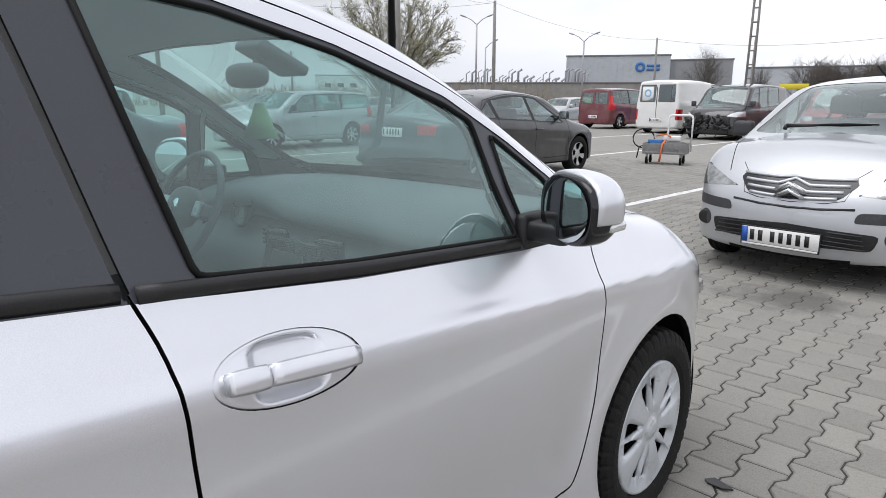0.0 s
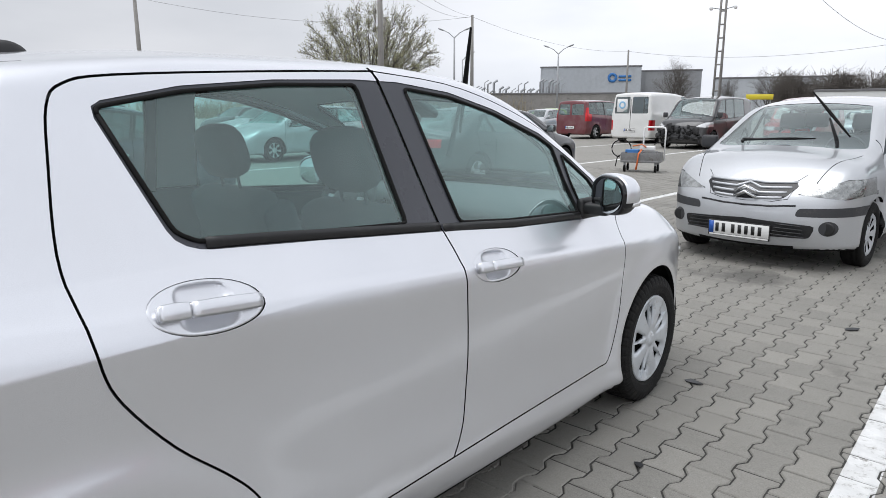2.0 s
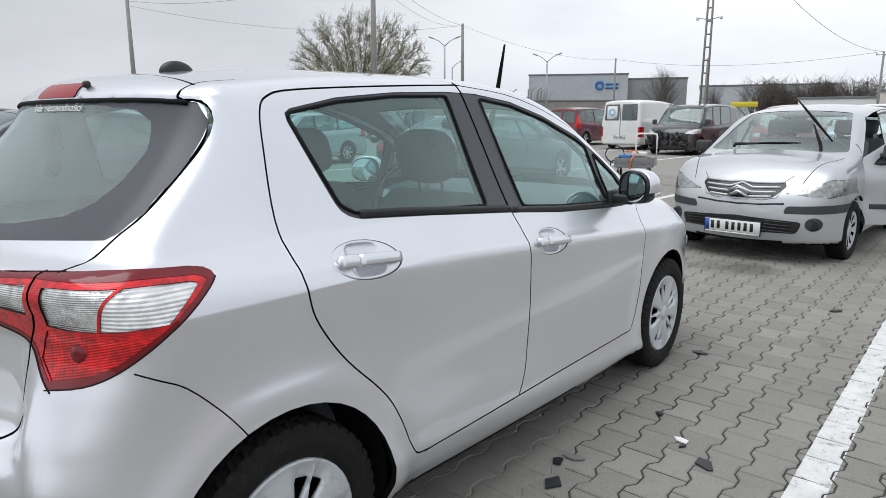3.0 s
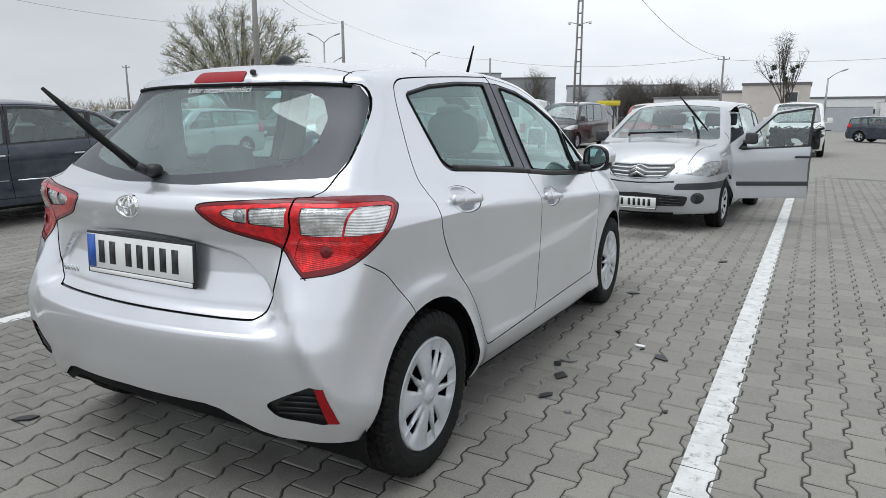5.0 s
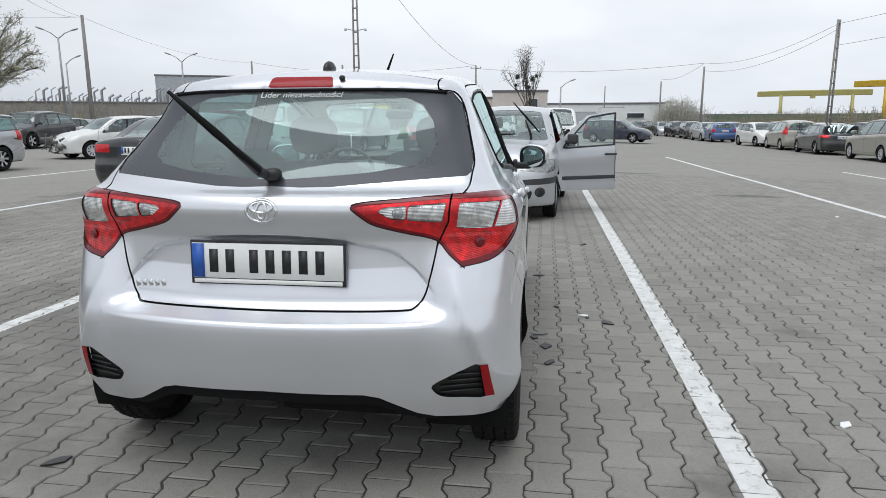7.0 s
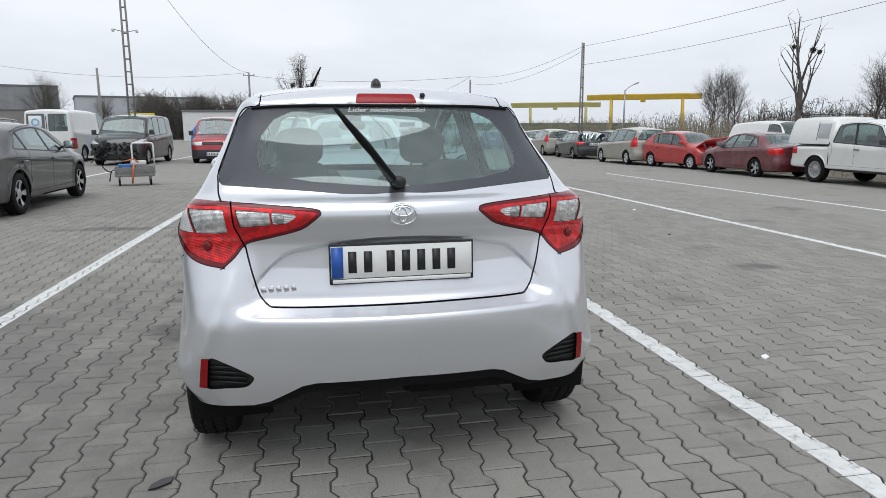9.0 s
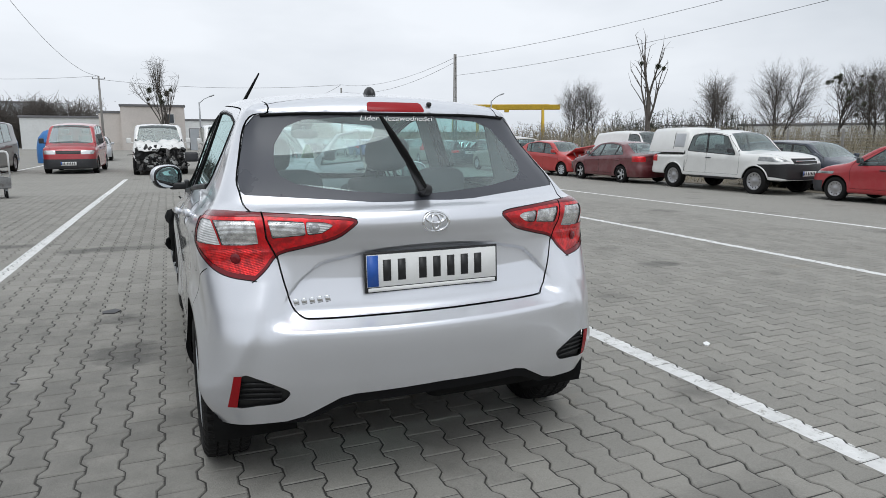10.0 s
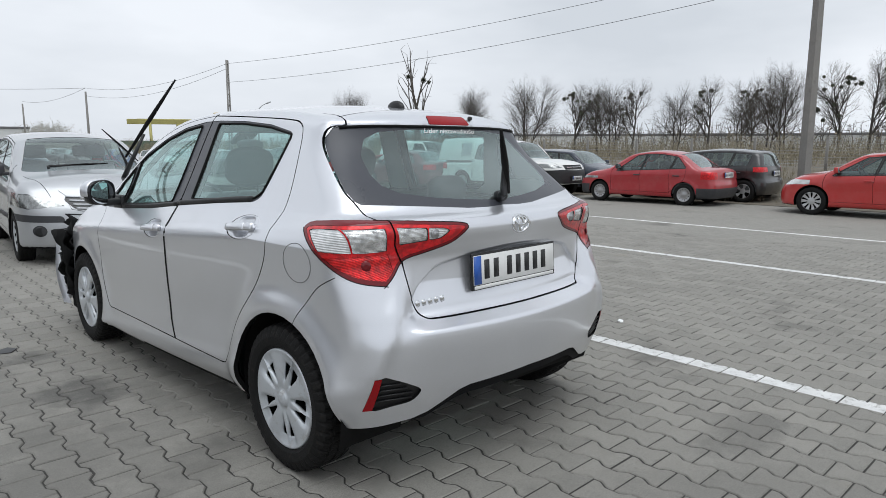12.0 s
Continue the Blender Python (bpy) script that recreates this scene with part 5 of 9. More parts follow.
def make_vehicle(name, label, category, m, paint_mat, L, hw, H, wb, fo, zb, r=0.30, style="hatch", cowl=None, screen=None, roof_end=None, deck=None, wheel="cover", n=(10, 42, 18),
                 tail=None, head=None, pillars=(), dlo=None, rake=0.05, lean=0.40, glass_mat=None, plastic=0.0, plates=(True, True), seats=True, group="", grille=None, hood=None,
                 mirrors=True, bumper=0.0, wheels=True, low=0.20, rear_glass=True):
    root = thing(name, label, category, m, group)
    yf, yr = wb + fo, -(L - wb - fo)
    glass_mat = glass_mat or M["glass_dark"]
    cowl = cowl or (wb - 0.18, zb + 0.07)
    screen = screen or (cowl[0] - 0.80, H - 0.06)
    roof_end = roof_end or (yr + 0.28, H - 0.07)
    hood = hood or (zb - 0.03, zb - 0.17)
    top_pts = []
    if style == "sedan":
        deck = deck or (yr + 0.55, zb + 0.06)
        top_pts = [(yr - 0.2, deck[1] - 0.05), (yr + 0.10, deck[1]), (deck[0], deck[1] + 0.02), (roof_end[0], roof_end[1])]
    else:
        top_pts = [(yr - 0.2, H - 0.10), (roof_end[0], roof_end[1])]
    mid = (roof_end[0] + screen[0]) / 2
    top_pts += [(mid, H), screen, cowl, (cowl[0] + (yf - cowl[0]) * 0.5, hood[0]), (yf - 0.12, hood[1]), (yf + 0.2, hood[1] - 0.14)]
    top = curve(*top_pts)
    up = H - 0.10
    side = curve((0.05, hw - 0.09), (low, hw - 0.035), (0.36, hw - 0.008), (0.55, hw - 0.012), (zb - 0.16, hw), (zb - 0.07, hw - 0.010), (zb, hw - 0.035), (up, hw - 0.035 - lean * (up - zb)), (H + 0.1, hw - 0.05 - lean * (H - zb)))
    plan = curve((yr - 0.1, -0.07), (yr + 0.3, -0.02), (0.4, 0.0), (wb - 0.5, 0.0), (wb + 0.25, -0.02), (yf + 0.1, -0.12))
    if style in ("hatch", "wagon"):
        rear = curve((0.05, yr + 0.16), (0.28, yr + 0.04), (0.42, yr), (0.58, yr + 0.01), (0.66, yr + 0.05), (zb - 0.02, yr + 0.08), (zb + 0.08, yr + 0.12), (H - 0.10, roof_end[0] - 0.03), (H + 0.1, roof_end[0] + 0.02))
    elif style == "sedan":
        rear = curve((0.05, yr + 0.16), (0.28, yr + 0.04), (0.42, yr), (0.58, yr + 0.01), (0.66, yr + 0.04), (deck[1], yr + 0.06), (H + 0.2, yr + 0.10))
    else:
        rear = curve((0.05, yr + 0.08), (0.30, yr), (0.60, yr + 0.01), (zb, yr + 0.03), (H, yr + 0.10), (H + 0.2, yr + 0.12))
    front = curve((0.05, yf - 0.14), (0.22, yf - 0.03), (0.42, yf), (0.58, yf - 0.015), (hood[1], yf - 0.10), (hood[1] + 0.35, yf - 0.45), (H + 0.2, yf - 1.2))

    def flare(y, z):
        f = 0
        for c in (0.0, wb):
            f = f + 0.014 * bump(np.hypot(y - c, z - r), r + 0.07, 0.06) * np.clip((zb - 0.05 - z) / 0.15, 0, 1)
        return f
    van = style == "van"
    form = car_form(side, plan, top, rear, front, low, rake=rake, rake_y=wb / 2, crown=0.10 if van else 0.13, rear_bow=0.06 if van else 0.16, front_bow=0.30, k_top=0.10 if van else 0.07,
                    k_rear=0.10 if van else 0.14, k_front=0.24, extra=flare)
    bm = hull(form, (hw + 0.02, yr, yf, low - 0.02, H + 0.02), (0.25, yr + 0.75, yf - 0.85, 0.45, min(zb - 0.1, 0.85)), n)

    def roofline(y):
        return float(top(np.array(y))) - 0.075 - 0.10 * (hw - 0.25) ** 2

    def belt(y):
        return zb + 0.012 - rake * (y - wb / 2)
    dlo = dlo or (roof_end[0] + 0.30, roof_end[0] + 0.22, screen[0] - 0.02, cowl[0] - 0.22)
    b0, t0, t1, b1 = dlo
    upper = [(t0 + (t1 - t0) * k / 5, roofline(t0 + (t1 - t0) * k / 5)) for k in range(6)]
    frame_poly = rounded([(b0, belt(b0))] + upper + [(b1, belt(b1))], [0.04, 0.05, 0, 0, 0, 0, 0.05, 0.03], 2)
    frame_poly = shrink(frame_poly, -0.022)
    regions = [("wheel_opening", "side", circle(0, r, r + 0.05, 24), lambda c, q: c[0] > hw * 0.55, None, 0, ""),
               ("wheel_opening", "side", circle(wb, r, r + 0.05, 24), lambda c, q: c[0] > hw * 0.55, None, 0, "")]
    cuts = list(pillars)
    edges = [None] + cuts + [None]

    def cross(y, v):
        """Point on the window's edge line at share v between belt and roof, for a pillar that leans with the screen."""
        return (y - 0.10 * v, belt(y) * (1 - v) + roofline(y - 0.10) * v)
    for a, b in zip(edges, edges[1:]):
        left = [(b0, belt(b0)), (t0, roofline(t0))] if a is None else [cross(a + 0.035, 0), cross(a + 0.035, 1)]
        right = [(t1, roofline(t1)), (b1, belt(b1))] if b is None else [cross(b - 0.035, 1), cross(b - 0.035, 0)]
        ymin, ymax = left[1][0], right[0][0]
        between = [q for q in upper if ymin + 0.05 < q[0] < ymax - 0.05]
        regions.append(("side_window", "side", rounded([left[0], left[1]] + between + right, 0.02, 2), side_test, glass_mat, 0.006, ""))
    regions.append(("window_frame", "side", frame_poly, side_test, M["black_trim"], 0.003, ""))
    sw0, sw1 = hw - 0.30 - lean * 0.12, hw - 0.16
    regions.append(("windscreen", "top", rounded([(-0.02, screen[0] + 0.02), (sw0, screen[0]), (sw1, cowl[0] - 0.14), (sw1 - 0.2, cowl[0] - 0.04), (-0.02, cowl[0])], [0, 0.04, 0.05, 0.05, 0], 2),
                    lambda c, q: c[2] > zb - 0.1 and q[1] > 0.12, glass_mat, 0.003, ""))
    if rear_glass:
        if style == "sedan":
            regions.append(("rear_window", "top", rounded([(-0.02, deck[0] + 0.03), (hw - 0.30, deck[0] + 0.09), (hw - 0.36 - lean * 0.1, roof_end[0] - 0.02), (-0.02, roof_end[0] - 0.04)], [0, 0.05, 0.05, 0], 2),
                            lambda c, q: c[2] > zb and q[1] < 0.1, glass_mat, 0.003, ""))
        else:
            t = H - (0.22 if van else 0.135)
            half = [(-0.02, zb + 0.06), (hw - 0.20, zb + 0.075), (hw - 0.24 - lean * (t - zb), t), (-0.02, t + 0.01)] if not van else [(0.06, zb + 0.04), (hw - 0.22, zb + 0.04), (hw - 0.24, t), (0.06, t)]
            regions.append(("rear_window", "end", rounded(half, [0, 0.06, 0.06, 0] if not van else 0.05, 2), lambda c, q: c[1] < yr + 0.9, glass_mat, 0.004, ""))
    if tail:
        for poly, mat in tail:
            regions.append(("tail_lamp", "end", poly, lambda c, q: c[1] < yr + 0.42 and q[1] < 0.75, M[mat], -0.002, ""))
    if head:
        for poly, mat in head:
            regions.append(("headlamp", "end", poly, lambda c, q: c[1] > wb + 0.05, M[mat], -0.002, ""))
    if grille:
        for poly in grille:
            regions.append(("grille", "end", poly, lambda c, q: c[1] > wb + 0.1, M["black_trim"], 0.015, ""))
    if bumper:
        regions.append(("bumper_guard", "end", [(-0.02, 0.05), (hw + 0.1, 0.05), (hw + 0.1, bumper), (-0.02, bumper)], lambda c, q: c[1] < -r - 0.06 or c[1] > wb + r + 0.06, M["plastic"], -0.006, ""))
    regions.append(("underbody", "top", [(-0.02, yr - 1), (hw + 1, yr - 1), (hw + 1, yf + 1), (-0.02, yf + 1)], lambda c, q: q[2] < -0.6 and c[2] < 0.4, M["under"], 0, ""))
    seams = []
    for y in cuts + [b1 + 0.16]:
        seams.append(("side", [(y - 0.105, roofline(y - 0.1) + 0.05), (y, belt(y)), (y + 0.03, zb - 0.2), (y, low + 0.12)], 0.007, side_test))
    if not van:
        seams.append(("side", [(b0 - 0.07, belt(b0) - 0.03), (t0 - 0.07, roofline(t0) + 0.02)] + [(y, z + 0.042) for y, z in upper[1:-1]] + [(t1 + 0.03, roofline(t1) + 0.036), (b1 + 0.11, belt(b1) + 0.06), (b1 + 0.165, belt(b1) - 0.02)], 0.006, side_test))
        y = b0 + 0.02
        seams.append(("side", smooth_line([(y - 0.04, belt(y) - 0.02), (y, zb - 0.2), (min(y + 0.15, r + 0.10), r + 0.25), (r + 0.12, low + 0.12)], 3), 0.007, side_test))
        seams.append(("side", [(r + 0.12, low + 0.12), (b1 + 0.16, low + 0.12)], 0.006, side_test))
    seams.append(("top", [(hw - 0.16, cowl[0] + 0.02), (hw - 0.20, wb + 0.2), (hw - 0.33, yf - 0.2)], 0.006, lambda c, q: c[2] > hood[1] - 0.12 and q[2] > 0.4))
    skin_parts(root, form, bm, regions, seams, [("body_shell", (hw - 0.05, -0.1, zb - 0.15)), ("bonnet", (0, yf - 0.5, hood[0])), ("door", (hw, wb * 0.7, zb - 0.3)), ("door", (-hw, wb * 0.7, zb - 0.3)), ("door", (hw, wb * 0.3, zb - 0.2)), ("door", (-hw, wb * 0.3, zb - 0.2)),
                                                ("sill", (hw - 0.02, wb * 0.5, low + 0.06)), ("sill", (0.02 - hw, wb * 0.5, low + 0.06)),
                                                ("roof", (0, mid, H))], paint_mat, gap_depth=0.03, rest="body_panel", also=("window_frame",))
    if wheels:
        for y in (0.0, wb):
            for s in (1, -1):
                put_wheel(root, s * (hw - 0.105), y, r, wheel)
                well = lathe([(hw - 0.36, 0.02), (hw - 0.36, r + 0.06), (hw - 0.06, r + 0.06)], 20)
                bmesh.ops.delete(well, geom=[v for v in well.verts if v.co.z < -0.12], context="VERTS")
                if s < 0:
                    bmesh.ops.scale(well, vec=(-1, 1, 1), verts=well.verts)
                part("wheel_well", well, M["under"], root, at=pose(0, y, r))
    if seats:
        for s in (1, -1):
            simple_seat(root, s * 0.36, wb * 0.5 + 0.05, 0.50 if not van else 0.85, M["fabric"])
        if not van and style != "pickup":
            simple_seat(root, 0.36, wb * 0.5 - 0.80, 0.50, M["fabric"])
            simple_seat(root, -0.36, wb * 0.5 - 0.80, 0.50, M["fabric"])
        part("dashboard", box_bm((hw * 1.75, 0.42, 0.34), (0, cowl[0] - 0.32, zb - 0.14), 0.08, 3), M["interior"], root)
        part("steering_wheel", join_bm(lathe([(-0.014, 0.175), (0.0, 0.190), (0.014, 0.175), (0.0, 0.160)], 24, "y", True), box_bm((0.32, 0.02, 0.07), bevel=0.01)), M["interior"], root,
             at=pose(-0.37, cowl[0] - 0.66, zb + 0.02, -24))
        part("cabin_floor", box_bm((hw * 1.8, (cowl[0] - yr) * 0.80, 0.30), (0, (cowl[0] + yr) / 2, low + 0.24), 0.02), M["interior"], root)
    if mirrors:
        ym = b1 - 0.06
        for s in (1, -1):
            x = surface_x(form, ym, zb + 0.06) if not van else hw - 0.03
            hs = 1.45 if van else 1.0
            mir = part("mirror", join_bm(box_bm((0.17, 0.09, 0.135 * hs), (s * (x + 0.125), ym - 0.02, zb + 0.09 * hs), 0.035, 3), box_bm((0.09, 0.05, 0.04), (s * (x + 0.02), ym, zb + 0.05), 0.012)),
                       paint_mat if not plastic else M["plastic"], root)
            part("mirror_glass", box_bm((0.135, 0.004, 0.10 * hs), (s * (x + 0.13), ym - 0.068, zb + 0.09 * hs), 0.001), M["mirror"], mir)
    for yy in [p - 0.02 for p in cuts[-1:]] + ([b0 + 0.12] if len(cuts) > 1 else []):
        for s in (1, -1):
            x = surface_x(form, yy + 0.12, zb - 0.13)
            part("door_handle", box_bm((0.028, 0.19, 0.028), (s * (x + 0.012), yy + 0.12, zb - 0.13), 0.010), paint_mat if not plastic else M["plastic"], root)
    if plates[0]:
        bars_plate(root, pose(0, yf + 0.004, 0.40, 4, 0, 180), blue=True)
    if plates[1]:
        zp = 0.80 if style in ("hatch", "wagon", "sedan") and zb > 0.86 else 0.55
        y = surface_y(form, 0.0, zp, yr - 0.3, yr + 0.9)
        bars_plate(root, pose(0, y - 0.012, zp, -6, 0, 0), blue=True)
    root["dims"] = (L, hw, H)
    return root, form


def headlamps(hw, z0, z1, inner, mat="lamp_white"):
    return (rounded([(inner, z0 + 0.03), (hw - 0.10, z0), (hw + 0.05, z0 + 0.04), (hw + 0.05, z1 + 0.01), (hw - 0.12, z1)], 0.02, 2), mat)


def tail_block(x0, x1, z0, z1, mat="lamp_red"):
    return (rounded([(x0, z0), (x1, z0), (x1, z1), (x0, z1)], 0.02, 2), mat)


def grille_bar(w, z0, z1):
    return rounded([(-0.02, z0), (w, z0), (w + 0.03, z1), (-0.02, z1)], [0, 0.02, 0.02, 0], 2)


def ground_pose(x, y, turn, dz=0.0):
    """Standing on the yard at x, y, turned by that many degrees from facing +y."""
    return pose(x, y, ground_z(x, y) + dz, 0, 0, turn)


def scrap_bm(seed, size, count, at=(0, 0, 0)):
    """A jumble of torn sheet, brackets and hoses."""
    rng = random.Random(seed)
    out = []
    for k in range(count):
        p = Vector((rng.uniform(-0.5, 0.5) * size[0], rng.uniform(-0.5, 0.5) * size[1], rng.uniform(-0.5, 0.5) * size[2])) + Vector(at)
        turn = Euler((rng.uniform(0, 3), rng.uniform(0, 3), rng.uniform(0, 3))).to_matrix().to_4x4()
        if k % 3 == 0:
            a = p + Vector((rng.uniform(-0.3, 0.3), rng.uniform(-0.1, 0.1), rng.uniform(-0.2, 0.2)))
            b = p + Vector((rng.uniform(-0.3, 0.3), rng.uniform(-0.1, 0.1), rng.uniform(-0.25, 0.1)))
            out.append(tube_bm([a, p, b], rng.uniform(0.008, 0.02), 5))
        else:
            out.append(box_bm((rng.uniform(0.05, 0.3), rng.uniform(0.01, 0.08), rng.uniform(0.04, 0.2)), tuple(p), 0.004, 1, turn))
    return join_bm(*out)



def crumpled(seed, w, d):
    bm = bmesh.new()
    bmesh.ops.create_grid(bm, x_segments=14, y_segments=10, size=0.5)
    for v in bm.verts:
        q = Vector((v.co.x * 5 + seed, v.co.y * 5, 0.3))
        v.co.z = 0.16 * noise.noise(q) + 0.07 * noise.noise(q * 2.7)
        v.co.x *= w
        v.co.y *= d
        v.co.z *= min(1.0, max(w, d))
    bmesh.ops.solidify(bm, geom=bm.faces[:], thickness=0.012)
    return bm


def front_line(root, form, poly, r, mat, name="lamp_edge", lift=0.0, sides=(1, -1)):
    """A thin line laid on the front of a form along x, z points."""
    ys = []
    for x, z in poly:
        lo, hi = 1.5, 4.2
        for _ in range(32):
            mid = (lo + hi) / 2
            lo, hi = (mid, hi) if form(np.array([x, mid, z])) < 0 else (lo, mid)
        ys.append(lo)
    for s in sides:
        part(name, tube_bm([(s * x, y + lift, z) for y, (x, z) in zip(ys, poly)], r, 5), mat, root)


M["lamp_clear"] = surface("clear_headlamp", (0.34, 0.35, 0.345), 0.16, metal=0.75, vary=0.65, grain=26, patch=14, coat=0.8)




# ---- hatchback: mirrors, plates, lamps, cabin ----
def egg(size, at, turn=None, power=2.6, n=(20, 12), cut_back=None):
    """A rounded pod; cut_back flattens it behind that y."""
    bm = bmesh.new()
    bmesh.ops.create_uvsphere(bm, u_segments=n[0], v_segments=n[1], radius=1.0)
    for v in bm.verts:
        c = v.co
        k = (abs(c.x) ** power + abs(c.y) ** power + abs(c.z) ** power) ** (-1 / power)
        v.co = c * k
        if cut_back is not None and v.co.y < cut_back:
            v.co.y = cut_back
        v.co = Vector((v.co.x * size[0] / 2, v.co.y * size[1] / 2, v.co.z * size[2] / 2))
    if turn is not None:
        bmesh.ops.transform(bm, matrix=turn, verts=bm.verts)
    bmesh.ops.translate(bm, vec=at, verts=bm.verts)
    bmesh.ops.recalc_face_normals(bm, faces=bm.faces)
    return bm


def wing_mirror(root, s):
    flip = Matrix.Diagonal((s, 1, 1, 1))

    def side(bm):
        bmesh.ops.transform(bm, matrix=flip, verts=bm.verts)
        bmesh.ops.recalc_face_normals(bm, faces=bm.faces)
        return bm
    turn = Euler((0, radians(4), radians(-22))).to_matrix().to_4x4()
    house = part("wing_mirror", side(egg((0.182, 0.14, 0.146), (0.868, 1.940, 1.035), turn, 2.7, (28, 18), -0.42)), M["gloss_black"], root, "wing mirror with black housing and silver cap")
    shell = egg((0.194, 0.145, 0.154), (0, 0, 0), turn, 2.6, (32, 20), -0.36)
    for v in shell.verts:
        v.co.z = max(v.co.z, -0.030 + 0.10 * (v.co.x - 0.02))
        v.co += Vector((0.871, 1.950, 1.038))
    part("mirror_cap", side(shell), M["silver"], house, "silver mirror cap")
    part("mirror_glass", side(join_bm(lathe([(0.0, 0.0), (0.0, 0.9), (0.02, 1.0)], 28, "y"))), M["mirror"], house, at=flip @ Matrix.Translation((0.856, 1.909, 1.034)) @ Euler((0, 0, radians(-25))).to_matrix().to_4x4() @ Matrix.Diagonal((0.083, 0.1, 0.066, 1)))
    part("side_indicator", side(box_bm((0.040, 0.06, 0.020), (0.942, 1.955, 1.006), 0.008)), M["lamp_white"], house, "clear side indicator")
    part("mirror_foot", side(join_bm(box_bm((0.13, 0.07, 0.045), (0.790, 1.955, 0.975), 0.015, 3), box_bm((0.03, 0.15, 0.09), (0.745, 1.985, 0.968), 0.012, 2))), M["black_trim"], house, "black mirror foot")


def ring_on_tail(root, name, cx, cz, rx, rz, width, mat, parent=None, high=0.006, label=""):
    """An oval ring that lies on the tailgate."""
    bm = bmesh.new()
    rows = []
    for k in range(40):
        a = 2 * math.pi * k / 40
        row = []
        for q, h in ((1.0, 0.0), (0.97, high), (1 - width * 0.7, high * 1.1), (1 - width, 0.0)):
            x, z = cx + rx * q * math.cos(a), cz + rz * q * math.sin(a)
            row.append(bm.verts.new((x, surface_y(hatch_form, x, z) - h, z)))
        rows.append(row)
    for i in range(40):
        p, q = rows[i], rows[(i + 1) % 40]
        for j in range(3):
            bm.faces.new((p[j], q[j], q[j + 1], p[j + 1]))
    bmesh.ops.recalc_face_normals(bm, faces=bm.faces)
    return part(name, bm, mat, parent or root, label)


def wiper(root, pivot, knee, tip, blade_dir, blade_len, blade_back, name, label):
    """A lifted wiper: tapering arm, hinge, and a blade with its rubber lip."""
    pv, kn, tp = Vector(pivot), Vector(knee), Vector(tip)
    arm = part(name, join_bm(tube_bm([pv, pv.lerp(kn, 0.6), kn], 0.017, 8), tube_bm([kn, kn.lerp(tp, 0.35), kn.lerp(tp, 0.7)], 0.014, 8, taper=(1.3, 1.0, 0.7))), M["black_trim"], root, label)
    d = Vector(blade_dir).normalized()
    a, b = tp - d * blade_len * blade_back, tp + d * blade_len * (1 - blade_back)
    blade = part("wiper_blade", join_bm(tube_bm([a, a.lerp(b, 0.25), a.lerp(b, 0.5), a.lerp(b, 0.75), b], 0.012, 6, taper=(0.6, 0.95, 1.25, 0.95, 0.5))), M["seal"], arm)
    return arm


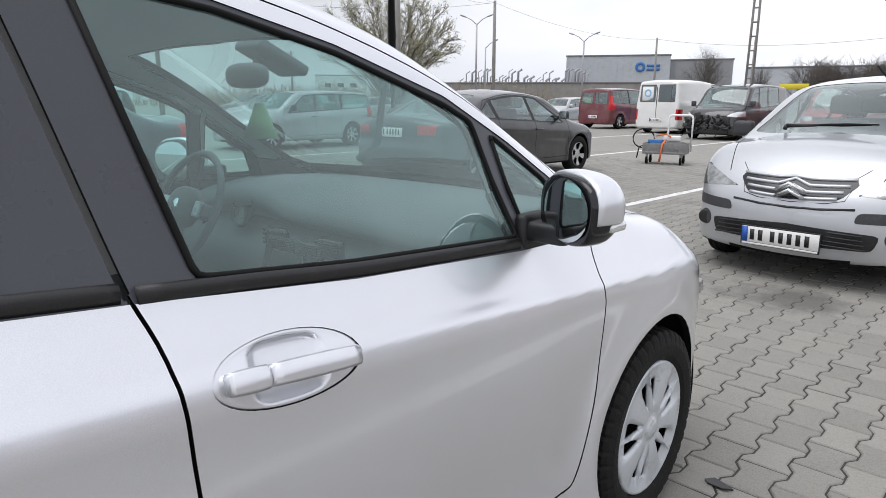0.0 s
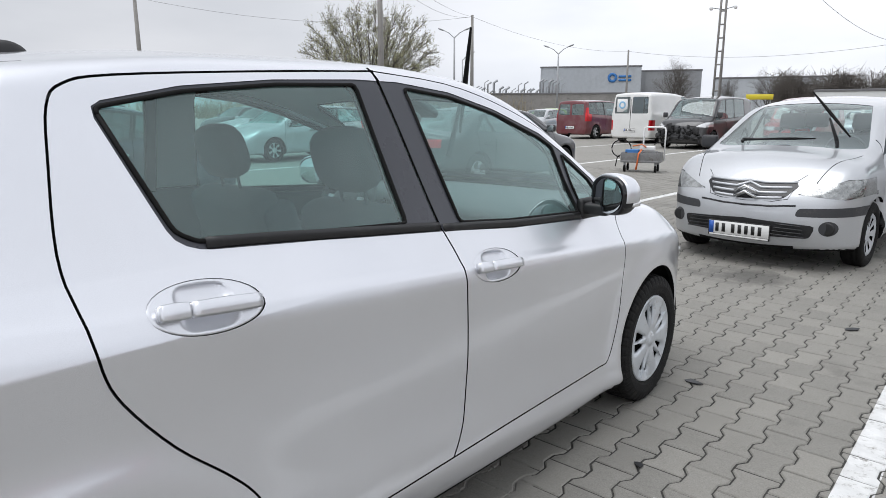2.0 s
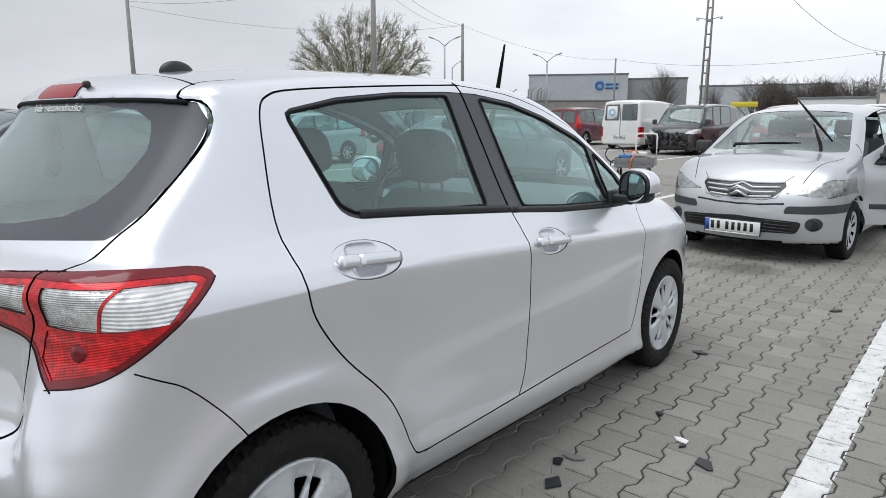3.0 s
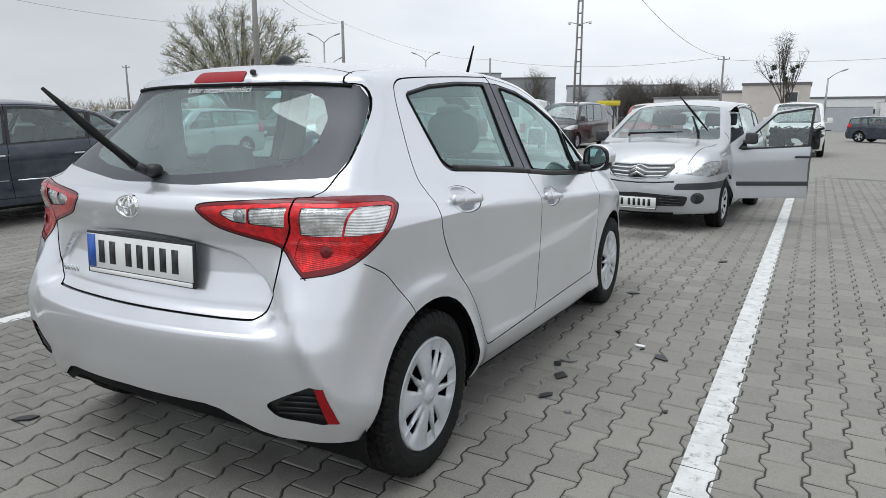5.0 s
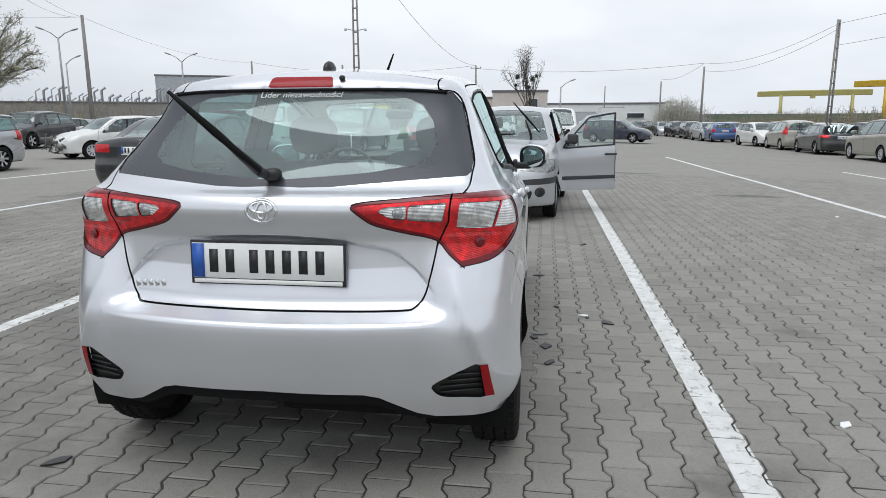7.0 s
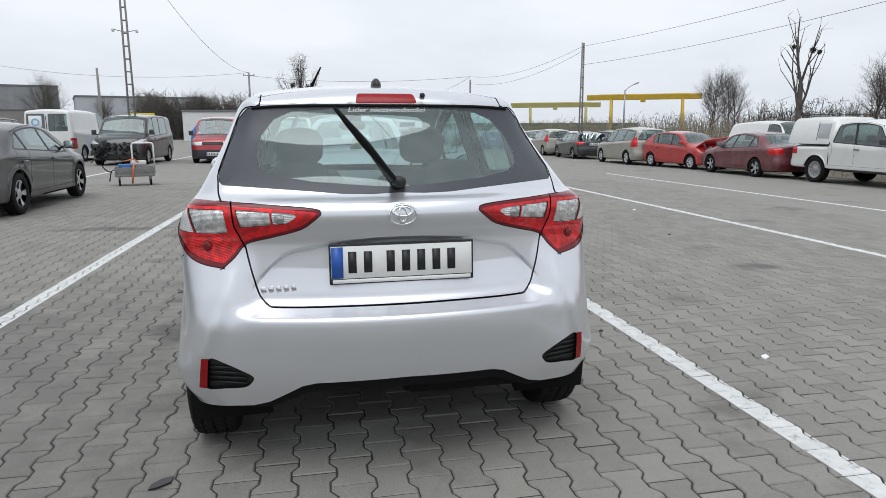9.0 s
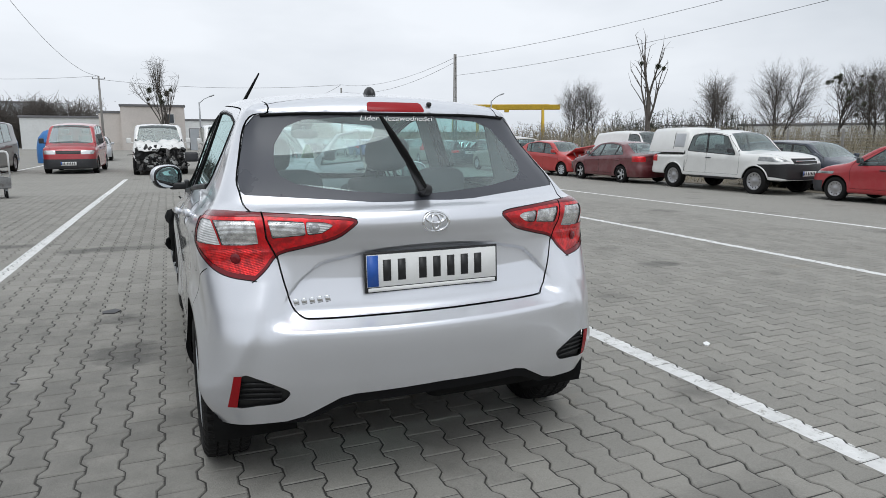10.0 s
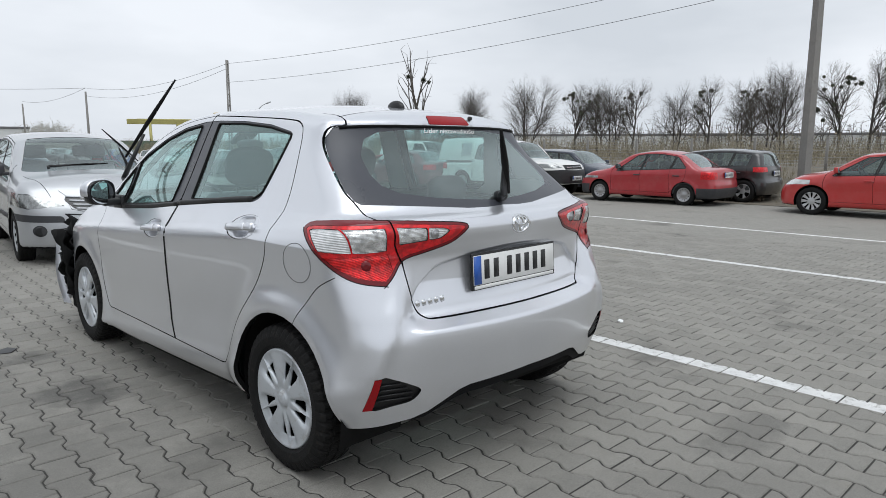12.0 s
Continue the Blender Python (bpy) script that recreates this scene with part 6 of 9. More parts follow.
def hatch_details(root):
    for s in (1, -1):
        wing_mirror(root, s)
    # maker's emblem as plain chrome ovals
    badge = ring_on_tail(root, "emblem", 0.0, 0.990, 0.056, 0.040, 0.20, M["chrome"], high=0.008, label="plain chrome oval emblem")
    ring_on_tail(root, "emblem_oval", 0.0, 0.990, 0.020, 0.036, 0.45, M["chrome"], badge, 0.007)
    ring_on_tail(root, "emblem_oval", 0.0, 1.002, 0.042, 0.020, 0.35, M["chrome"], badge, 0.007)
    # model name as plain chrome bars
    bars = [box_bm((0.019, 0.005, 0.024), (-0.505 + 0.027 * k, surface_y(hatch_form, -0.505 + 0.027 * k, 0.717 + 0.002 * k) - 0.002, 0.717 + 0.002 * k), 0.0015, 1, Euler((0, radians(-14), radians(-8))).to_matrix().to_4x4()) for k in range(5)]
    part("name_badge", join_bm(*bars), M["chrome"], root, "chrome name badge drawn as plain bars")
    y = surface_y(hatch_form, 0.0, 0.815)
    bars_plate(root, pose(0, y - 0.016, 0.812, -3, 0, 0), w=0.525, h=0.118)
    # tail lamp insides
    for s in (1, -1):
        x, z, r0 = 0.437, 0.981, 0.019
        part("lamp_bulb", lathe([(-0.002, r0), (-0.007, r0 * 0.92), (-0.004, r0 * 0.62), (-0.006, r0 * 0.5), (-0.010, 0.0)], 24, "y"), M["steel"], root, "round lamp bulb", at=pose(s * x, surface_y(hatch_form, x, z) + 0.008, z))
        for k in range(4):
            z = 0.385 + 0.021 * k
            x0 = 0.578 + 0.026 * max(0, k - 1)
            pts = [(s * x, surface_y(hatch_form, x, z) + 0.006, z + 0.02 * (x - x0)) for x in (x0, x0 + (0.716 - x0) / 2, 0.716)]
            part("grille_rib", tube_bm(pts, 0.004, 5), M["black_trim"], root)
    for s in (1, -1):
        part("lamp_socket", lathe([(0.002, 0.020), (-0.003, 0.013), (-0.004, 0.006), (-0.001, 0.0)], 8, "y"), M["lamp_red_dark"], root, at=pose(s * 0.700, surface_y(hatch_form, 0.700, 0.878), 0.878, 0, 0, s * 30))
    # lifted wipers
    wiper(root, (-0.005, -0.42, 1.085), (-0.03, -0.475, 1.115), (-0.150, -0.575, 1.265), (-0.23, -0.15, 0.265), 0.36, 0.60, "rear_wiper", "black rear wiper lifted off the glass")
    part("wiper_base", egg((0.06, 0.055, 0.045), (0.0, -0.430, 1.098)), M["black_trim"], root)
    wiper(root, (-0.50, 2.52, 1.02), (-0.50, 2.62, 1.08), (-0.305, 2.53, 1.52), (0.157, -0.149, 0.30), 0.66, 0.55, "front_wiper", "black windscreen wiper standing lifted")
    # roof fin and washer nozzle
    part("roof_fin", egg((0.048, 0.12, 0.078), (0.0, 0.250, 1.485), None, 2.0, (16, 12)), M["black_trim"], root, "dark aerial fin")
    part("washer_nozzle", egg((0.022, 0.02, 0.02), (0.155, -0.10, 1.432)), M["black_trim"], root)
    edge = []
    for k in range(25):
        x = -0.54 + 1.08 * k / 24
        z = 1.389 - 0.010 * (abs(x) / 0.54) ** 6
        edge.append((x, surface_y(hatch_form, x, z) - 0.001, z))
    part("window_seal", tube_bm(edge, 0.0065, 6), M["seal"], root, "black seal above the rear window")
    # fuel flap line on the left flank
    ring = bmesh.new()
    rows = []
    for k in range(48):
        a = 2 * math.pi * k / 48
        row = []
        for q in (0.086, 0.0885):
            yy, zz = -0.135 + q * 1.02 * math.cos(a), 0.872 + q * 0.86 * math.sin(a)
            row.append(ring.verts.new((-surface_x(hatch_form, yy, zz) - 0.0006, yy, zz)))
        rows.append(row)
    for i in range(48):
        p, q = rows[i], rows[(i + 1) % 48]
        ring.faces.new((p[0], q[0], q[1], p[1]))
    part("fuel_flap_gap", ring, M["seal"], root)
    # words on the rear window
    cu = bpy.data.curves.new("sticker", "FONT")
    cu.body = "Lider niezawodności"
    cu.size, cu.align_x, cu.extrude = 0.038, "CENTER", 0.0006
    cu.shear = 0.25
    tmp = bpy.data.objects.new("tmp", cu)
    scene.collection.objects.link(tmp)
    me = bpy.data.meshes.new_from_object(tmp.evaluated_get(bpy.context.evaluated_depsgraph_get()))
    bpy.data.objects.remove(tmp)
    me.materials.clear()
    me.materials.append(M["white"])
    for v in me.vertices:
        x, z = v.co.x, 1.362 + v.co.y * 0.78
        v.co = (x, surface_y(hatch_form, x, z) - 0.0018 - v.co.z, z)
    ob = new("window_sticker", me)
    ob.parent = root
    tagged(ob, "white slogan sticker across the top of the rear window")
    # cabin
    for s in (1, -1):
        lean = Euler((radians(16), 0, 0)).to_matrix().to_4x4()
        part("seat", join_bm(box_bm((0.50, 0.52, 0.17), (0, 0.20, 0.0), 0.07, 3), box_bm((0.47, 0.14, 0.60), (0, -0.11, 0.30), 0.06, 3, lean), box_bm((0.10, 0.15, 0.50), (0.21, -0.07, 0.30), 0.045, 3, lean),
                             box_bm((0.10, 0.15, 0.50), (-0.21, -0.07, 0.30), 0.045, 3, lean)), M["fabric"], root, "dark grey front seat", at=pose(s * 0.36, 1.28, 0.46))
        part("headrest", join_bm(egg((0.27, 0.115, 0.21), (0, -0.215, 0.735), lean, 3.2), tube_bm([(-0.06, -0.18, 0.58), (-0.06, -0.20, 0.70)], 0.006, 6), tube_bm([(0.06, -0.18, 0.58), (0.06, -0.20, 0.70)], 0.006, 6)), M["fabric"], root, at=pose(s * 0.36, 1.28, 0.46))
        part("rear_headrest", egg((0.26, 0.10, 0.16), (s * 0.36, 0.26, 1.07), None, 3.0), M["fabric"], root)
    part("rear_bench", join_bm(box_bm((1.22, 0.48, 0.18), (0, 0.50, 0.48), 0.07, 3), box_bm((1.22, 0.15, 0.56), (0, 0.27, 0.75), 0.06, 3, Euler((radians(18), 0, 0)).to_matrix().to_4x4())), M["fabric"], root, "dark grey rear bench")
    part("parcel_shelf", box_bm((1.05, 0.46, 0.02), (0, 0.02, 0.985), 0.008), M["interior"], root)
    def dash_skin(prof, x0, x1, n, hump):
        bm = bmesh.new()
        rings = []
        for k in range(n + 1):
            x = x0 + (x1 - x0) * k / n
            lift = hump * math.exp(-((x + 0.36) / 0.17) ** 4)
            bow = 0.05 * (x / 0.68) ** 2
            rings.append([bm.verts.new((x, yy - bow, zz + lift * w)) for yy, zz, w in prof])
        for p, q in zip(rings, rings[1:]):
            for i in range(len(prof) - 1):
                bm.faces.new((p[i], p[i + 1], q[i + 1], q[i]))
        bmesh.ops.recalc_face_normals(bm, faces=bm.faces)
        return bm
    board = part("dashboard", dash_skin([(1.93, 0.56, 0), (1.86, 0.66, 0), (1.84, 0.74, 0), (1.87, 0.80, 0), (1.935, 0.845, 0), (1.95, 0.868, 0.3)], -0.67, 0.67, 28, 0.02), M["interior"], root, "grey dashboard")
    part("dash_pad", dash_skin([(1.95, 0.868, 0.3), (1.915, 0.882, 0.6), (1.912, 0.905, 1), (1.945, 0.930, 1), (2.02, 0.950, 1), (2.16, 0.968, 0.6), (2.30, 0.972, 0), (2.44, 0.968, 0)], -0.67, 0.67, 28, 0.045), M["dash_pad"], board, "paler soft pad along the dashboard top")
    part("instrument_dial", lathe([(-0.004, 0.0), (-0.004, 0.05), (-0.012, 0.055), (0.0, 0.06)], 28, "y"), M["gloss_black"], board, at=pose(-0.36, 1.90, 0.90, -20, 0, 0))
    part("glovebox_lid", box_bm((0.42, 0.02, 0.15), (0.37, 1.838, 0.70), 0.008, 2, Euler((radians(-8), 0, 0)).to_matrix().to_4x4()), M["interior"], board)
    for x, w in ((-0.13, 0.10), (0.13, 0.10)):
        part("air_vent", join_bm(box_bm((w, 0.03, 0.055), (x, 1.872, 0.845), 0.012, 2), *[box_bm((w * 0.9, 0.012, 0.006), (x, 1.853, 0.826 + 0.013 * q), 0.001, 1) for q in range(4)]), M["gloss_black"], board)
    part("centre_panel", box_bm((0.26, 0.03, 0.17), (0, 1.828, 0.775), 0.012, 2, Euler((radians(-14), 0, 0)).to_matrix().to_4x4()), M["gloss_black"], board, "audio unit with a screen")
    part("screen", box_bm((0.15, 0.004, 0.085), (0, 1.808, 0.785), 0.002, 1, Euler((radians(-14), 0, 0)).to_matrix().to_4x4()), M["plastic"], board)
    for x in (-0.62, 0.62):
        part("air_vent", lathe([(-0.02, 0.0), (-0.02, 0.03), (-0.03, 0.045), (0.0, 0.05)], 24, "y"), M["gloss_black"], board, at=pose(x, 1.90, 0.86))
    wheel_turn = pose(-0.36, 1.70, 0.93, -26)
    sw = part("steering_wheel", join_bm(lathe([(-0.013, 0.178), (0.0, 0.190), (0.013, 0.178), (0.0, 0.165)], 36, "y", True), box_bm((0.33, 0.02, 0.045), (0, 0.0, 0.0), 0.01), box_bm((0.06, 0.02, 0.16), (0, 0.0, -0.09), 0.01),
                                        egg((0.17, 0.06, 0.13), (0, -0.005, 0))), M["interior"], root, "three-spoke steering wheel", at=wheel_turn)
    part("wheel_badge", lathe([(-0.036, 0.0), (-0.036, 0.018), (-0.032, 0.022)], 20, "y"), M["chrome"], sw)
    for s in (1, -1):
        part("wheel_switch", box_bm((0.04, 0.012, 0.05), (s * 0.10, -0.014, 0.0), 0.005), M["steel"], sw)
    part("inner_mirror", join_bm(egg((0.18, 0.045, 0.065), (0, 1.72, 1.315), None, 3.0), tube_bm([(0, 1.74, 1.33), (0, 1.78, 1.38)], 0.012, 6), box_bm((0.13, 0.16, 0.03), (0, 1.80, 1.362), 0.012, 2, Euler((radians(-26), 0, 0)).to_matrix().to_4x4())), M["interior"], root)
    fresh = bmesh.new()
    bmesh.ops.create_cone(fresh, cap_ends=True, segments=10, radius1=0.045, radius2=0.012, depth=0.09)
    part("air_freshener", fresh, M["freshener"], root, "pale green hanging air freshener", at=pose(0.02, 1.74, 1.20))
    for s in (1, -1):
        part("door_card", join_bm(box_bm((0.03, 0.86, 0.40), (s * 0.755, 1.60, 0.62), 0.012), box_bm((0.07, 0.55, 0.05), (s * 0.73, 1.52, 0.78), 0.02)), M["interior"], root)
    # torn front corner on the left: bumper skin hanging away from the wheel
    tear = bmesh.new()
    rows = []
    for k in range(8):
        t = k / 7
        z = 0.17 + 0.46 * t
        bow = 0.03 * math.sin(math.pi * t)
        rows.append([tear.verts.new((-0.805 - bow, 2.985 + 0.05 * t, z)), tear.verts.new((-0.835 - bow, 3.06 + 0.04 * t, z)), tear.verts.new((-0.77 - bow, 3.17 + 0.03 * t, z)), tear.verts.new((-0.66 - bow, 3.27, z))])
    for p, q in zip(rows, rows[1:]):
        for i in range(3):
            tear.faces.new((p[i], p[i + 1], q[i + 1], q[i]))
    bmesh.ops.solidify(tear, geom=tear.faces[:], thickness=0.006)
    bmesh.ops.recalc_face_normals(tear, faces=tear.faces)
    part("torn_bumper_skin", tear, M["silver"], root, "silver bumper skin torn loose at the front corner")
    for k, (x, y, z, a) in enumerate(((-0.80, 2.96, 0.50, 10), (-0.77, 2.99, 0.34, -18), (-0.72, 3.02, 0.58, 30))):
        part("torn_liner", crumpled(7 + k, 0.24, 0.42), M["seal"], root, at=pose(x, y, z, 80, a, 70))
    part("torn_liner", crumpled(12, 0.08, 0.20), M["seal"], root, at=pose(0.735, 2.935, 0.56, 80, 10, 95))
    part("hanging_lamp", egg((0.03, 0.07, 0.06), (0.750, 2.965, 0.63)), M["lamp_clear"], root, "loose clear headlamp corner")
    part("rear_axle", join_bm(tube_bm([(-0.66, 0, 0.27), (0.66, 0, 0.27)], 0.04, 10), box_bm((0.5, 0.3, 0.12), (0.25, -0.33, 0.33), 0.04)), M["under"], root)


M["freshener"] = surface("pale_green_card", (0.32, 0.55, 0.30), 0.7, vary=0.1)
hatch_details(hatchback)

# ---- the silver supermini that faces the hatchback, door open ----
def make_supermini():
    hw = 0.834
    head = [headlamps(hw, 0.64, 0.80, 0.40, "lamp_clear"), (rounded([(-0.02, 0.30), (0.52, 0.31), (0.56, 0.42), (-0.02, 0.45)], [0, 0.03, 0.04, 0], 2), "black_trim"),
            (rounded([(0.40, 0.49), (0.85, 0.50), (0.85, 0.58), (0.42, 0.56)], 0.03, 3), "plastic"), (circle(0.64, 0.40, 0.062, 20), "plastic"),
            (rounded([(-0.02, 0.752), (0.36, 0.765), (0.39, 0.735), (0.30, 0.632), (-0.02, 0.612)], [0, 0.02, 0.02, 0.03, 0], 2), "gloss_black")]
    root, form = make_vehicle("supermini_car", "silver supermini with dark bumper strips and its front door open", "car", ground_pose(0.60, 8.93, 174.8), M["silver_old"],
                              3.85, hw, 1.52, 2.446, 0.80, 0.95, r=0.290, cowl=(2.42, 1.04), screen=(1.52, 1.44), roof_end=(-0.25, 1.44), hood=(0.975, 0.82), pillars=(0.30, 1.22),
                              dlo=(-0.16, -0.10, 1.58, 2.06), n=(22, 90, 40), head=head, tail=[tail_block(0.60, 0.9, 0.75, 1.15)], rake=0.05, glass_mat=M["glass_front"], plastic=1,
                              plates=(False, True), lean=0.34, wheel="cover")
    # grille bars, emblem and plate
    for k in range(4):
        z, w = 0.628 + 0.0425 * k, 0.285 + 0.028 * k
        lift = 0.040 if k < 3 else 0.012
        pts = [(w * (j - 10) / 10, z + lift * max(0, 1 - abs(j - 10) / 3.0) + 0.012 * (abs(j - 10) / 10) ** 2) for j in range(21)]
        front_line(root, form, pts, 0.0135, M["silver_old"], "grille_bar", 0.004, (1,))
    front_line(root, form, [(-0.40, 0.580), (-0.2, 0.565), (0, 0.560), (0.2, 0.565), (0.40, 0.580)], 0.009, M["gloss_black"], "bumper_slit", 0.0, (1,))
    front_line(root, form, rounded([(0.40, 0.67), (hw - 0.10, 0.64), (hw - 0.03, 0.68), (hw - 0.05, 0.80), (hw - 0.12, 0.80), (0.40, 0.67)], 0.02, 2), 0.0035, M["seal"])
    front_line(root, form, [(0.42, 0.83), (0.36, 0.775), (0.355, 0.70), (0.33, 0.63), (0.22, 0.605), (0, 0.598)], 0.003, M["seal"], "bonnet_gap")
    part("emblem", join_bm(*[tube_bm([(-0.092, 3.236, 0.628 + d), (0, 3.262, 0.682 + d), (0.092, 3.236, 0.628 + d)], 0.014, 6) for d in (0, 0.046)]), M["chrome"], root, "plain chrome chevron emblem")
    bars_plate(root, pose(0.02, 3.262, 0.335, 4, 0, 180))
    for k in range(4):
        part("intake_slat", box_bm((1.0 - 0.02 * k, 0.01, 0.012), (0, 3.222, 0.325 + 0.03 * k), 0.003, 1), M["gloss_black"], root)
    for x in (-0.64, 0.64):
        part("fog_lamp_blank", lathe([(0.0, 0.05), (0.012, 0.055), (0.016, 0.04), (0.010, 0.0)], 20, "y"), M["black_trim"], root, at=pose(x, 3.095, 0.40))
    wiper(root, (-0.45, 2.38, 1.04), (-0.45, 2.42, 1.10), (-0.34, 2.42, 1.38), (0.28, -0.08, 0.30), 0.55, 0.62, "front_wiper", "black wiper standing lifted")
    wiper(root, (0.40, 2.36, 1.06), (0.40, 2.34, 1.085), (0.05, 2.33, 1.10), (-1, 0.0, 0.03), 0.50, 0.4, "front_wiper", "black wiper lying on the screen")
    # front left door swung open about its hinge
    hinge = Vector((-0.79, 2.16, 0))
    swing = Matrix.Translation(hinge) @ Euler((0, 0, radians(-57))).to_matrix().to_4x4() @ Matrix.Translation(-hinge)
    for ob in list(root.children):
        vs = [v.co for v in ob.data.vertices]
        lo = [min(v[i] for v in vs) for i in range(3)]
        hi = [max(v[i] for v in vs) for i in range(3)]
        base = ob.name.split(".")[0]
        if hi[0] < -0.4 and lo[1] > 1.0 and hi[1] < 2.35 and base in ("door", "side_window", "window_frame", "body_panel", "mirror", "door_handle"):
            ob.matrix_basis = swing @ ob.matrix_basis
    part("door_lining", box_bm((0.05, 0.94, 0.60), (-0.755, 1.66, 0.64), 0.02), M["interior"], root, "dark inner lining of the open door", at=swing)
    for s in (1, -1):
        strip_pts = [(s * (surface_x(form, y, 0.50) + 0.004), y, 0.50) for y in (1.25, 1.5, 1.8, 2.07)]
        ob = part("rubbing_strip", join_bm(*[box_bm((0.012, 0.86, 0.05), (s * (surface_x(form, 1.66, 0.50) + 0.006), 1.66, 0.50), 0.005)]), M["plastic"], root, "dark door rubbing strip")
        if s < 0:
            ob.matrix_basis = swing
    part("windscreen_card", box_bm((0.22, 0.14, 0.004), (0.30, 2.26, 1.015), 0.001, 1), M["white"], root)
    return root


make_supermini()


# ---- row along the fence ----
def tails(hw, z0, z1, w=0.16):
    return [tail_block(hw - w - 0.04, hw + 0.1, z0, z1)]


def fence_row():
    g = "cars along the fence"
    # red hatch, alloy wheels
    make_vehicle("hatch_car", "bright red hatchback with bright alloy wheels, parked by the fence", "car", ground_pose(14.95, -0.05, 0), M["paint_orange_red"], 4.06, 0.86, 1.45, 2.58, 0.83, 0.93, r=0.315,
                 wheel="star", pillars=(0.45, 1.38), head=[headlamps(0.86, 0.66, 0.78, 0.42)], grille=[grille_bar(0.36, 0.60, 0.68), grille_bar(0.45, 0.26, 0.38)], tail=tails(0.86, 0.76, 0.95), group=g)
    # red saloon
    make_vehicle("saloon_car", "faded red saloon with grey bumpers, parked by the fence", "car", ground_pose(15.1, 5.62, 0), M["paint_red"], 4.24, 0.84, 1.43, 2.52, 0.86, 0.90, r=0.285, style="sedan",
                 wheel="steel", pillars=(0.40, 1.25), deck=(-0.42, 0.98), roof_end=(0.28, 1.36), dlo=(-0.02, 0.24, 1.42, 1.98), bumper=0.47, head=[headlamps(0.84, 0.62, 0.70, 0.58, "lamp_clear")],
                 grille=[grille_bar(0.30, 0.60, 0.68)], tail=tails(0.84, 0.70, 0.88, 0.24), plastic=1, group=g)
    make_vehicle("hatch_car", "black hatchback with red tail lamps, parked behind the saloon", "car", ground_pose(17.2, 4.95, 2), M["paint_black"], 4.03, 0.87, 1.47, 2.57, 0.82, 0.94, r=0.31,
                 wheel="alloy", pillars=(0.42, 1.35), tail=[tail_block(0.55, 0.95, 0.84, 0.97)], group=g)
    make_vehicle("estate_car", "dark blue estate car parked behind the pickup", "car", ground_pose(17.4, 12.6, 180), M["paint_navy"], 4.5, 0.87, 1.47, 2.65, 0.90, 0.93, r=0.31, style="wagon", wheel="alloy", pillars=(0.42, 1.35), group=g)
    make_vehicle("saloon_car", "dark red saloon parked by the fence", "car", ground_pose(14.7, 15.7, -2), M["paint_maroon"], 4.44, 0.87, 1.44, 2.51, 0.90, 0.91, r=0.30, style="sedan", wheel="alloy",
                 pillars=(0.40, 1.28), deck=(-0.50, 1.02), roof_end=(0.22, 1.37), dlo=(-0.06, 0.2, 1.45, 2.0), tail=tails(0.87, 0.74, 0.92, 0.28), group=g)
    crash, _f = make_vehicle("hatch_car", "bright red compact car with its front crushed", "car", ground_pose(14.8, 22.55, 186), M["paint_orange_red"], 3.95, 0.85, 1.47, 2.50, 0.70, 0.94, r=0.29, wheel="cover",
                             pillars=(0.42, 1.3), roof_end=(-0.15, 1.38), group=g)
    part("crushed_front", scrap_bm(11, (1.5, 0.5, 0.5), 46, (0, 3.1, 0.55)), M["bare"], crash, "crushed engine bay")
    part("crumpled_bonnet", box_bm((1.2, 0.75, 0.05), (0.1, 2.75, 1.02), 0.02, 2, Euler((radians(28), radians(6), radians(8))).to_matrix().to_4x4()), M["paint_orange_red"], crash)
    make_vehicle("people_carrier", "silver-beige people carrier parked by the fence", "car", ground_pose(14.5, 23.9, -2), M["paint_beige"], 4.47, 0.90, 1.63, 2.70, 0.92, 1.0, r=0.31, style="wagon", wheel="cover",
                 pillars=(0.42, 1.4), roof_end=(-0.62, 1.55), dlo=(-0.55, -0.5, 1.75, 2.4), tail=[tail_block(0.70, 1.0, 0.80, 1.20)], group=g)
    make_vehicle("van", "plain white van standing behind the row of cars", "van", ground_pose(17.6, 20.5, 180), M["paint_white"], 4.6, 0.92, 1.85, 2.8, 0.9, 1.12, r=0.31, style="van", wheel="steel", pillars=(1.5,), dlo=(1.45, 1.5, 2.0, 2.45), group=g, plates=(False, False))
    make_vehicle("saloon_car", "dark grey saloon parked by the fence", "car", ground_pose(14.7, 30.3, -4), M["paint_graphite"], 4.5, 0.88, 1.45, 2.68, 0.9, 0.92, r=0.31, style="sedan", wheel="alloy", pillars=(0.42, 1.35), tail=tails(0.88, 0.78, 0.92, 0.3), group=g)
    make_vehicle("people_carrier", "silver compact people carrier parked by the fence", "car", ground_pose(14.9, 35.3, -4), M["paint_beige"], 4.3, 0.89, 1.60, 2.70, 0.88, 1.0, r=0.31, style="wagon", wheel="cover", pillars=(0.42, 1.4), roof_end=(-0.5, 1.53), dlo=(-0.42, -0.38, 1.72, 2.4), tail=[tail_block(0.68, 1.0, 0.85, 1.25)], group=g)
    white, _f = make_vehicle("hatch_car", "white hatchback with a damaged front corner", "car", ground_pose(14.9, 43.0, 186), M["paint_white"], 4.06, 0.87, 1.47, 2.57, 0.80, 0.94, r=0.31, wheel="alloy", pillars=(0.42, 1.35), group=g, plates=(False, True))
    part("crushed_front", scrap_bm(12, (1.4, 0.3, 0.4), 28, (0, 3.3, 0.5)), M["bare"], white, "damaged front end")
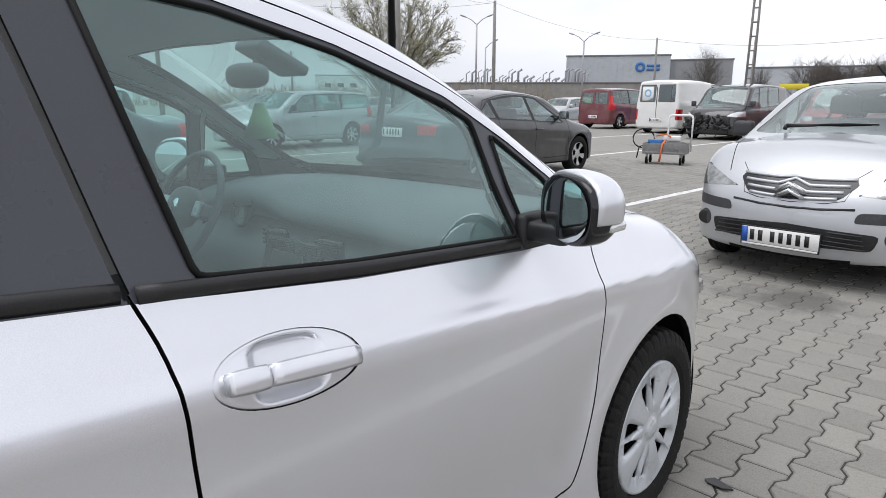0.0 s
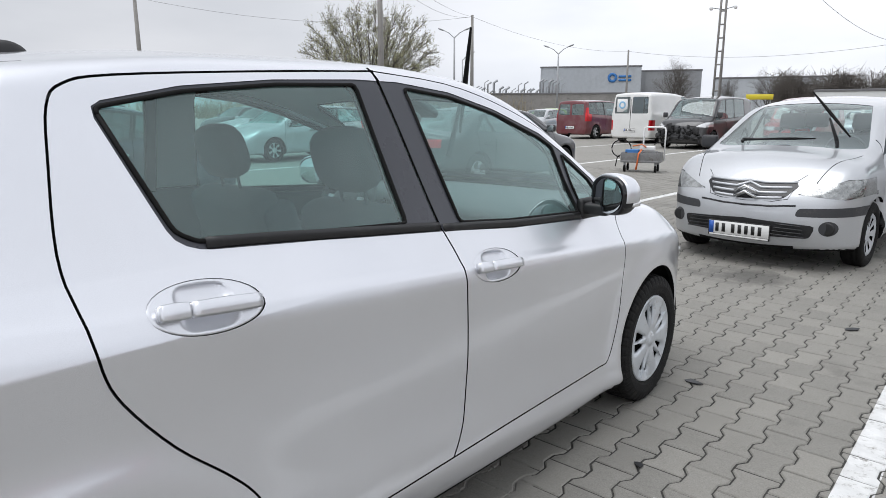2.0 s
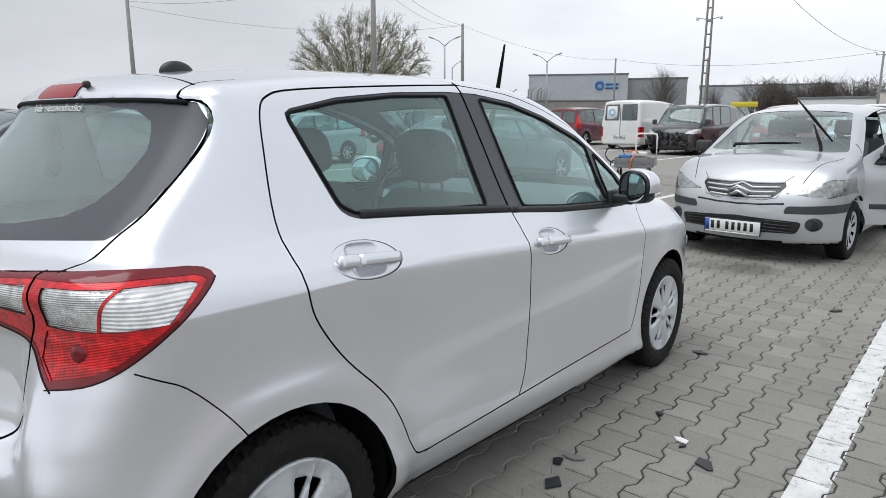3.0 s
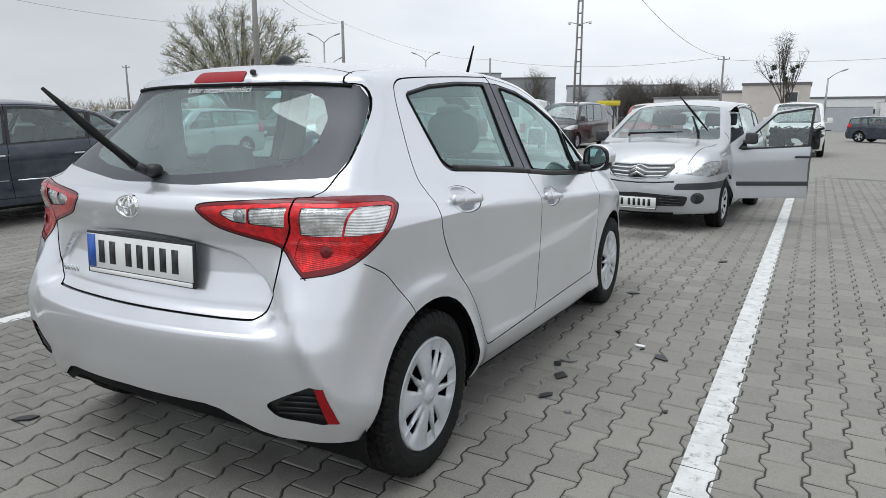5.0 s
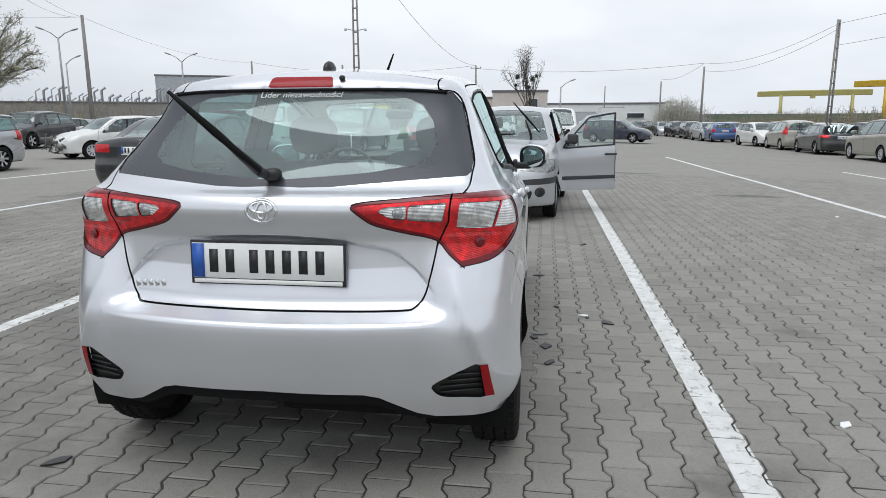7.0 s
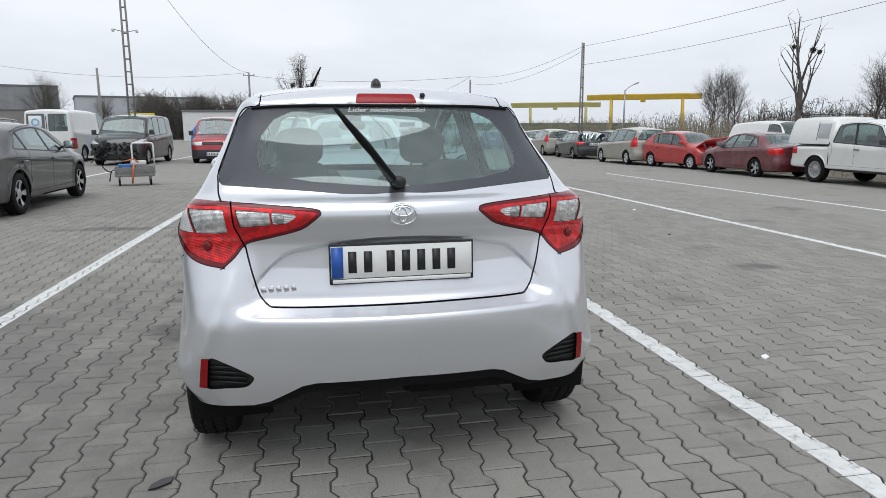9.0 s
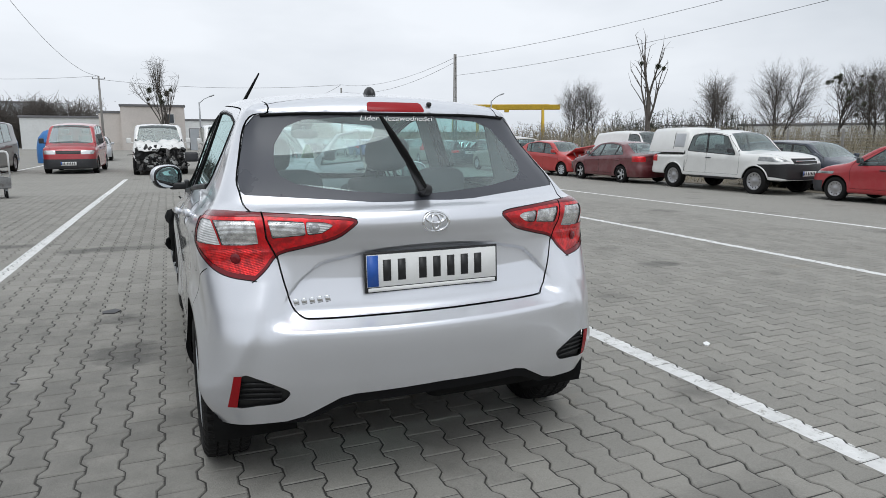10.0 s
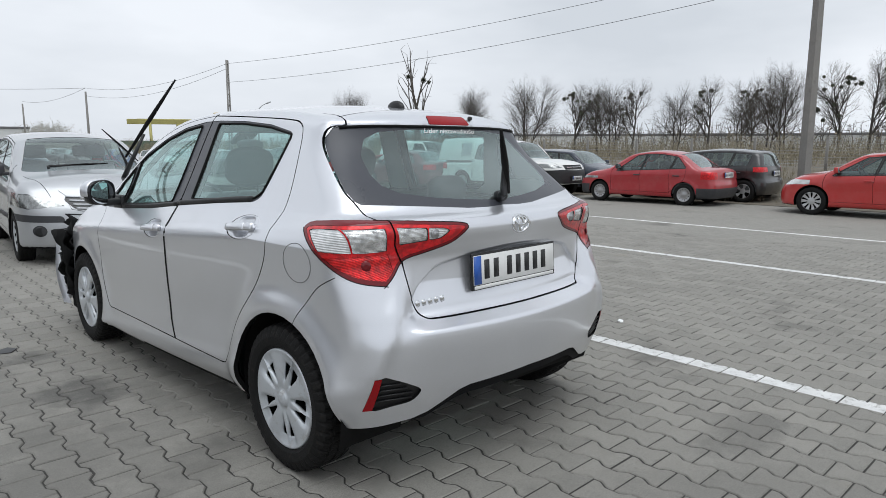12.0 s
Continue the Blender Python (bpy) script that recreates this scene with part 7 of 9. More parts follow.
    make_vehicle("hatch_car", "blue hatchback parked by the fence", "car", ground_pose(14.6, 48.6, 0), M["paint_blue"], 4.1, 0.86, 1.46, 2.58, 0.83, 0.94, r=0.30, wheel="alloy", pillars=(0.42, 1.35), tail=tails(0.86, 0.76, 0.95), group=g)
    rng = random.Random(8)
    ref, _f = make_vehicle("saloon_car", "silver saloon in the far row of cars", "car", ground_pose(14.4, 53.6, 182), M["silver_old"], 4.4, 0.87, 1.45, 2.62, 0.9, 0.92, r=0.30, style="sedan", wheel="cover", pillars=(0.40, 1.3), group="far row of cars", n=(8, 34, 14))
    dark, _f = make_vehicle("estate_car", "dark estate car in the far row of cars", "car", ground_pose(14.6, 59.0, 178), M["paint_graphite"], 4.5, 0.88, 1.5, 2.65, 0.9, 0.95, r=0.31, style="wagon", wheel="alloy", pillars=(0.40, 1.3), group="far row of cars", n=(8, 34, 14))
    redf, _f = make_vehicle("hatch_car", "red hatchback in the far row of cars", "car", ground_pose(9.2, 68.0, 100), M["paint_red"], 4.0, 0.85, 1.45, 2.5, 0.82, 0.93, r=0.30, wheel="cover", pillars=(0.40, 1.3), group="far row of cars", n=(8, 34, 14))
    for k, (src, x, y, a) in enumerate([(dark, 14.4, 64.5, 184), (ref, 14.2, 69.5, 176), (dark, 12.6, 71.5, 150), (ref, 17.3, 28.0, 5), (dark, 17.4, 33.5, 184), (ref, 17.3, 39.0, 182), (dark, 17.2, 45.5, 178), (ref, 17.3, 57.0, 182)]):
        copy_thing(src, ground_pose(x, y, a))
    # blue estate across the yard
    make_vehicle("estate_car", "dark blue estate car standing across the yard", "car", ground_pose(5.2, 43.6, -118), M["paint_navy"], 4.52, 0.88, 1.50, 2.70, 0.92, 0.95, r=0.31, style="wagon", wheel="alloy", pillars=(0.42, 1.4), roof_end=(-0.7, 1.42), dlo=(-0.62, -0.55, 1.6, 2.3), tail=[tail_block(0.66, 1.0, 0.85, 1.1)])
    return ref, dark, redf


def boxy_truck():
    """Pickup: cab and bed as one skin, a canopy of its own on the bed."""
    g = "cars along the fence"
    root, form = make_vehicle("pickup_truck", "white double-cab pickup with a canopy over its bed", "pickup", ground_pose(15.0, 13.45, 180), M["paint_white"], 5.25, 0.93, 1.78, 3.095, 0.95, 1.10, r=0.37, style="sedan",
                              wheel="steel", pillars=(1.32,), cowl=(2.60, 1.20), screen=(1.92, 1.70), roof_end=(0.62, 1.71), deck=(0.40, 1.10), hood=(1.17, 1.04), dlo=(0.56, 0.66, 1.96, 2.36), low=0.40, plastic=1,
                              head=[headlamps(0.93, 0.90, 1.03, 0.52, "lamp_clear"), (rounded([(-0.02, 0.44), (0.62, 0.44), (0.95, 0.52), (0.95, 0.84), (0.60, 0.86), (-0.02, 0.84)], [0, 0.03, 0.03, 0.06, 0.05, 0], 2), "black_trim")],
                              grille=[grille_bar(0.44, 0.86, 1.00)], lean=0.24, plates=(False, False), tail=[tail_block(0.80, 1.0, 0.80, 1.05)], group=g, n=(14, 60, 26))
    bars_plate(root, pose(0, 4.055, 0.60, 4, 0, 180), w=0.50)
    part("grille_strip", box_bm((0.78, 0.03, 0.03), (0, 3.93, 0.93), 0.01), M["chrome"], root)
    hood = bmesh.new()
    rows = []
    for y, w, z in ((-1.17, 0.72, 1.80), (-1.10, 0.735, 1.84), (-0.5, 0.74, 1.87), (0.20, 0.73, 1.86), (0.40, 0.72, 1.79)):
        rows.append([hood.verts.new((x, y - 0.05 * (z1 < 1.2) * (y < -1), z1)) for x, z1 in ((-0.86, 1.09), (-0.855, 1.18), (-w - 0.02, z - 0.12), (-w + 0.08, z - 0.02), (0, z), (w - 0.08, z - 0.02), (w + 0.02, z - 0.12), (0.855, 1.18), (0.86, 1.09))])
    for p, q in zip(rows, rows[1:]):
        for i in range(8):
            hood.faces.new((p[i], p[i + 1], q[i + 1], q[i]))
    hood.faces.new(rows[0])
    hood.faces.new(rows[-1])
    bmesh.ops.recalc_face_normals(hood, faces=hood.faces)
    bmesh.ops.bevel(hood, geom=hood.edges[:], offset=0.012, segments=2, affect="EDGES")
    cap = part("canopy", hood, M["paint_white"], root, "white hard canopy over the bed")
    for s in (1, -1):
        tilt = Euler((0, radians(-9 * s), 0)).to_matrix().to_4x4()
        part("canopy_window", box_bm((0.02, 0.42, 0.42), (s * 0.806, 0.13, 1.46), 0.008, 2, tilt), M["silver_old"], cap, "pale grey canopy side window")
        part("canopy_gap", box_bm((0.012, 0.012, 0.50), (s * 0.812, -0.11, 1.45), 0.002, 1, tilt), M["seal"], cap)
        part("bed_gap", box_bm((0.014, 0.022, 0.62), (s * (surface_x(form, 0.46, 0.80) - 0.004), 0.46, 0.84), 0.002, 1), M["seal"], root)
        part("bed_line", box_bm((0.012, 1.50, 0.014), (s * (surface_x(form, -0.4, 1.06) - 0.002), -0.34, 1.075), 0.002, 1), M["seal"], root)
        for y in (0.0, 3.095):
            pts = [(s * (surface_x(form, y + 0.43 * math.cos(a), 0.37 + 0.43 * math.sin(a)) + 0.004), y + 0.43 * math.cos(a), 0.37 + 0.43 * math.sin(a)) for a in np.linspace(0.25, math.pi - 0.25, 13)]
            part("arch_flare", tube_bm(pts, 0.020, 6), M["paint_white"], root)
        part("side_step", tube_bm([(s * 0.86, 0.60, 0.42), (s * 0.88, 0.75, 0.40), (s * 0.88, 2.35, 0.40), (s * 0.86, 2.50, 0.42)], 0.035, 8), M["black_trim"], root)
    for s in (1, -1):
        part("roof_rail", tube_bm([(s * 0.60, -1.0, 1.88), (s * 0.60, -0.95, 1.93), (s * 0.60, 0.15, 1.93), (s * 0.60, 0.22, 1.88)], 0.014, 6), M["black_trim"], cap)
    return root


# ---- vans and wrecks at the end of the bays ----
def vans():
    g = "vans at the end of the bays"
    traf, f = make_vehicle("van", "black panel van with its bumper and grille torn off", "van", ground_pose(-6.95, 28.0, 176), M["paint_black"], 4.95, 0.97, 1.97, 3.10, 0.92, 1.12, r=0.33, style="van", wheel="cover", pillars=(1.15, 1.95),
                           dlo=(0.1, 0.1, 2.25, 2.95), cowl=(3.12, 1.20), screen=(2.35, 1.88), roof_end=(-0.6, 1.93), hood=(1.12, 1.0), head=[headlamps(0.97, 0.80, 0.98, 0.58)], lean=0.16, rear_glass=False, plates=(False, False), group=g)
    part("bare_front", scrap_bm(21, (1.6, 0.30, 0.62), 90, (0, 3.98, 0.56)), M["dark_scrap"], traf, "torn open front with bare brackets")
    t4, f = make_vehicle("van", "red van with a black bumper, facing the bays", "van", ground_pose(-3.75, 29.1, 178), M["paint_red"], 4.70, 0.92, 1.94, 2.92, 0.88, 1.10, r=0.315, style="van", wheel="steel", pillars=(1.05, 1.80), dlo=(0.2, 0.2, 2.1, 2.7),
                         cowl=(2.92, 1.14), screen=(2.18, 1.84), roof_end=(-0.6, 1.90), hood=(1.06, 0.97), head=[(rounded([(0.42, 0.74), (0.82, 0.74), (0.86, 0.88), (0.42, 0.88)], 0.02, 2), "lamp_white")],
                         grille=[grille_bar(0.40, 0.75, 0.87)], bumper=0.56, lean=0.16, rear_glass=False, plates=(True, False), plastic=1, group=g)
    duc, f = make_vehicle("van", "white high panel van with two rear doors and a round emblem", "van", ground_pose(-10.35, 27.9, -4), M["paint_white"], 5.0, 1.0, 2.18, 3.0, 0.95, 1.22, r=0.33, style="van", wheel="steel", pillars=(2.0,), dlo=(1.95, 2.0, 2.4, 2.95),
                          cowl=(3.1, 1.25), screen=(2.45, 2.06), roof_end=(-0.9, 2.14), hood=(1.16, 1.05), tail=[tail_block(0.84, 1.1, 0.55, 0.98)], lean=0.10, rear_glass=True, plates=(False, True), group=g)
    yr = -1.05
    part("door_gap", box_bm((0.012, 0.03, 1.55), (0, yr + 0.02, 1.10), 0.002, 1), M["seal"], duc)
    ye = surface_y(f, 0.40, 1.60, -1.6, 0.2)
    part("emblem_panel", box_bm((0.50, 0.02, 0.56), (-0.42, ye - 0.004, 1.60), 0.006, 1), M["white"], duc)
    part("round_emblem", lathe([(-0.003, 0.09), (-0.010, 0.10), (-0.010, 0.15), (-0.003, 0.16)], 28, "y"), M["sky_blue"], duc, "pale blue round emblem", at=pose(-0.42, ye - 0.012, 1.62))
    vito, f = make_vehicle("van", "dark red minivan with tall red tail lamps", "van", ground_pose(-14.3, 29.6, -6), M["paint_maroon"], 4.75, 0.95, 1.88, 3.0, 0.88, 1.10, r=0.33, style="van", wheel="alloy", pillars=(0.8, 1.85), dlo=(-0.55, -0.5, 2.3, 2.9),
                           cowl=(3.05, 1.18), screen=(2.3, 1.80), roof_end=(-0.75, 1.84), hood=(1.08, 0.98), tail=[tail_block(0.82, 1.1, 0.85, 1.50)], lean=0.16, plates=(False, True), group=g)
    wreck, f = make_vehicle("van", "white van with its whole front smashed in", "van", ground_pose(-0.75, 27.0, 180), M["paint_white"], 4.6, 0.93, 1.90, 2.9, 0.6, 1.12, r=0.33, style="van", wheel="steel", pillars=(1.1, 1.85), dlo=(0.2, 0.2, 2.1, 2.6),
                            cowl=(2.85, 1.16), screen=(2.15, 1.82), roof_end=(-0.6, 1.86), hood=(1.05, 0.9), lean=0.14, plates=(False, False), rear_glass=False, group=g, wheels=True, mirrors=True)
    part("engine_bay", box_bm((1.62, 0.55, 0.80), (0, 3.12, 0.62), 0.08, 2), M["dark_scrap"], wreck, "bare dark engine bay")
    part("smashed_front", scrap_bm(31, (1.70, 0.45, 0.80), 120, (0, 3.42, 0.58)), M["dark_scrap"], wreck, "smashed engine bay with hanging parts")
    tagged(part("bent_bracket", scrap_bm(32, (1.5, 0.3, 0.6), 26, (0, 3.55, 0.55)), M["bare"], wreck), kind="stuff")
    part("crumpled_bonnet", crumpled(5, 1.45, 1.05), M["paint_white"], wreck, "crumpled white bonnet", at=pose(0.05, 3.22, 1.10, -18, 5, 6))
    wreck2, f = make_vehicle("van", "white van with its front end torn open", "van", ground_pose(1.72, 27.4, 180), M["paint_white"], 4.7, 0.92, 1.90, 2.95, 0.7, 1.10, r=0.33, style="van", wheel="steel", pillars=(1.1, 1.85), dlo=(0.2, 0.2, 2.1, 2.6),
                             cowl=(2.9, 1.15), screen=(2.2, 1.82), roof_end=(-0.6, 1.86), hood=(1.05, 0.92), lean=0.14, plates=(False, False), rear_glass=False, group=g)
    part("engine_bay", box_bm((1.55, 0.45, 0.70), (0, 3.40, 0.62), 0.08, 2), M["dark_scrap"], wreck2)
    part("smashed_front", scrap_bm(33, (1.6, 0.4, 0.7), 80, (0, 3.62, 0.66)), M["dark_scrap"], wreck2, "torn open front end")


M["sky_blue"] = surface("pale_blue_print", (0.25, 0.50, 0.72), 0.5, vary=0.15)


# ---- cars on the other side of the bays ----
def left_side(ref, dark, redf):
    g = "cars across the bays"
    sal, f = make_vehicle("saloon_car", "dark blue saloon with a dented rear wing and loose bumper", "car", ground_pose(-6.85, 3.75, 181), M["paint_navy"], 4.82, 0.91, 1.45, 2.85, 0.86, 0.93, r=0.32, style="sedan", wheel="alloy6", pillars=(0.46, 1.45),
                 deck=(-0.55, 1.02), roof_end=(0.30, 1.38), dlo=(-0.05, 0.25, 1.60, 2.25), tail=[tail_block(0.58, 1.0, 0.72, 0.93)], n=(16, 72, 30), glass_mat=M["glass_dark"], group=g)
    for s in (1, -1):
        for y0, y1 in ((0.62, 1.40), (1.50, 2.30), (2.42, 2.50)):
            part("chrome_strip", tube_bm([(s * (surface_x(f, y, 0.52) + 0.002), y, 0.52) for y in (y0, (y0 + y1) / 2, y1)], 0.009, 6), M["chrome"], sal)
        for y in (0.62, 1.60):
            part("chrome_pull", box_bm((0.03, 0.17, 0.022), (s * (surface_x(f, y, 0.80) + 0.016), y, 0.80), 0.009), M["chrome"], sal)
    skirt = crumpled(23, 0.62, 0.34)
    part("loose_bumper", skirt, M["paint_navy"], sal, "torn rear bumper hanging loose", at=pose(0.78, -0.98, 0.42, 80, 8, 62))
    part("torn_wing", crumpled(27, 0.34, 0.26), M["dark_scrap"], sal, "torn edge of the rear wing", at=pose(0.80, -0.62, 0.56, 84, 0, 80))
    part("wing_dent", crumpled(29, 0.22, 0.36), M["paint_navy"], sal, "crumpled panel ahead of the rear wheel", at=pose(surface_x(f, 0.42, 0.78) - 0.012, 0.44, 0.76, 0, 84, 0))
    make_vehicle("saloon_car", "dark grey saloon with red tail lamps and a wide plate", "car", ground_pose(-5.5, 8.35, 0), M["paint_graphite"], 4.70, 0.91, 1.43, 2.81, 0.88, 0.93, r=0.32, style="sedan", wheel="alloy", pillars=(0.46, 1.42), deck=(-0.52, 1.02),
                 roof_end=(0.35, 1.36), dlo=(0.0, 0.3, 1.60, 2.25), tail=[tail_block(0.50, 0.80, 0.77, 0.90)], n=(16, 72, 30), glass_mat=M["glass_dark"], group=g)
    make_vehicle("estate_car", "silver estate car with dark side strips", "car", ground_pose(-13.2, 12.4, 182), M["silver_old"], 4.45, 0.85, 1.46, 2.58, 0.87, 0.92, r=0.30, style="wagon", wheel="alloy6", pillars=(0.35, 1.22), roof_end=(-0.85, 1.42),
                 dlo=(-0.78, -0.70, 1.48, 2.05), tail=[tail_block(0.68, 1.0, 0.75, 1.15)], glass_mat=M["glass"], plastic=1, group=g)
    make_vehicle("off_road_car", "black off-road car across the bays", "car", ground_pose(-22.5, 27.0, 184), M["paint_black"], 4.4, 0.92, 1.70, 2.62, 0.86, 1.04, r=0.36, style="wagon", wheel="alloy", pillars=(0.45, 1.35), roof_end=(-0.7, 1.60), dlo=(-0.55, -0.5, 1.5, 2.15), group=g)
    make_vehicle("saloon_car", "silver saloon across the bays", "car", ground_pose(-25.6, 33.0, 170), M["silver_old"], 4.5, 0.88, 1.45, 2.65, 0.9, 0.92, r=0.31, style="sedan", wheel="alloy", pillars=(0.42, 1.35), group=g)
    white, f = make_vehicle("hatch_car", "white car with its wing missing, nose towards the bays", "car", ground_pose(-13.2, 20.5, 150), M["paint_white"], 4.2, 0.87, 1.46, 2.6, 0.85, 0.93, r=0.30, wheel="cover", pillars=(0.42, 1.35), group=g, plates=(False, True))
    part("torn_front", scrap_bm(41, (1.4, 0.3, 0.45), 36, (0, 3.40, 0.50)), M["bare"], white, "torn front end")
    make_vehicle("hatch_car", "lime green hatchback far across the bays", "car", ground_pose(-21.5, 40.0, 120), M["paint_green"], 4.0, 0.85, 1.48, 2.5, 0.82, 0.94, r=0.30, wheel="cover", pillars=(0.42, 1.35), group=g, n=(8, 34, 14))
    make_vehicle("hatch_car", "light blue hatchback by the factory", "car", ground_pose(-17.6, 40.5, 200), M["paint_light_blue"], 4.0, 0.85, 1.46, 2.5, 0.82, 0.94, r=0.30, wheel="cover", pillars=(0.42, 1.35), group=g, n=(8, 34, 14))
    for k, (src, x, y, a) in enumerate([(dark, -20.5, 9.0, 182), (ref, -20.0, 16.5, 178), (dark, -27.0, 20.0, 180), (ref, -30.5, 30.0, 184), (dark, -16.6, 5.0, 180), (ref, -27.5, 12.0, 178), (dark, -34.0, 39.0, 90), (ref, -29.5, 42.5, 95), (dark, -24.5, 46.0, 92),
                                        (ref, -11.5, -6.0, 180), (dark, -13.8, 2.4, 182), (ref, -4.2, 44.0, 182), (ref, -19.0, 34.5, 186)]):
        copy_thing(src, ground_pose(x, y, a))


M["paint_light_blue"] = paint("paint_light_blue", (0.16, 0.36, 0.55), metal=0.2, rough=0.4, dust=0.15)
far_cars = fence_row()
boxy_truck()
vans()
left_side(*far_cars)

# ---- surroundings ----
M["bark"] = surface("bark", (0.085, 0.077, 0.068), 0.9, vary=0.4, grain=24, patch=3, relief=0.4)
M["twig"] = surface("twigs", (0.12, 0.105, 0.092), 0.9, vary=0.4, grain=10, patch=2)
M["mistletoe"] = surface("mistletoe", (0.11, 0.12, 0.085), 0.9, vary=0.5, grain=10)
M["young_leaf"] = surface("young_leaves", (0.36, 0.36, 0.20), 0.7, vary=0.4, grain=4, patch=1, island=0.5)
M["scrub"] = surface("dry_scrub", (0.27, 0.235, 0.165), 0.9, vary=0.4, grain=3, patch=0.4, alt=(0.20, 0.18, 0.12), island=0.6, world_space=True)
M["blossom"] = surface("pale_blossom", (0.42, 0.41, 0.36), 0.8, vary=0.3, grain=3, patch=0.5, island=0.5)
M["evergreen"] = surface("evergreen", (0.035, 0.042, 0.026), 0.9, vary=0.4, grain=3, patch=0.5, island=0.5)
M["dirt"] = surface("dry_bank", (0.135, 0.115, 0.09), 0.95, vary=0.35, grain=9, patch=0.7, relief=0.5, alt=(0.105, 0.10, 0.07), world_space=True, dirt=(0.07, 0.062, 0.05))
M["concrete"] = surface("weathered_concrete", (0.26, 0.25, 0.235), 0.85, vary=0.25, grain=30, patch=1.2, relief=0.3, dirt=(0.15, 0.14, 0.13))
M["grey_sheet"] = surface("grey_sheet_wall", (0.44, 0.465, 0.49), 0.6, vary=0.12, grain=2, patch=0.2, dirt=(0.36, 0.38, 0.40))
M["dark_sheet"] = surface("dull_grey_cladding", (0.29, 0.30, 0.31), 0.7, vary=0.14, grain=2, patch=0.3, dirt=(0.22, 0.225, 0.23))
M["beige_wall"] = surface("beige_render", (0.64, 0.59, 0.55), 0.9, vary=0.12, grain=6, patch=0.5, dirt=(0.54, 0.50, 0.46))
M["white_wall"] = surface("off_white_wall", (0.72, 0.73, 0.72), 0.8, vary=0.1, grain=4, patch=0.3, dirt=(0.60, 0.61, 0.60))
M["roof_felt"] = surface("dark_roof", (0.17, 0.17, 0.175), 0.85, vary=0.2, grain=3, patch=0.4)
M["pane"] = surface("dull_window", (0.05, 0.06, 0.07), 0.12, vary=0.3, grain=2)
M["crane_yellow"] = surface("crane_yellow", (0.55, 0.36, 0.02), 0.5, vary=0.2, grain=5, patch=0.8, dirt=(0.32, 0.20, 0.03))
M["crane_olive"] = surface("crane_olive", (0.42, 0.38, 0.13), 0.55, vary=0.2, grain=5, patch=0.8)
M["wire"] = surface("cable", (0.07, 0.07, 0.075), 0.6, vary=0.2)
M["galv"] = surface("galvanised", (0.34, 0.35, 0.36), 0.5, metal=0.5, vary=0.2, grain=20)
M["green_wall"] = surface("green_fence_panel", (0.10, 0.17, 0.13), 0.7, vary=0.2, grain=3, patch=0.4)
M["tarp"] = surface("blue_tarpaulin", (0.03, 0.16, 0.42), 0.5, vary=0.25, grain=8, patch=2, relief=0.4)
M["box_blue"] = surface("blue_case", (0.03, 0.16, 0.42), 0.4, vary=0.15, grain=20)
M["orange"] = surface("orange_cable", (0.70, 0.16, 0.04), 0.5, vary=0.15)
M["tray"] = surface("worn_grey_tray", (0.22, 0.22, 0.22), 0.55, metal=0.2, vary=0.3, grain=20, patch=6, dirt=(0.10, 0.08, 0.06))
M["shard"] = surface("black_plastic_shard", (0.02, 0.02, 0.022), 0.4, vary=0.3)
M["yellow_sign"] = surface("yellow_board", (0.62, 0.50, 0.03), 0.5, vary=0.1)
M["sign_blue"] = surface("blue_sign", (0.03, 0.16, 0.42), 0.5, vary=0.1)


RINGS = {n: [(math.cos(2 * math.pi * k / n), math.sin(2 * math.pi * k / n)) for k in range(n)] for n in range(3, 11)}


def prism(vs, fs, a, b, ra, rb, n=4):
    """Adds a tapering limb between a and b to the lists."""
    d = (b - a)
    if d.length < 1e-5:
        return
    u = d.orthogonal().normalized()
    w = d.cross(u).normalized()
    ux, uy, uz, wx, wy, wz = *u, *w
    base = len(vs)
    ring = RINGS[n]
    for (px, py, pz), r in ((a, ra), (b, rb)):
        for c, q in ring:
            c, q = c * r, q * r
            vs.append((px + ux * c + wx * q, py + uy * c + wy * q, pz + uz * c + wz * q))
    for k in range(n):
        fs.append((base + k, base + (k + 1) % n, base + n + (k + 1) % n, base + n + k))


def grow(rng, p, d, length, r, depth, limbs, twigs, tips, spread, rise, droop=0.0):
    """One limb and all that branches from it."""
    steps = 3 if depth > 2 else 2
    for i in range(steps):
        d = (d + Vector((rng.gauss(0, 0.10), rng.gauss(0, 0.10), rng.gauss(0, 0.06) + rise * 0.12 - droop * (0.22 if depth < 3 else 0)))).normalized()
        e = p + d * (length / steps)
        r2 = r * (0.86 if depth > 1 else 0.75)
        tgt = limbs if depth > 2 else twigs
        prism(tgt[0], tgt[1], p, e, r, r2, 6 if depth > 3 else 4 if depth > 1 else 3)
        p, r = e, r2
        if depth > 0 and (i > 0 or depth < 4):
            for _ in range(1 if depth > 3 else 2):
                side = Vector((rng.gauss(0, 1), rng.gauss(0, 1), rng.uniform(-0.2, 0.7))).normalized()
                grow(rng, p, (d * (1 - spread) + side * spread).normalized(), length * rng.uniform(0.55, 0.78), r * rng.uniform(0.50, 0.66), depth - 1, limbs, twigs, tips, spread, rise, droop)
    tips.append(p.copy())
    if depth > 0:
        grow(rng, p, d, length * 0.7, r * 0.8, depth - 1, limbs, twigs, tips, spread, rise, droop)


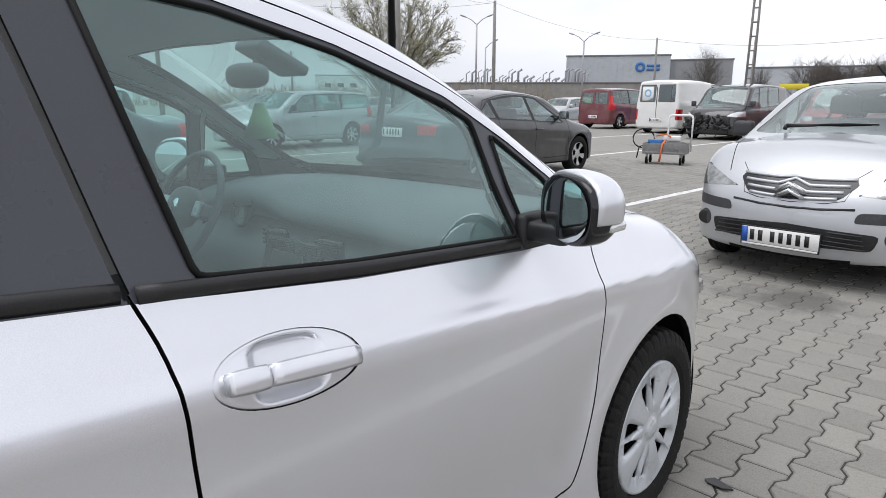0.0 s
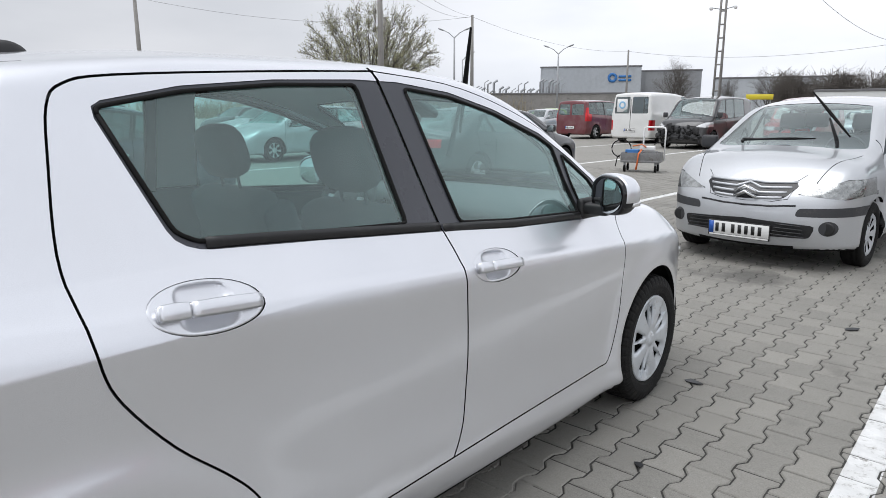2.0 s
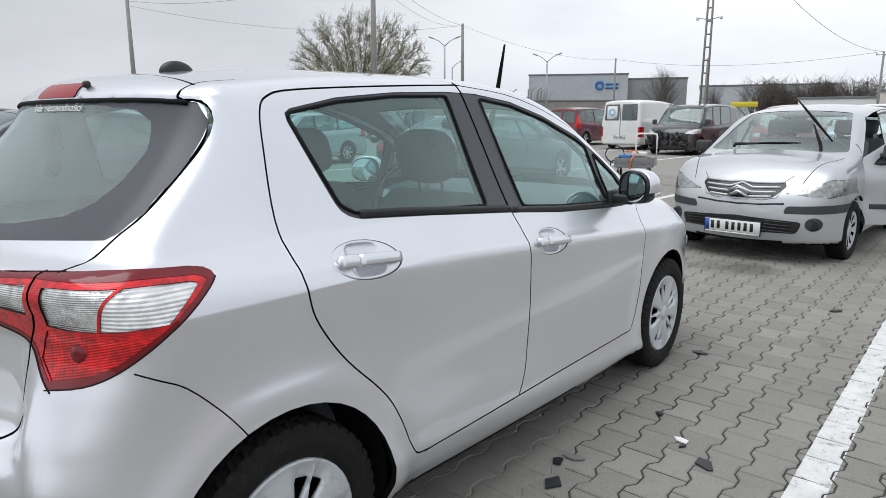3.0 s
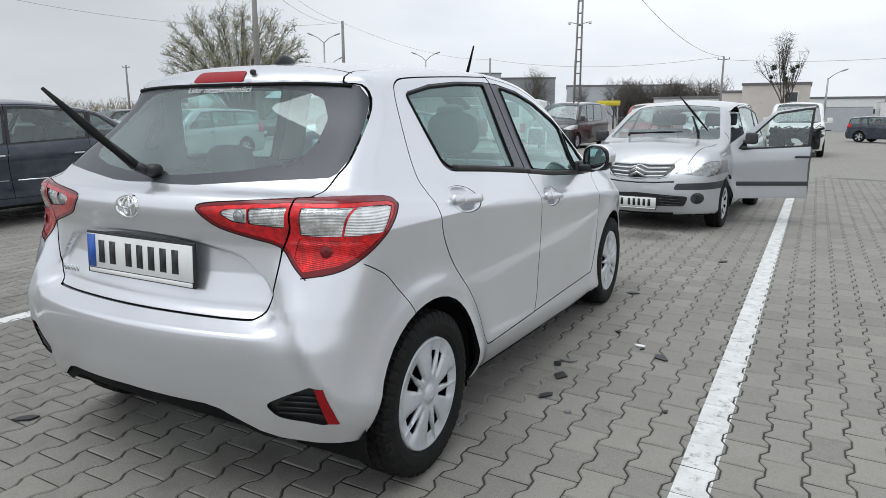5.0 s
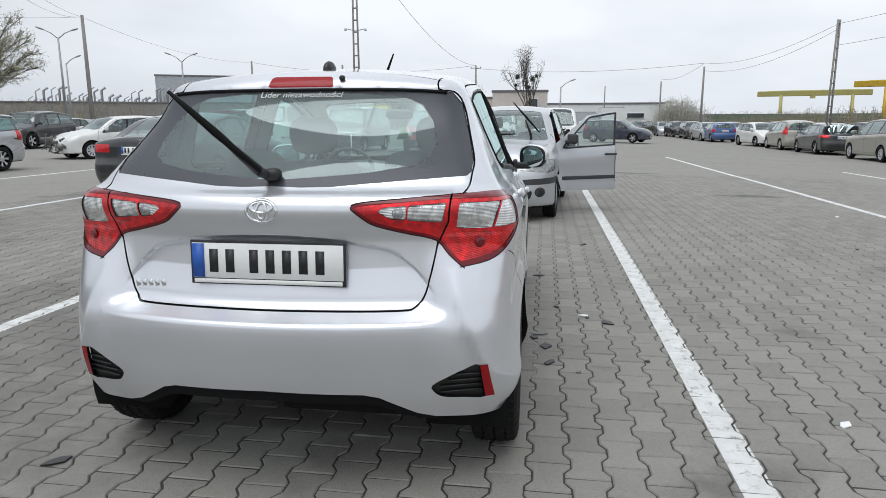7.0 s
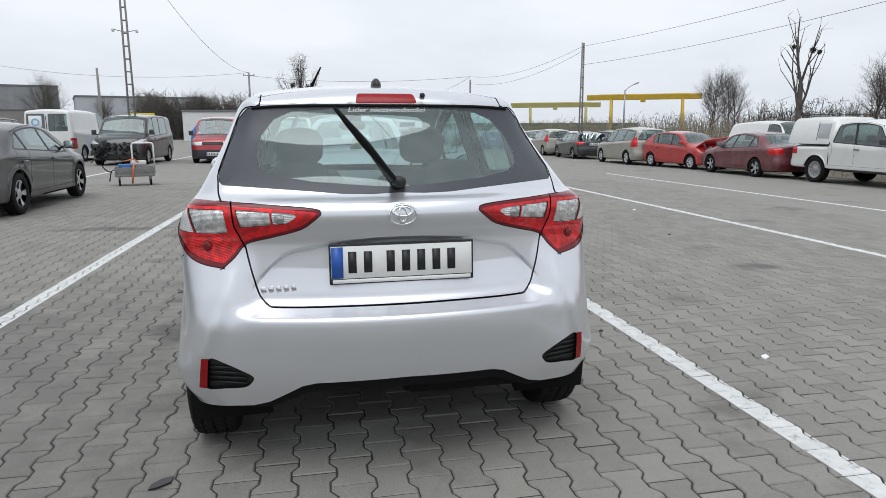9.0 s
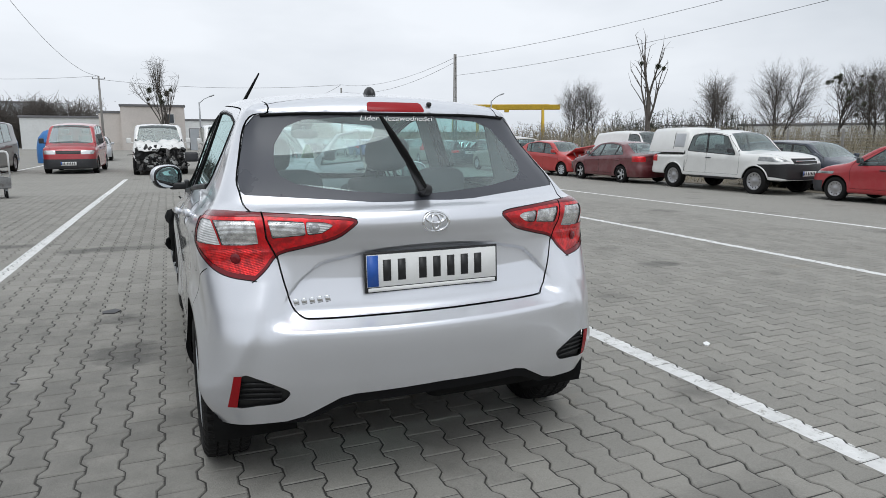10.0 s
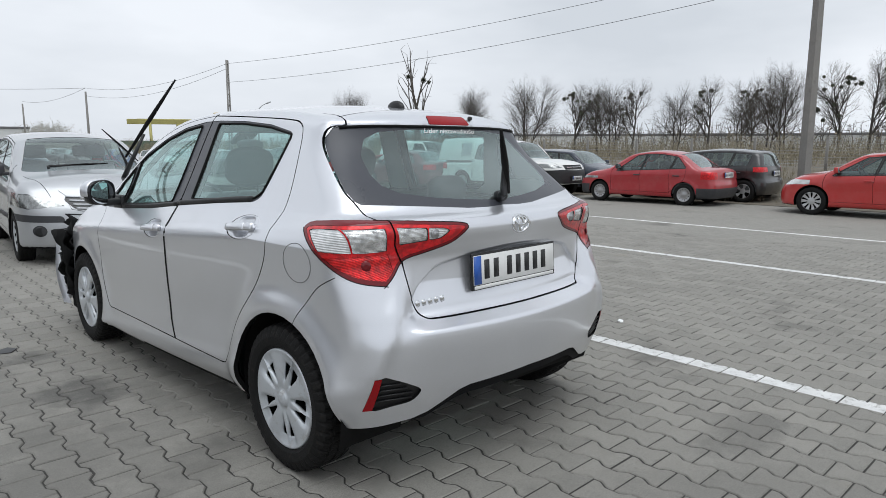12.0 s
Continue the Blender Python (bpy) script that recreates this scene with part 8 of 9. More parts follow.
def tree_thing(name, label, seed, height, spread=0.45, rise=0.5, depth=4, trunk=0.22, balls=0, leaves=0, droop=0.0, stems=1, leaf=0.11, ball_size=0.34, spray=1):
    rng = random.Random(seed)
    limbs, twigs, tips = ([], []), ([], []), []
    root = thing(name, label, "tree")
    for s in range(stems):
        a = 2 * math.pi * s / max(stems, 1)
        d = Vector((0.28 * math.cos(a), 0.28 * math.sin(a), 1)) if stems > 1 else Vector((0, 0, 1))
        grow(rng, Vector((0.15 * math.cos(a), 0.15 * math.sin(a), -0.1)), d.normalized(), height * 0.36, trunk / (1.0 if stems == 1 else 1.5), depth, limbs, twigs, tips, spread, rise, droop)
    top = max(t.z for t in tips)
    for t in list(tips):
        if t.z > top * 0.3:
            for _ in range(spray):
                e = Vector((rng.gauss(0, 0.6), rng.gauss(0, 0.6), rng.uniform(-0.1, 1.0))).normalized() * rng.uniform(0.25, 0.8)
                prism(twigs[0], twigs[1], t, t + e, 0.013, 0.006, 3)
    k = height / top
    for group, nm, mat in ((limbs, "trunk", M["bark"]), (twigs, "crown", M["twig"])):
        mesh_object(nm, [(x * k, y * k, z * k) for x, y, z in group[0]], group[1], mat, root)
    if balls:
        high = [t for t in tips if top * 0.45 < t.z < top * 0.86]
        for b in range(balls):
            c = rng.choice(high) * k
            v, f = [], []
            rad = rng.uniform(0.6, 1.2) * ball_size
            for q in range(170):
                e = Vector((rng.gauss(0, 1), rng.gauss(0, 1), rng.gauss(0, 1))).normalized()
                prism(v, f, c + e * rad * 0.15, c + e * rad * rng.uniform(0.6, 1.1), 0.016, 0.010, 3)
            mesh_object("mistletoe", v, f, M["mistletoe"], root, label="dark ball of mistletoe")
    if leaves:
        v, f = [], []
        for q in range(leaves):
            c = rng.choice(tips) * k + Vector((rng.gauss(0, 0.6), rng.gauss(0, 0.6), rng.gauss(0, 0.5)))
            m = Euler((rng.uniform(0, 6), rng.uniform(0, 6), 0)).to_matrix()
            s0 = rng.uniform(0.6, 1.3) * leaf
            b = len(v)
            for dx, dy in ((-1, 0), (0, -0.5), (1, 0), (0, 0.5)):
                v.append(tuple(c + m @ Vector((dx * s0, dy * s0, 0))))
            f.append((b, b + 1, b + 2, b + 3))
        mesh_object("leaves", v, f, M["young_leaf"], root, label="thin yellow-green spring leaves")
    return root


def scrub(name, label, seed, count, place, height, mat, thick=0.014, kind="stuff", leafy=0.0):
    """A thicket of thin stems; place(rng) gives a foot point, height(rng, p) its height."""
    rng = random.Random(seed)
    v, f = [], []
    for _ in range(count):
        p = Vector(place(rng))
        h = height(rng, p)
        top = p + Vector((rng.gauss(0, 0.22), rng.gauss(0, 0.22), 1)) * h
        mid = p.lerp(top, 0.5) + Vector((rng.gauss(0, 0.06), rng.gauss(0, 0.06), 0)) * h
        prism(v, f, p, mid, thick * 1.3, thick, 3)
        prism(v, f, mid, top, thick, thick * 0.4, 3)
        for _k in range(3):
            a = p.lerp(top, rng.uniform(0.3, 0.95))
            prism(v, f, a, a + Vector((rng.gauss(0, 0.3), rng.gauss(0, 0.3), rng.uniform(0.0, 0.4))) * h * 0.5, thick * 0.8, thick * 0.3, 3)
        for _k in range(int(leafy)):
            c = p.lerp(top, rng.uniform(0.25, 1.0)) + Vector((rng.gauss(0, 0.2), rng.gauss(0, 0.2), 0)) * h * 0.6
            m = Euler((rng.uniform(0, 6), rng.uniform(0, 6), 0)).to_matrix()
            b = len(v)
            s0 = rng.uniform(0.025, 0.06) * (1 + h * 0.12)
            for dx, dy in ((-1, 0), (0, -0.6), (1, 0), (0, 0.6)):
                v.append(tuple(c + m @ Vector((dx * s0, dy * s0, 0))))
            f.append((b, b + 1, b + 2, b + 3))
    return tagged(mesh_object(name, v, f, mat), label, "bushes", kind=kind)


def shoot(rng, p, d, length, r, level, limb, twig, tips, rise, wide):
    """A branch that wanders upwards and carries finer branches along it; level 4 is the finest twig."""
    n = (6, 5, 4, 3, 2)[level]
    tgt = limb if level < 3 else twig
    for i in range(n):
        d = (d + Vector((rng.gauss(0, 0.09), rng.gauss(0, 0.09), rng.gauss(0, 0.05) + rise))).normalized()
        e = p + d * (length / n)
        r2 = r * (0.82 if level < 3 else 0.72)
        prism(tgt[0], tgt[1], p, e, r, r2, (8, 5, 4, 3, 3)[level])
        t = (i + 1) / n
        if level < 4 and t > (0.30 if level == 0 else 0.18):
            for _ in range((2, 2, 2, 1)[level] + (level == 0 and i > 1)):
                az = rng.uniform(0, 2 * math.pi)
                ang = math.radians(rng.uniform(24, 46) * wide)
                u = d.orthogonal().normalized()
                v = d.cross(u)
                c = (d * math.cos(ang) + (u * math.cos(az) + v * math.sin(az)) * math.sin(ang)).normalized()
                shoot(rng, e, c, length * rng.uniform(0.46, 0.64) * (1.18 - 0.52 * t), r2 * rng.uniform(0.54, 0.70), level + 1, limb, twig, tips, rise, wide)
        p, r = e, r2
    if level in (2, 3):
        tips.append(p.copy())


def bare_tree(label, seed, height, stems=1, lean=0.0, rise=0.05, wide=1.0, trunk=0.16, balls=0, ball_size=0.26, low=0.35):
    """A leafless tree of fine upswept branches, with balls of mistletoe if it has any."""
    rng = random.Random(seed)
    limb, twig, tips = ([], []), ([], []), []
    root = thing("tree", label, "tree")
    for k in range(stems):
        a = 2 * math.pi * k / stems + 0.7
        tilt = 0.17 if stems > 1 else 0.0
        d = Vector((tilt * math.cos(a) + lean, tilt * math.sin(a), 1)).normalized()
        shoot(rng, Vector((0.18 * math.cos(a), 0.18 * math.sin(a), -0.2)) * (stems > 1) + Vector((0, 0, -0.1)), d, height * rng.uniform(0.72, 0.80), trunk / (1.0 + 0.22 * (stems - 1)), 0, limb, twig, tips, rise, wide)
    k = height / max(v[2] for v in twig[0])
    mesh_object("trunk", [(x * k, y * k, z * k) for x, y, z in limb[0]], limb[1], M["bark"], root)
    mesh_object("crown", [(x * k, y * k, z * k) for x, y, z in twig[0]], twig[1], M["twig"], root)
    spots = [t * k for t in tips if height * low < t.z * k < height * 0.82]
    for _ in range(balls):
        c, (v, f) = rng.choice(spots), ([], [])
        rad = rng.uniform(0.55, 1.15) * ball_size
        for _q in range(110):
            e = Vector((rng.gauss(0, 1), rng.gauss(0, 1), rng.gauss(0, 1))).normalized()
            b = c + e * rad * rng.uniform(0.65, 1.05)
            prism(v, f, c + e * rad * 0.1, b, 0.018, 0.012, 3)
            w = Vector((rng.gauss(0, 1), rng.gauss(0, 1), rng.gauss(0, 1))).normalized() * rad * 0.22
            prism(v, f, b, b + w, 0.032, 0.016, 3)
        mesh_object("mistletoe", v, f, M["mistletoe"], root, label="dark ball of mistletoe")
    return root


def make_willow():
    """A round willow: limbs that fan out from the foot, fine twigs, a thin haze of young leaves."""
    rng = random.Random(33)
    root = thing("willow_tree", "broad many-stemmed willow with thin yellow-green spring leaves", "tree")
    limb, twig, leaf = ([], []), ([], []), ([], [])
    prism(limb[0], limb[1], Vector((0, 0, -0.2)), Vector((0, 0, 0.9)), 0.50, 0.42, 8)
    for s in range(58):
        a = 2.39996 * s
        up = 1.0 - 1.28 * (s + 0.5) / 58
        ring = math.sqrt(max(0.0, 1 - up * up))
        tip = Vector((5.5 * ring * math.cos(a), 5.5 * ring * math.sin(a), 5.6 + 4.3 * up)) * 1.0
        foot = Vector((0.3 * math.cos(a), 0.3 * math.sin(a), rng.uniform(0.3, 1.0)))
        knee = foot.lerp(tip, 0.45) + Vector((0, 0, 0.9 + 0.6 * ring))
        line = [foot * (1 - t) ** 2 + knee * 2 * t * (1 - t) + tip * t * t for t in [k / 8 for k in range(9)]]
        line = [p + Vector((rng.gauss(0, 0.10), rng.gauss(0, 0.10), rng.gauss(0, 0.08))) * (k / 8) for k, p in enumerate(line)]
        r = rng.uniform(0.065, 0.11)
        for i in range(8):
            d = (line[i + 1] - line[i]).normalized()
            prism(limb[0], limb[1], line[i], line[i + 1], r, r * 0.76, 5)
            for _ in range(0 if i < 2 else 2 + i):
                o = line[i].lerp(line[i + 1], rng.random())
                u = (d + Vector((rng.gauss(0, 0.50), rng.gauss(0, 0.50), rng.gauss(0.10, 0.30)))).normalized() * rng.uniform(0.5, 1.3) * (0.7 if i == 7 else 1.0)
                end = o + u
                prism(twig[0], twig[1], o, end, 0.016, 0.008, 3)
                for _k in range(4):
                    q = o.lerp(end, rng.uniform(0.3, 1.0))
                    w = (u.normalized() + Vector((rng.gauss(0, 0.5), rng.gauss(0, 0.5), rng.gauss(0, 0.35)))).normalized() * rng.uniform(0.3, 0.7)
                    prism(twig[0], twig[1], q, q + w, 0.008, 0.004, 3)
                    for _l in range(3):
                        c = q + w * rng.uniform(0.3, 1.05) + Vector((rng.gauss(0, 0.05), rng.gauss(0, 0.05), rng.gauss(0, 0.05)))
                        m = Euler((rng.uniform(0, 6), rng.uniform(0, 6), 0)).to_matrix()
                        s0, b0 = rng.uniform(0.035, 0.075), len(leaf[0])
                        for dx, dy in ((-1, 0), (0, -0.42), (1, 0), (0, 0.42)):
                            leaf[0].append(tuple(c + m @ Vector((dx * s0, dy * s0, 0))))
                        leaf[1].append((b0, b0 + 1, b0 + 2, b0 + 3))
            r *= 0.76
    mesh_object("trunk", limb[0], limb[1], M["bark"], root)
    mesh_object("crown", twig[0], twig[1], M["twig"], root)
    mesh_object("leaves", leaf[0], leaf[1], M["young_leaf"], root, label="thin yellow-green spring leaves")
    return root


def make_trees():
    g = "bare trees behind the fence"
    kinds = {"big": bare_tree("tall bare tree with several stems and fine branches behind the fence", 3, 8.0, stems=3, rise=0.035, wide=1.10),
             "slim": bare_tree("slim bare tree behind the fence", 12, 8.0, stems=2, rise=0.06, wide=0.95, trunk=0.13),
             "ivy": bare_tree("bare tree thick with mistletoe and ivy", 16, 8.0, stems=1, rise=0.05, wide=1.05, balls=26, ball_size=0.19, low=0.25),
             "lean": bare_tree("leaning bare tree with dark balls of mistletoe behind the fence", 8, 8.0, stems=1, lean=0.22, rise=0.05, wide=1.0, balls=12, ball_size=0.18, low=0.3),
             "wide": bare_tree("spreading bare tree behind the fence", 21, 8.0, stems=2, rise=0.03, wide=1.15),
             "oval": bare_tree("bare tree with a dense oval crown behind the fence", 5, 8.0, stems=1, rise=0.04, wide=1.15)}
    places = [('big', 40.9, 32.0, 20, 7.0), ('ivy', 44.1, 29.5, 0, 6.4), ('big', 45.9, 28.5, 130, 6.8), ('slim', 43.9, 26.0, 60, 6.3), ('lean', 45.5, 25.2, 0, 6.6),
              ('wide', 48.0, 22.7, 40, 6.2), ('lean', 49.9, 21.0, 10, 6.9), ('wide', 48.1, 17.7, 200, 5.9), ('ivy', 52.1, 18.5, 80, 6.5), ('slim', 50.6, 16.6, 20, 7.3),
              ('slim', 50.0, 15.3, 190, 7.5), ('ivy', 51.0, 12.0, 160, 7.1), ('lean', 52.4, 10.4, 200, 7.7), ('slim', 31.9, 44.9, 0, 6.2), ('slim', 33.1, 44.1, 120, 6.0),
              ('oval', 38.8, 36.5, 0, 6.3), ('wide', 53.0, 7.4, 20, 6.8), ('big', 54.5, 4.0, 80, 7.2)]
    used = set()
    places += [("slim", 62.0, 58.0, 60, 9.0), ("big", -23.2, 64.6, 40, 6.8), ("oval", -15.4, 67.3, 20, 5.6), ("slim", -18.5, 66.2, 120, 5.0)]
    for kind, x, y, turn, tall in places:
        at = 0.35 if x > 15 else ground_z(x, y)
        m = Matrix.Translation((x, y, at)) @ Euler((0, 0, radians(turn))).to_matrix().to_4x4() @ Matrix.Scale(tall / 8.0, 4)
        if kind in used:
            src = kinds[kind]
            copy_thing(src, m @ Matrix.Scale(1 / src.scale.x, 4))
        else:
            used.add(kind)
            tagged(kinds[kind], group=g)
            kinds[kind].matrix_basis = m
    snag = tree_thing("tree", "tall pollarded tree with bare stubs", 21, 8.5, 0.34, 0.8, 2, 0.17, balls=3, ball_size=0.24, spray=1)
    snag.matrix_basis = pose(32.8, 36.7, 0.4)
    nest = tree_thing("tree", "bare tree with round balls of mistletoe before the beige building", 27, 8.9, 0.22, 1.0, 3, 0.17, balls=8, ball_size=0.34, spray=2)
    nest.matrix_basis = pose(0.3, 70.5, ground_z(0, 70))
    willow = make_willow()
    willow.matrix_basis = pose(-40.4, 40.2, 0.1)
    scrub("scrub", "tangle of dry brown scrub behind the fence", 1, 3600, lambda r: (r.uniform(29, 58), r.uniform(-12, 42), 0.35), lambda r, p: r.uniform(0.4, 1.7), M["scrub"], 0.014, leafy=6)
    scrub("scrub", "dry bushes along the far fence", 2, 1500, lambda r: (20 + r.uniform(0, 14), r.uniform(30, 86), 0.2), lambda r, p: r.uniform(0.6, 2.0), M["scrub"], 0.014, leafy=5)
    scrub("blossom_bushes", "pale blossoming bushes at the end of the yard", 4, 420, lambda r: (r.gauss(17.8, 1.7), r.gauss(80, 1.5), -0.3), lambda r, p: max(0.8, 4.4 - 0.5 * abs(p.x - 17.8) ** 1.4) * r.uniform(0.7, 1.0), M["blossom"], 0.02, leafy=14)
    scrub("far_wood", "dark bare wood beyond the vans", 5, 2400, lambda r: (r.uniform(-19.5, -8.5), r.uniform(86, 92), -0.2), lambda r, p: (4.6 + 1.5 * math.sin(p.x * 1.3)) * r.uniform(0.7, 1.05), M["twig"], 0.035, leafy=5)
    scrub("far_hedge", "low distant hedge line", 6, 2600, lambda r: (r.uniform(-150, -48), r.uniform(60, 110), 0.0), lambda r, p: r.uniform(1.5, 4.2), M["scrub"], 0.04, leafy=4)
    scrub("far_hedge", "low distant tree line beyond the fence", 7, 2600, lambda r: (r.uniform(62, 120), r.uniform(-30, 120), 0.0), lambda r, p: r.uniform(2.0, 4.4), M["twig"], 0.04, leafy=4)
    scrub("evergreen_bushes", "dark evergreen bushes between the bare trees", 8, 260, lambda r: (r.choice((39.5, 44.0, 36.6)) + r.gauss(0, 0.7), r.choice((43.0, 38.5, 45.0)) + r.gauss(0, 0.5), 0.35), lambda r, p: r.uniform(1.2, 3.2), M["evergreen"], 0.02, leafy=10)


def pole(x, y, h, r=0.13, z=None, label="grey concrete utility pole", arms=1, name="utility_pole", square=False, turn=0):
    z0 = ground_z(x, y) if z is None else z
    root = thing(name, label, "pole", pose(x, y, z0, 0, 0, turn), "utility poles")
    part("shaft", tube_bm([(0, 0, -0.2), (0, 0, h * 0.5), (0, 0, h)], r, 4 if square else 10, taper=(1.15, 0.95, 0.72)), M["concrete"], root, smooth=not square)
    for k in range(arms):
        part("crossarm", box_bm((1.1, 0.07, 0.07), (0, 0, h - 0.25 - 0.6 * k), 0.01, 1), M["galv"], root)
        for s in (-0.5, 0.5):
            part("insulator", lathe([(0.0, 0.02), (0.02, 0.045), (0.06, 0.04), (0.08, 0.05), (0.12, 0.025), (0.14, 0.0)], 10, "z"), M["concrete"], root, at=pose(s, 0, h - 0.22 - 0.6 * k))
    return root


def lattice_pole(x, y, h, turn=0, label="slim lattice concrete mast with cameras", cameras=True):
    root = thing("camera_mast" if cameras else "utility_pole", label, "pole", pose(x, y, ground_z(x, y), 0, 0, turn))
    for s in (-1, 1):
        part("leg", tube_bm([(s * 0.15, 0, -0.1), (s * 0.07, 0, h)], 0.05, 6), M["concrete"], root)
    k, z = 0, 0.6
    while z < h - 0.2:
        w = 0.15 - 0.08 * z / h
        part("rung", box_bm((2 * w, 0.07, 0.06), (0, 0, z)), M["concrete"], root)
        z += 0.55
    for s in (-1, 1) if cameras else ():
        part("camera_arm", tube_bm([(0, 0, h * 0.56), (s * 0.45, 0, h * 0.56 + 0.1)], 0.02, 6), M["galv"], root)
        part("camera_box", box_bm((0.12, 0.28, 0.12), (s * 0.48, -0.06, h * 0.56 + 0.06), 0.03), M["white"], root)
    return root


def street_lamp(x, y, h, arms=2, turn=0):
    root = thing("street_lamp", "grey street lamp with slanting arms", "street lamp", pose(x, y, ground_z(x, y), 0, 0, turn), "street lamps")
    part("post", tube_bm([(0, 0, -0.1), (0, 0, h)], 0.085, 8, taper=(1.3, 0.8)), M["galv"], root)
    for s in ((-1, 1) if arms == 2 else (1,)):
        part("arm", tube_bm([(0, 0, h - 0.1), (s * 0.5, 0, h + 0.35), (s * 1.05, 0, h + 0.62)], 0.04, 6), M["galv"], root)
        part("lamp_head", egg((0.62, 0.22, 0.14), (s * 1.25, 0, h + 0.68), Euler((0, radians(-20 * s), 0)).to_matrix().to_4x4()), M["galv"], root)
    return root


def cable(a, b, sag, r=0.009, name="overhead_cable"):
    pts = []
    for k in range(15):
        t = k / 14
        p = Vector(a).lerp(Vector(b), t)
        p.z -= sag * 4 * t * (1 - t)
        pts.append(p)
    ob = mesh_from_bm(name, tube_bm(pts, r, 5), M["wire"])
    return tagged(ob, "thin dark overhead cable between the poles", "cable", "overhead cables")


def mesh_from_bm(name, bm, mat, smooth=True):
    me = bpy.data.meshes.new(name)
    bm.to_mesh(me)
    bm.free()
    me.materials.append(mat)
    me.polygons.foreach_set("use_smooth", [smooth] * len(me.polygons))
    return new(name, me)


def make_poles():
    pole(-25.2, 26.5, 9.6, 0.17, label="tall concrete utility pole by the willow", arms=1)
    pole(-32.6, 44.4, 9.0, 0.15, arms=0)
    pole(-44.8, 22.3, 9.5, 0.16, arms=0)
    lattice_pole(15.2, 32.5, 6.3, 30, "slim concrete ladder pole among the parked cars", False)
    pole(18.95, 4.2, 9.4, 0.155, z=0.25, label="tall square concrete pole on the bank", arms=0, square=True, turn=20)
    pole(-16.3, 56.5, 6.2, 0.12, arms=0)
    pole(-31.6, 72.0, 8.0, 0.13, arms=0)
    pole(-5.2, 67.0, 6.9, 0.11, arms=1)
    pole(14.6, 55.4, 5.9, 0.10, arms=0)
    pole(16.7, 85.8, 6.4, 0.11, arms=0)
    pole(9.0, 78.0, 5.4, 0.08, arms=0)
    pole(-60.0, 44.0, 6.4, 0.12, arms=1)
    lattice_pole(-7.8, 29.7, 10.0, 12)
    street_lamp(-38.0, 48.7, 8.0, 2, 30)
    street_lamp(-33.4, 59.7, 7.0, 2, 20)
    street_lamp(-46.0, 60.0, 7.0, 1, 10)
    street_lamp(3.6, 70.0, 4.9, 1, 0)
    street_lamp(32.0, 60.0, 5.4, 1, 0)
    A, B, C, D, E = (-25.2, 26.5, 9.5), (-7.8, 29.7, 9.9), (-32.6, 44.4, 8.9), (15.2, 32.5, 5.75), (18.9, 4.3, 6.7)
    cable(A, B, 0.9)
    cable((-25.2, 26.5, 9.9), (-7.8, 29.7, 10.1), 0.7)
    cable(A, C, 0.5)
    cable((-25.7, 26.5, 9.3), C, 0.9)
    cable(C, (-31.6, 72.0, 7.9), 0.8)
    cable(C, (-44.8, 22.3, 9.0), 1.0)
    cable((-44.8, 22.3, 9.3), A, 0.8)
    cable(B, (-5.2, 67.0, 6.8), 1.4, 0.013)
    cable((-5.2, 67.0, 6.5), (14.6, 55.4, 5.8), 0.5, 0.013)
    cable(D, E, 0.4, 0.008)
    cable((15.2, 32.5, 4.75), (18.9, 4.3, 6.0), 0.45, 0.008)
    cable(D, (14.6, 55.4, 5.8), 0.6)
    cable((15.2, 32.5, 5.5), (14.6, 55.4, 5.2), 0.7)
    cable((14.6, 55.4, 5.8), (16.7, 85.8, 6.3), 0.5, 0.013)
    cable(E, (21.5, -20.0, 7.4), 0.6, 0.012)
    cable((-5.2, 67.0, 6.8), (-31.6, 72.0, 7.9), 0.9, 0.013)


def wall_block(name, label, cx, cy, w, d, h, mat, turn=0, z=None, roof=0.25, windows=(), overhang=0.2, category="building"):
    """A plain building: walls, flat roof slab, window panes with frames and sills."""
    root = thing(name, label, category, pose(cx, cy, ground_z(cx, cy) - 0.1 if z is None else z, 0, 0, turn))
    part("wall", box_bm((w, d, h), (0, 0, h / 2)), mat, root, smooth=False)
    part("roof", box_bm((w + overhang, d + overhang, roof), (0, 0, h + roof / 2), 0.03, 1), M["roof_felt"], root, smooth=False)
    for x, zc, ww, hh in windows:
        win = part("window", box_bm((ww + 0.14, 0.10, hh + 0.14), (x, -d / 2 - 0.02, zc), 0.01, 1), M["white"], root, smooth=False)
        part("pane", box_bm((ww, 0.04, hh), (x, -d / 2 - 0.065, zc)), M["pane"], win, smooth=False)
        part("sill", box_bm((ww + 0.2, 0.16, 0.05), (x, -d / 2 - 0.07, zc - hh / 2 - 0.09)), M["concrete"], win, smooth=False)
    return root


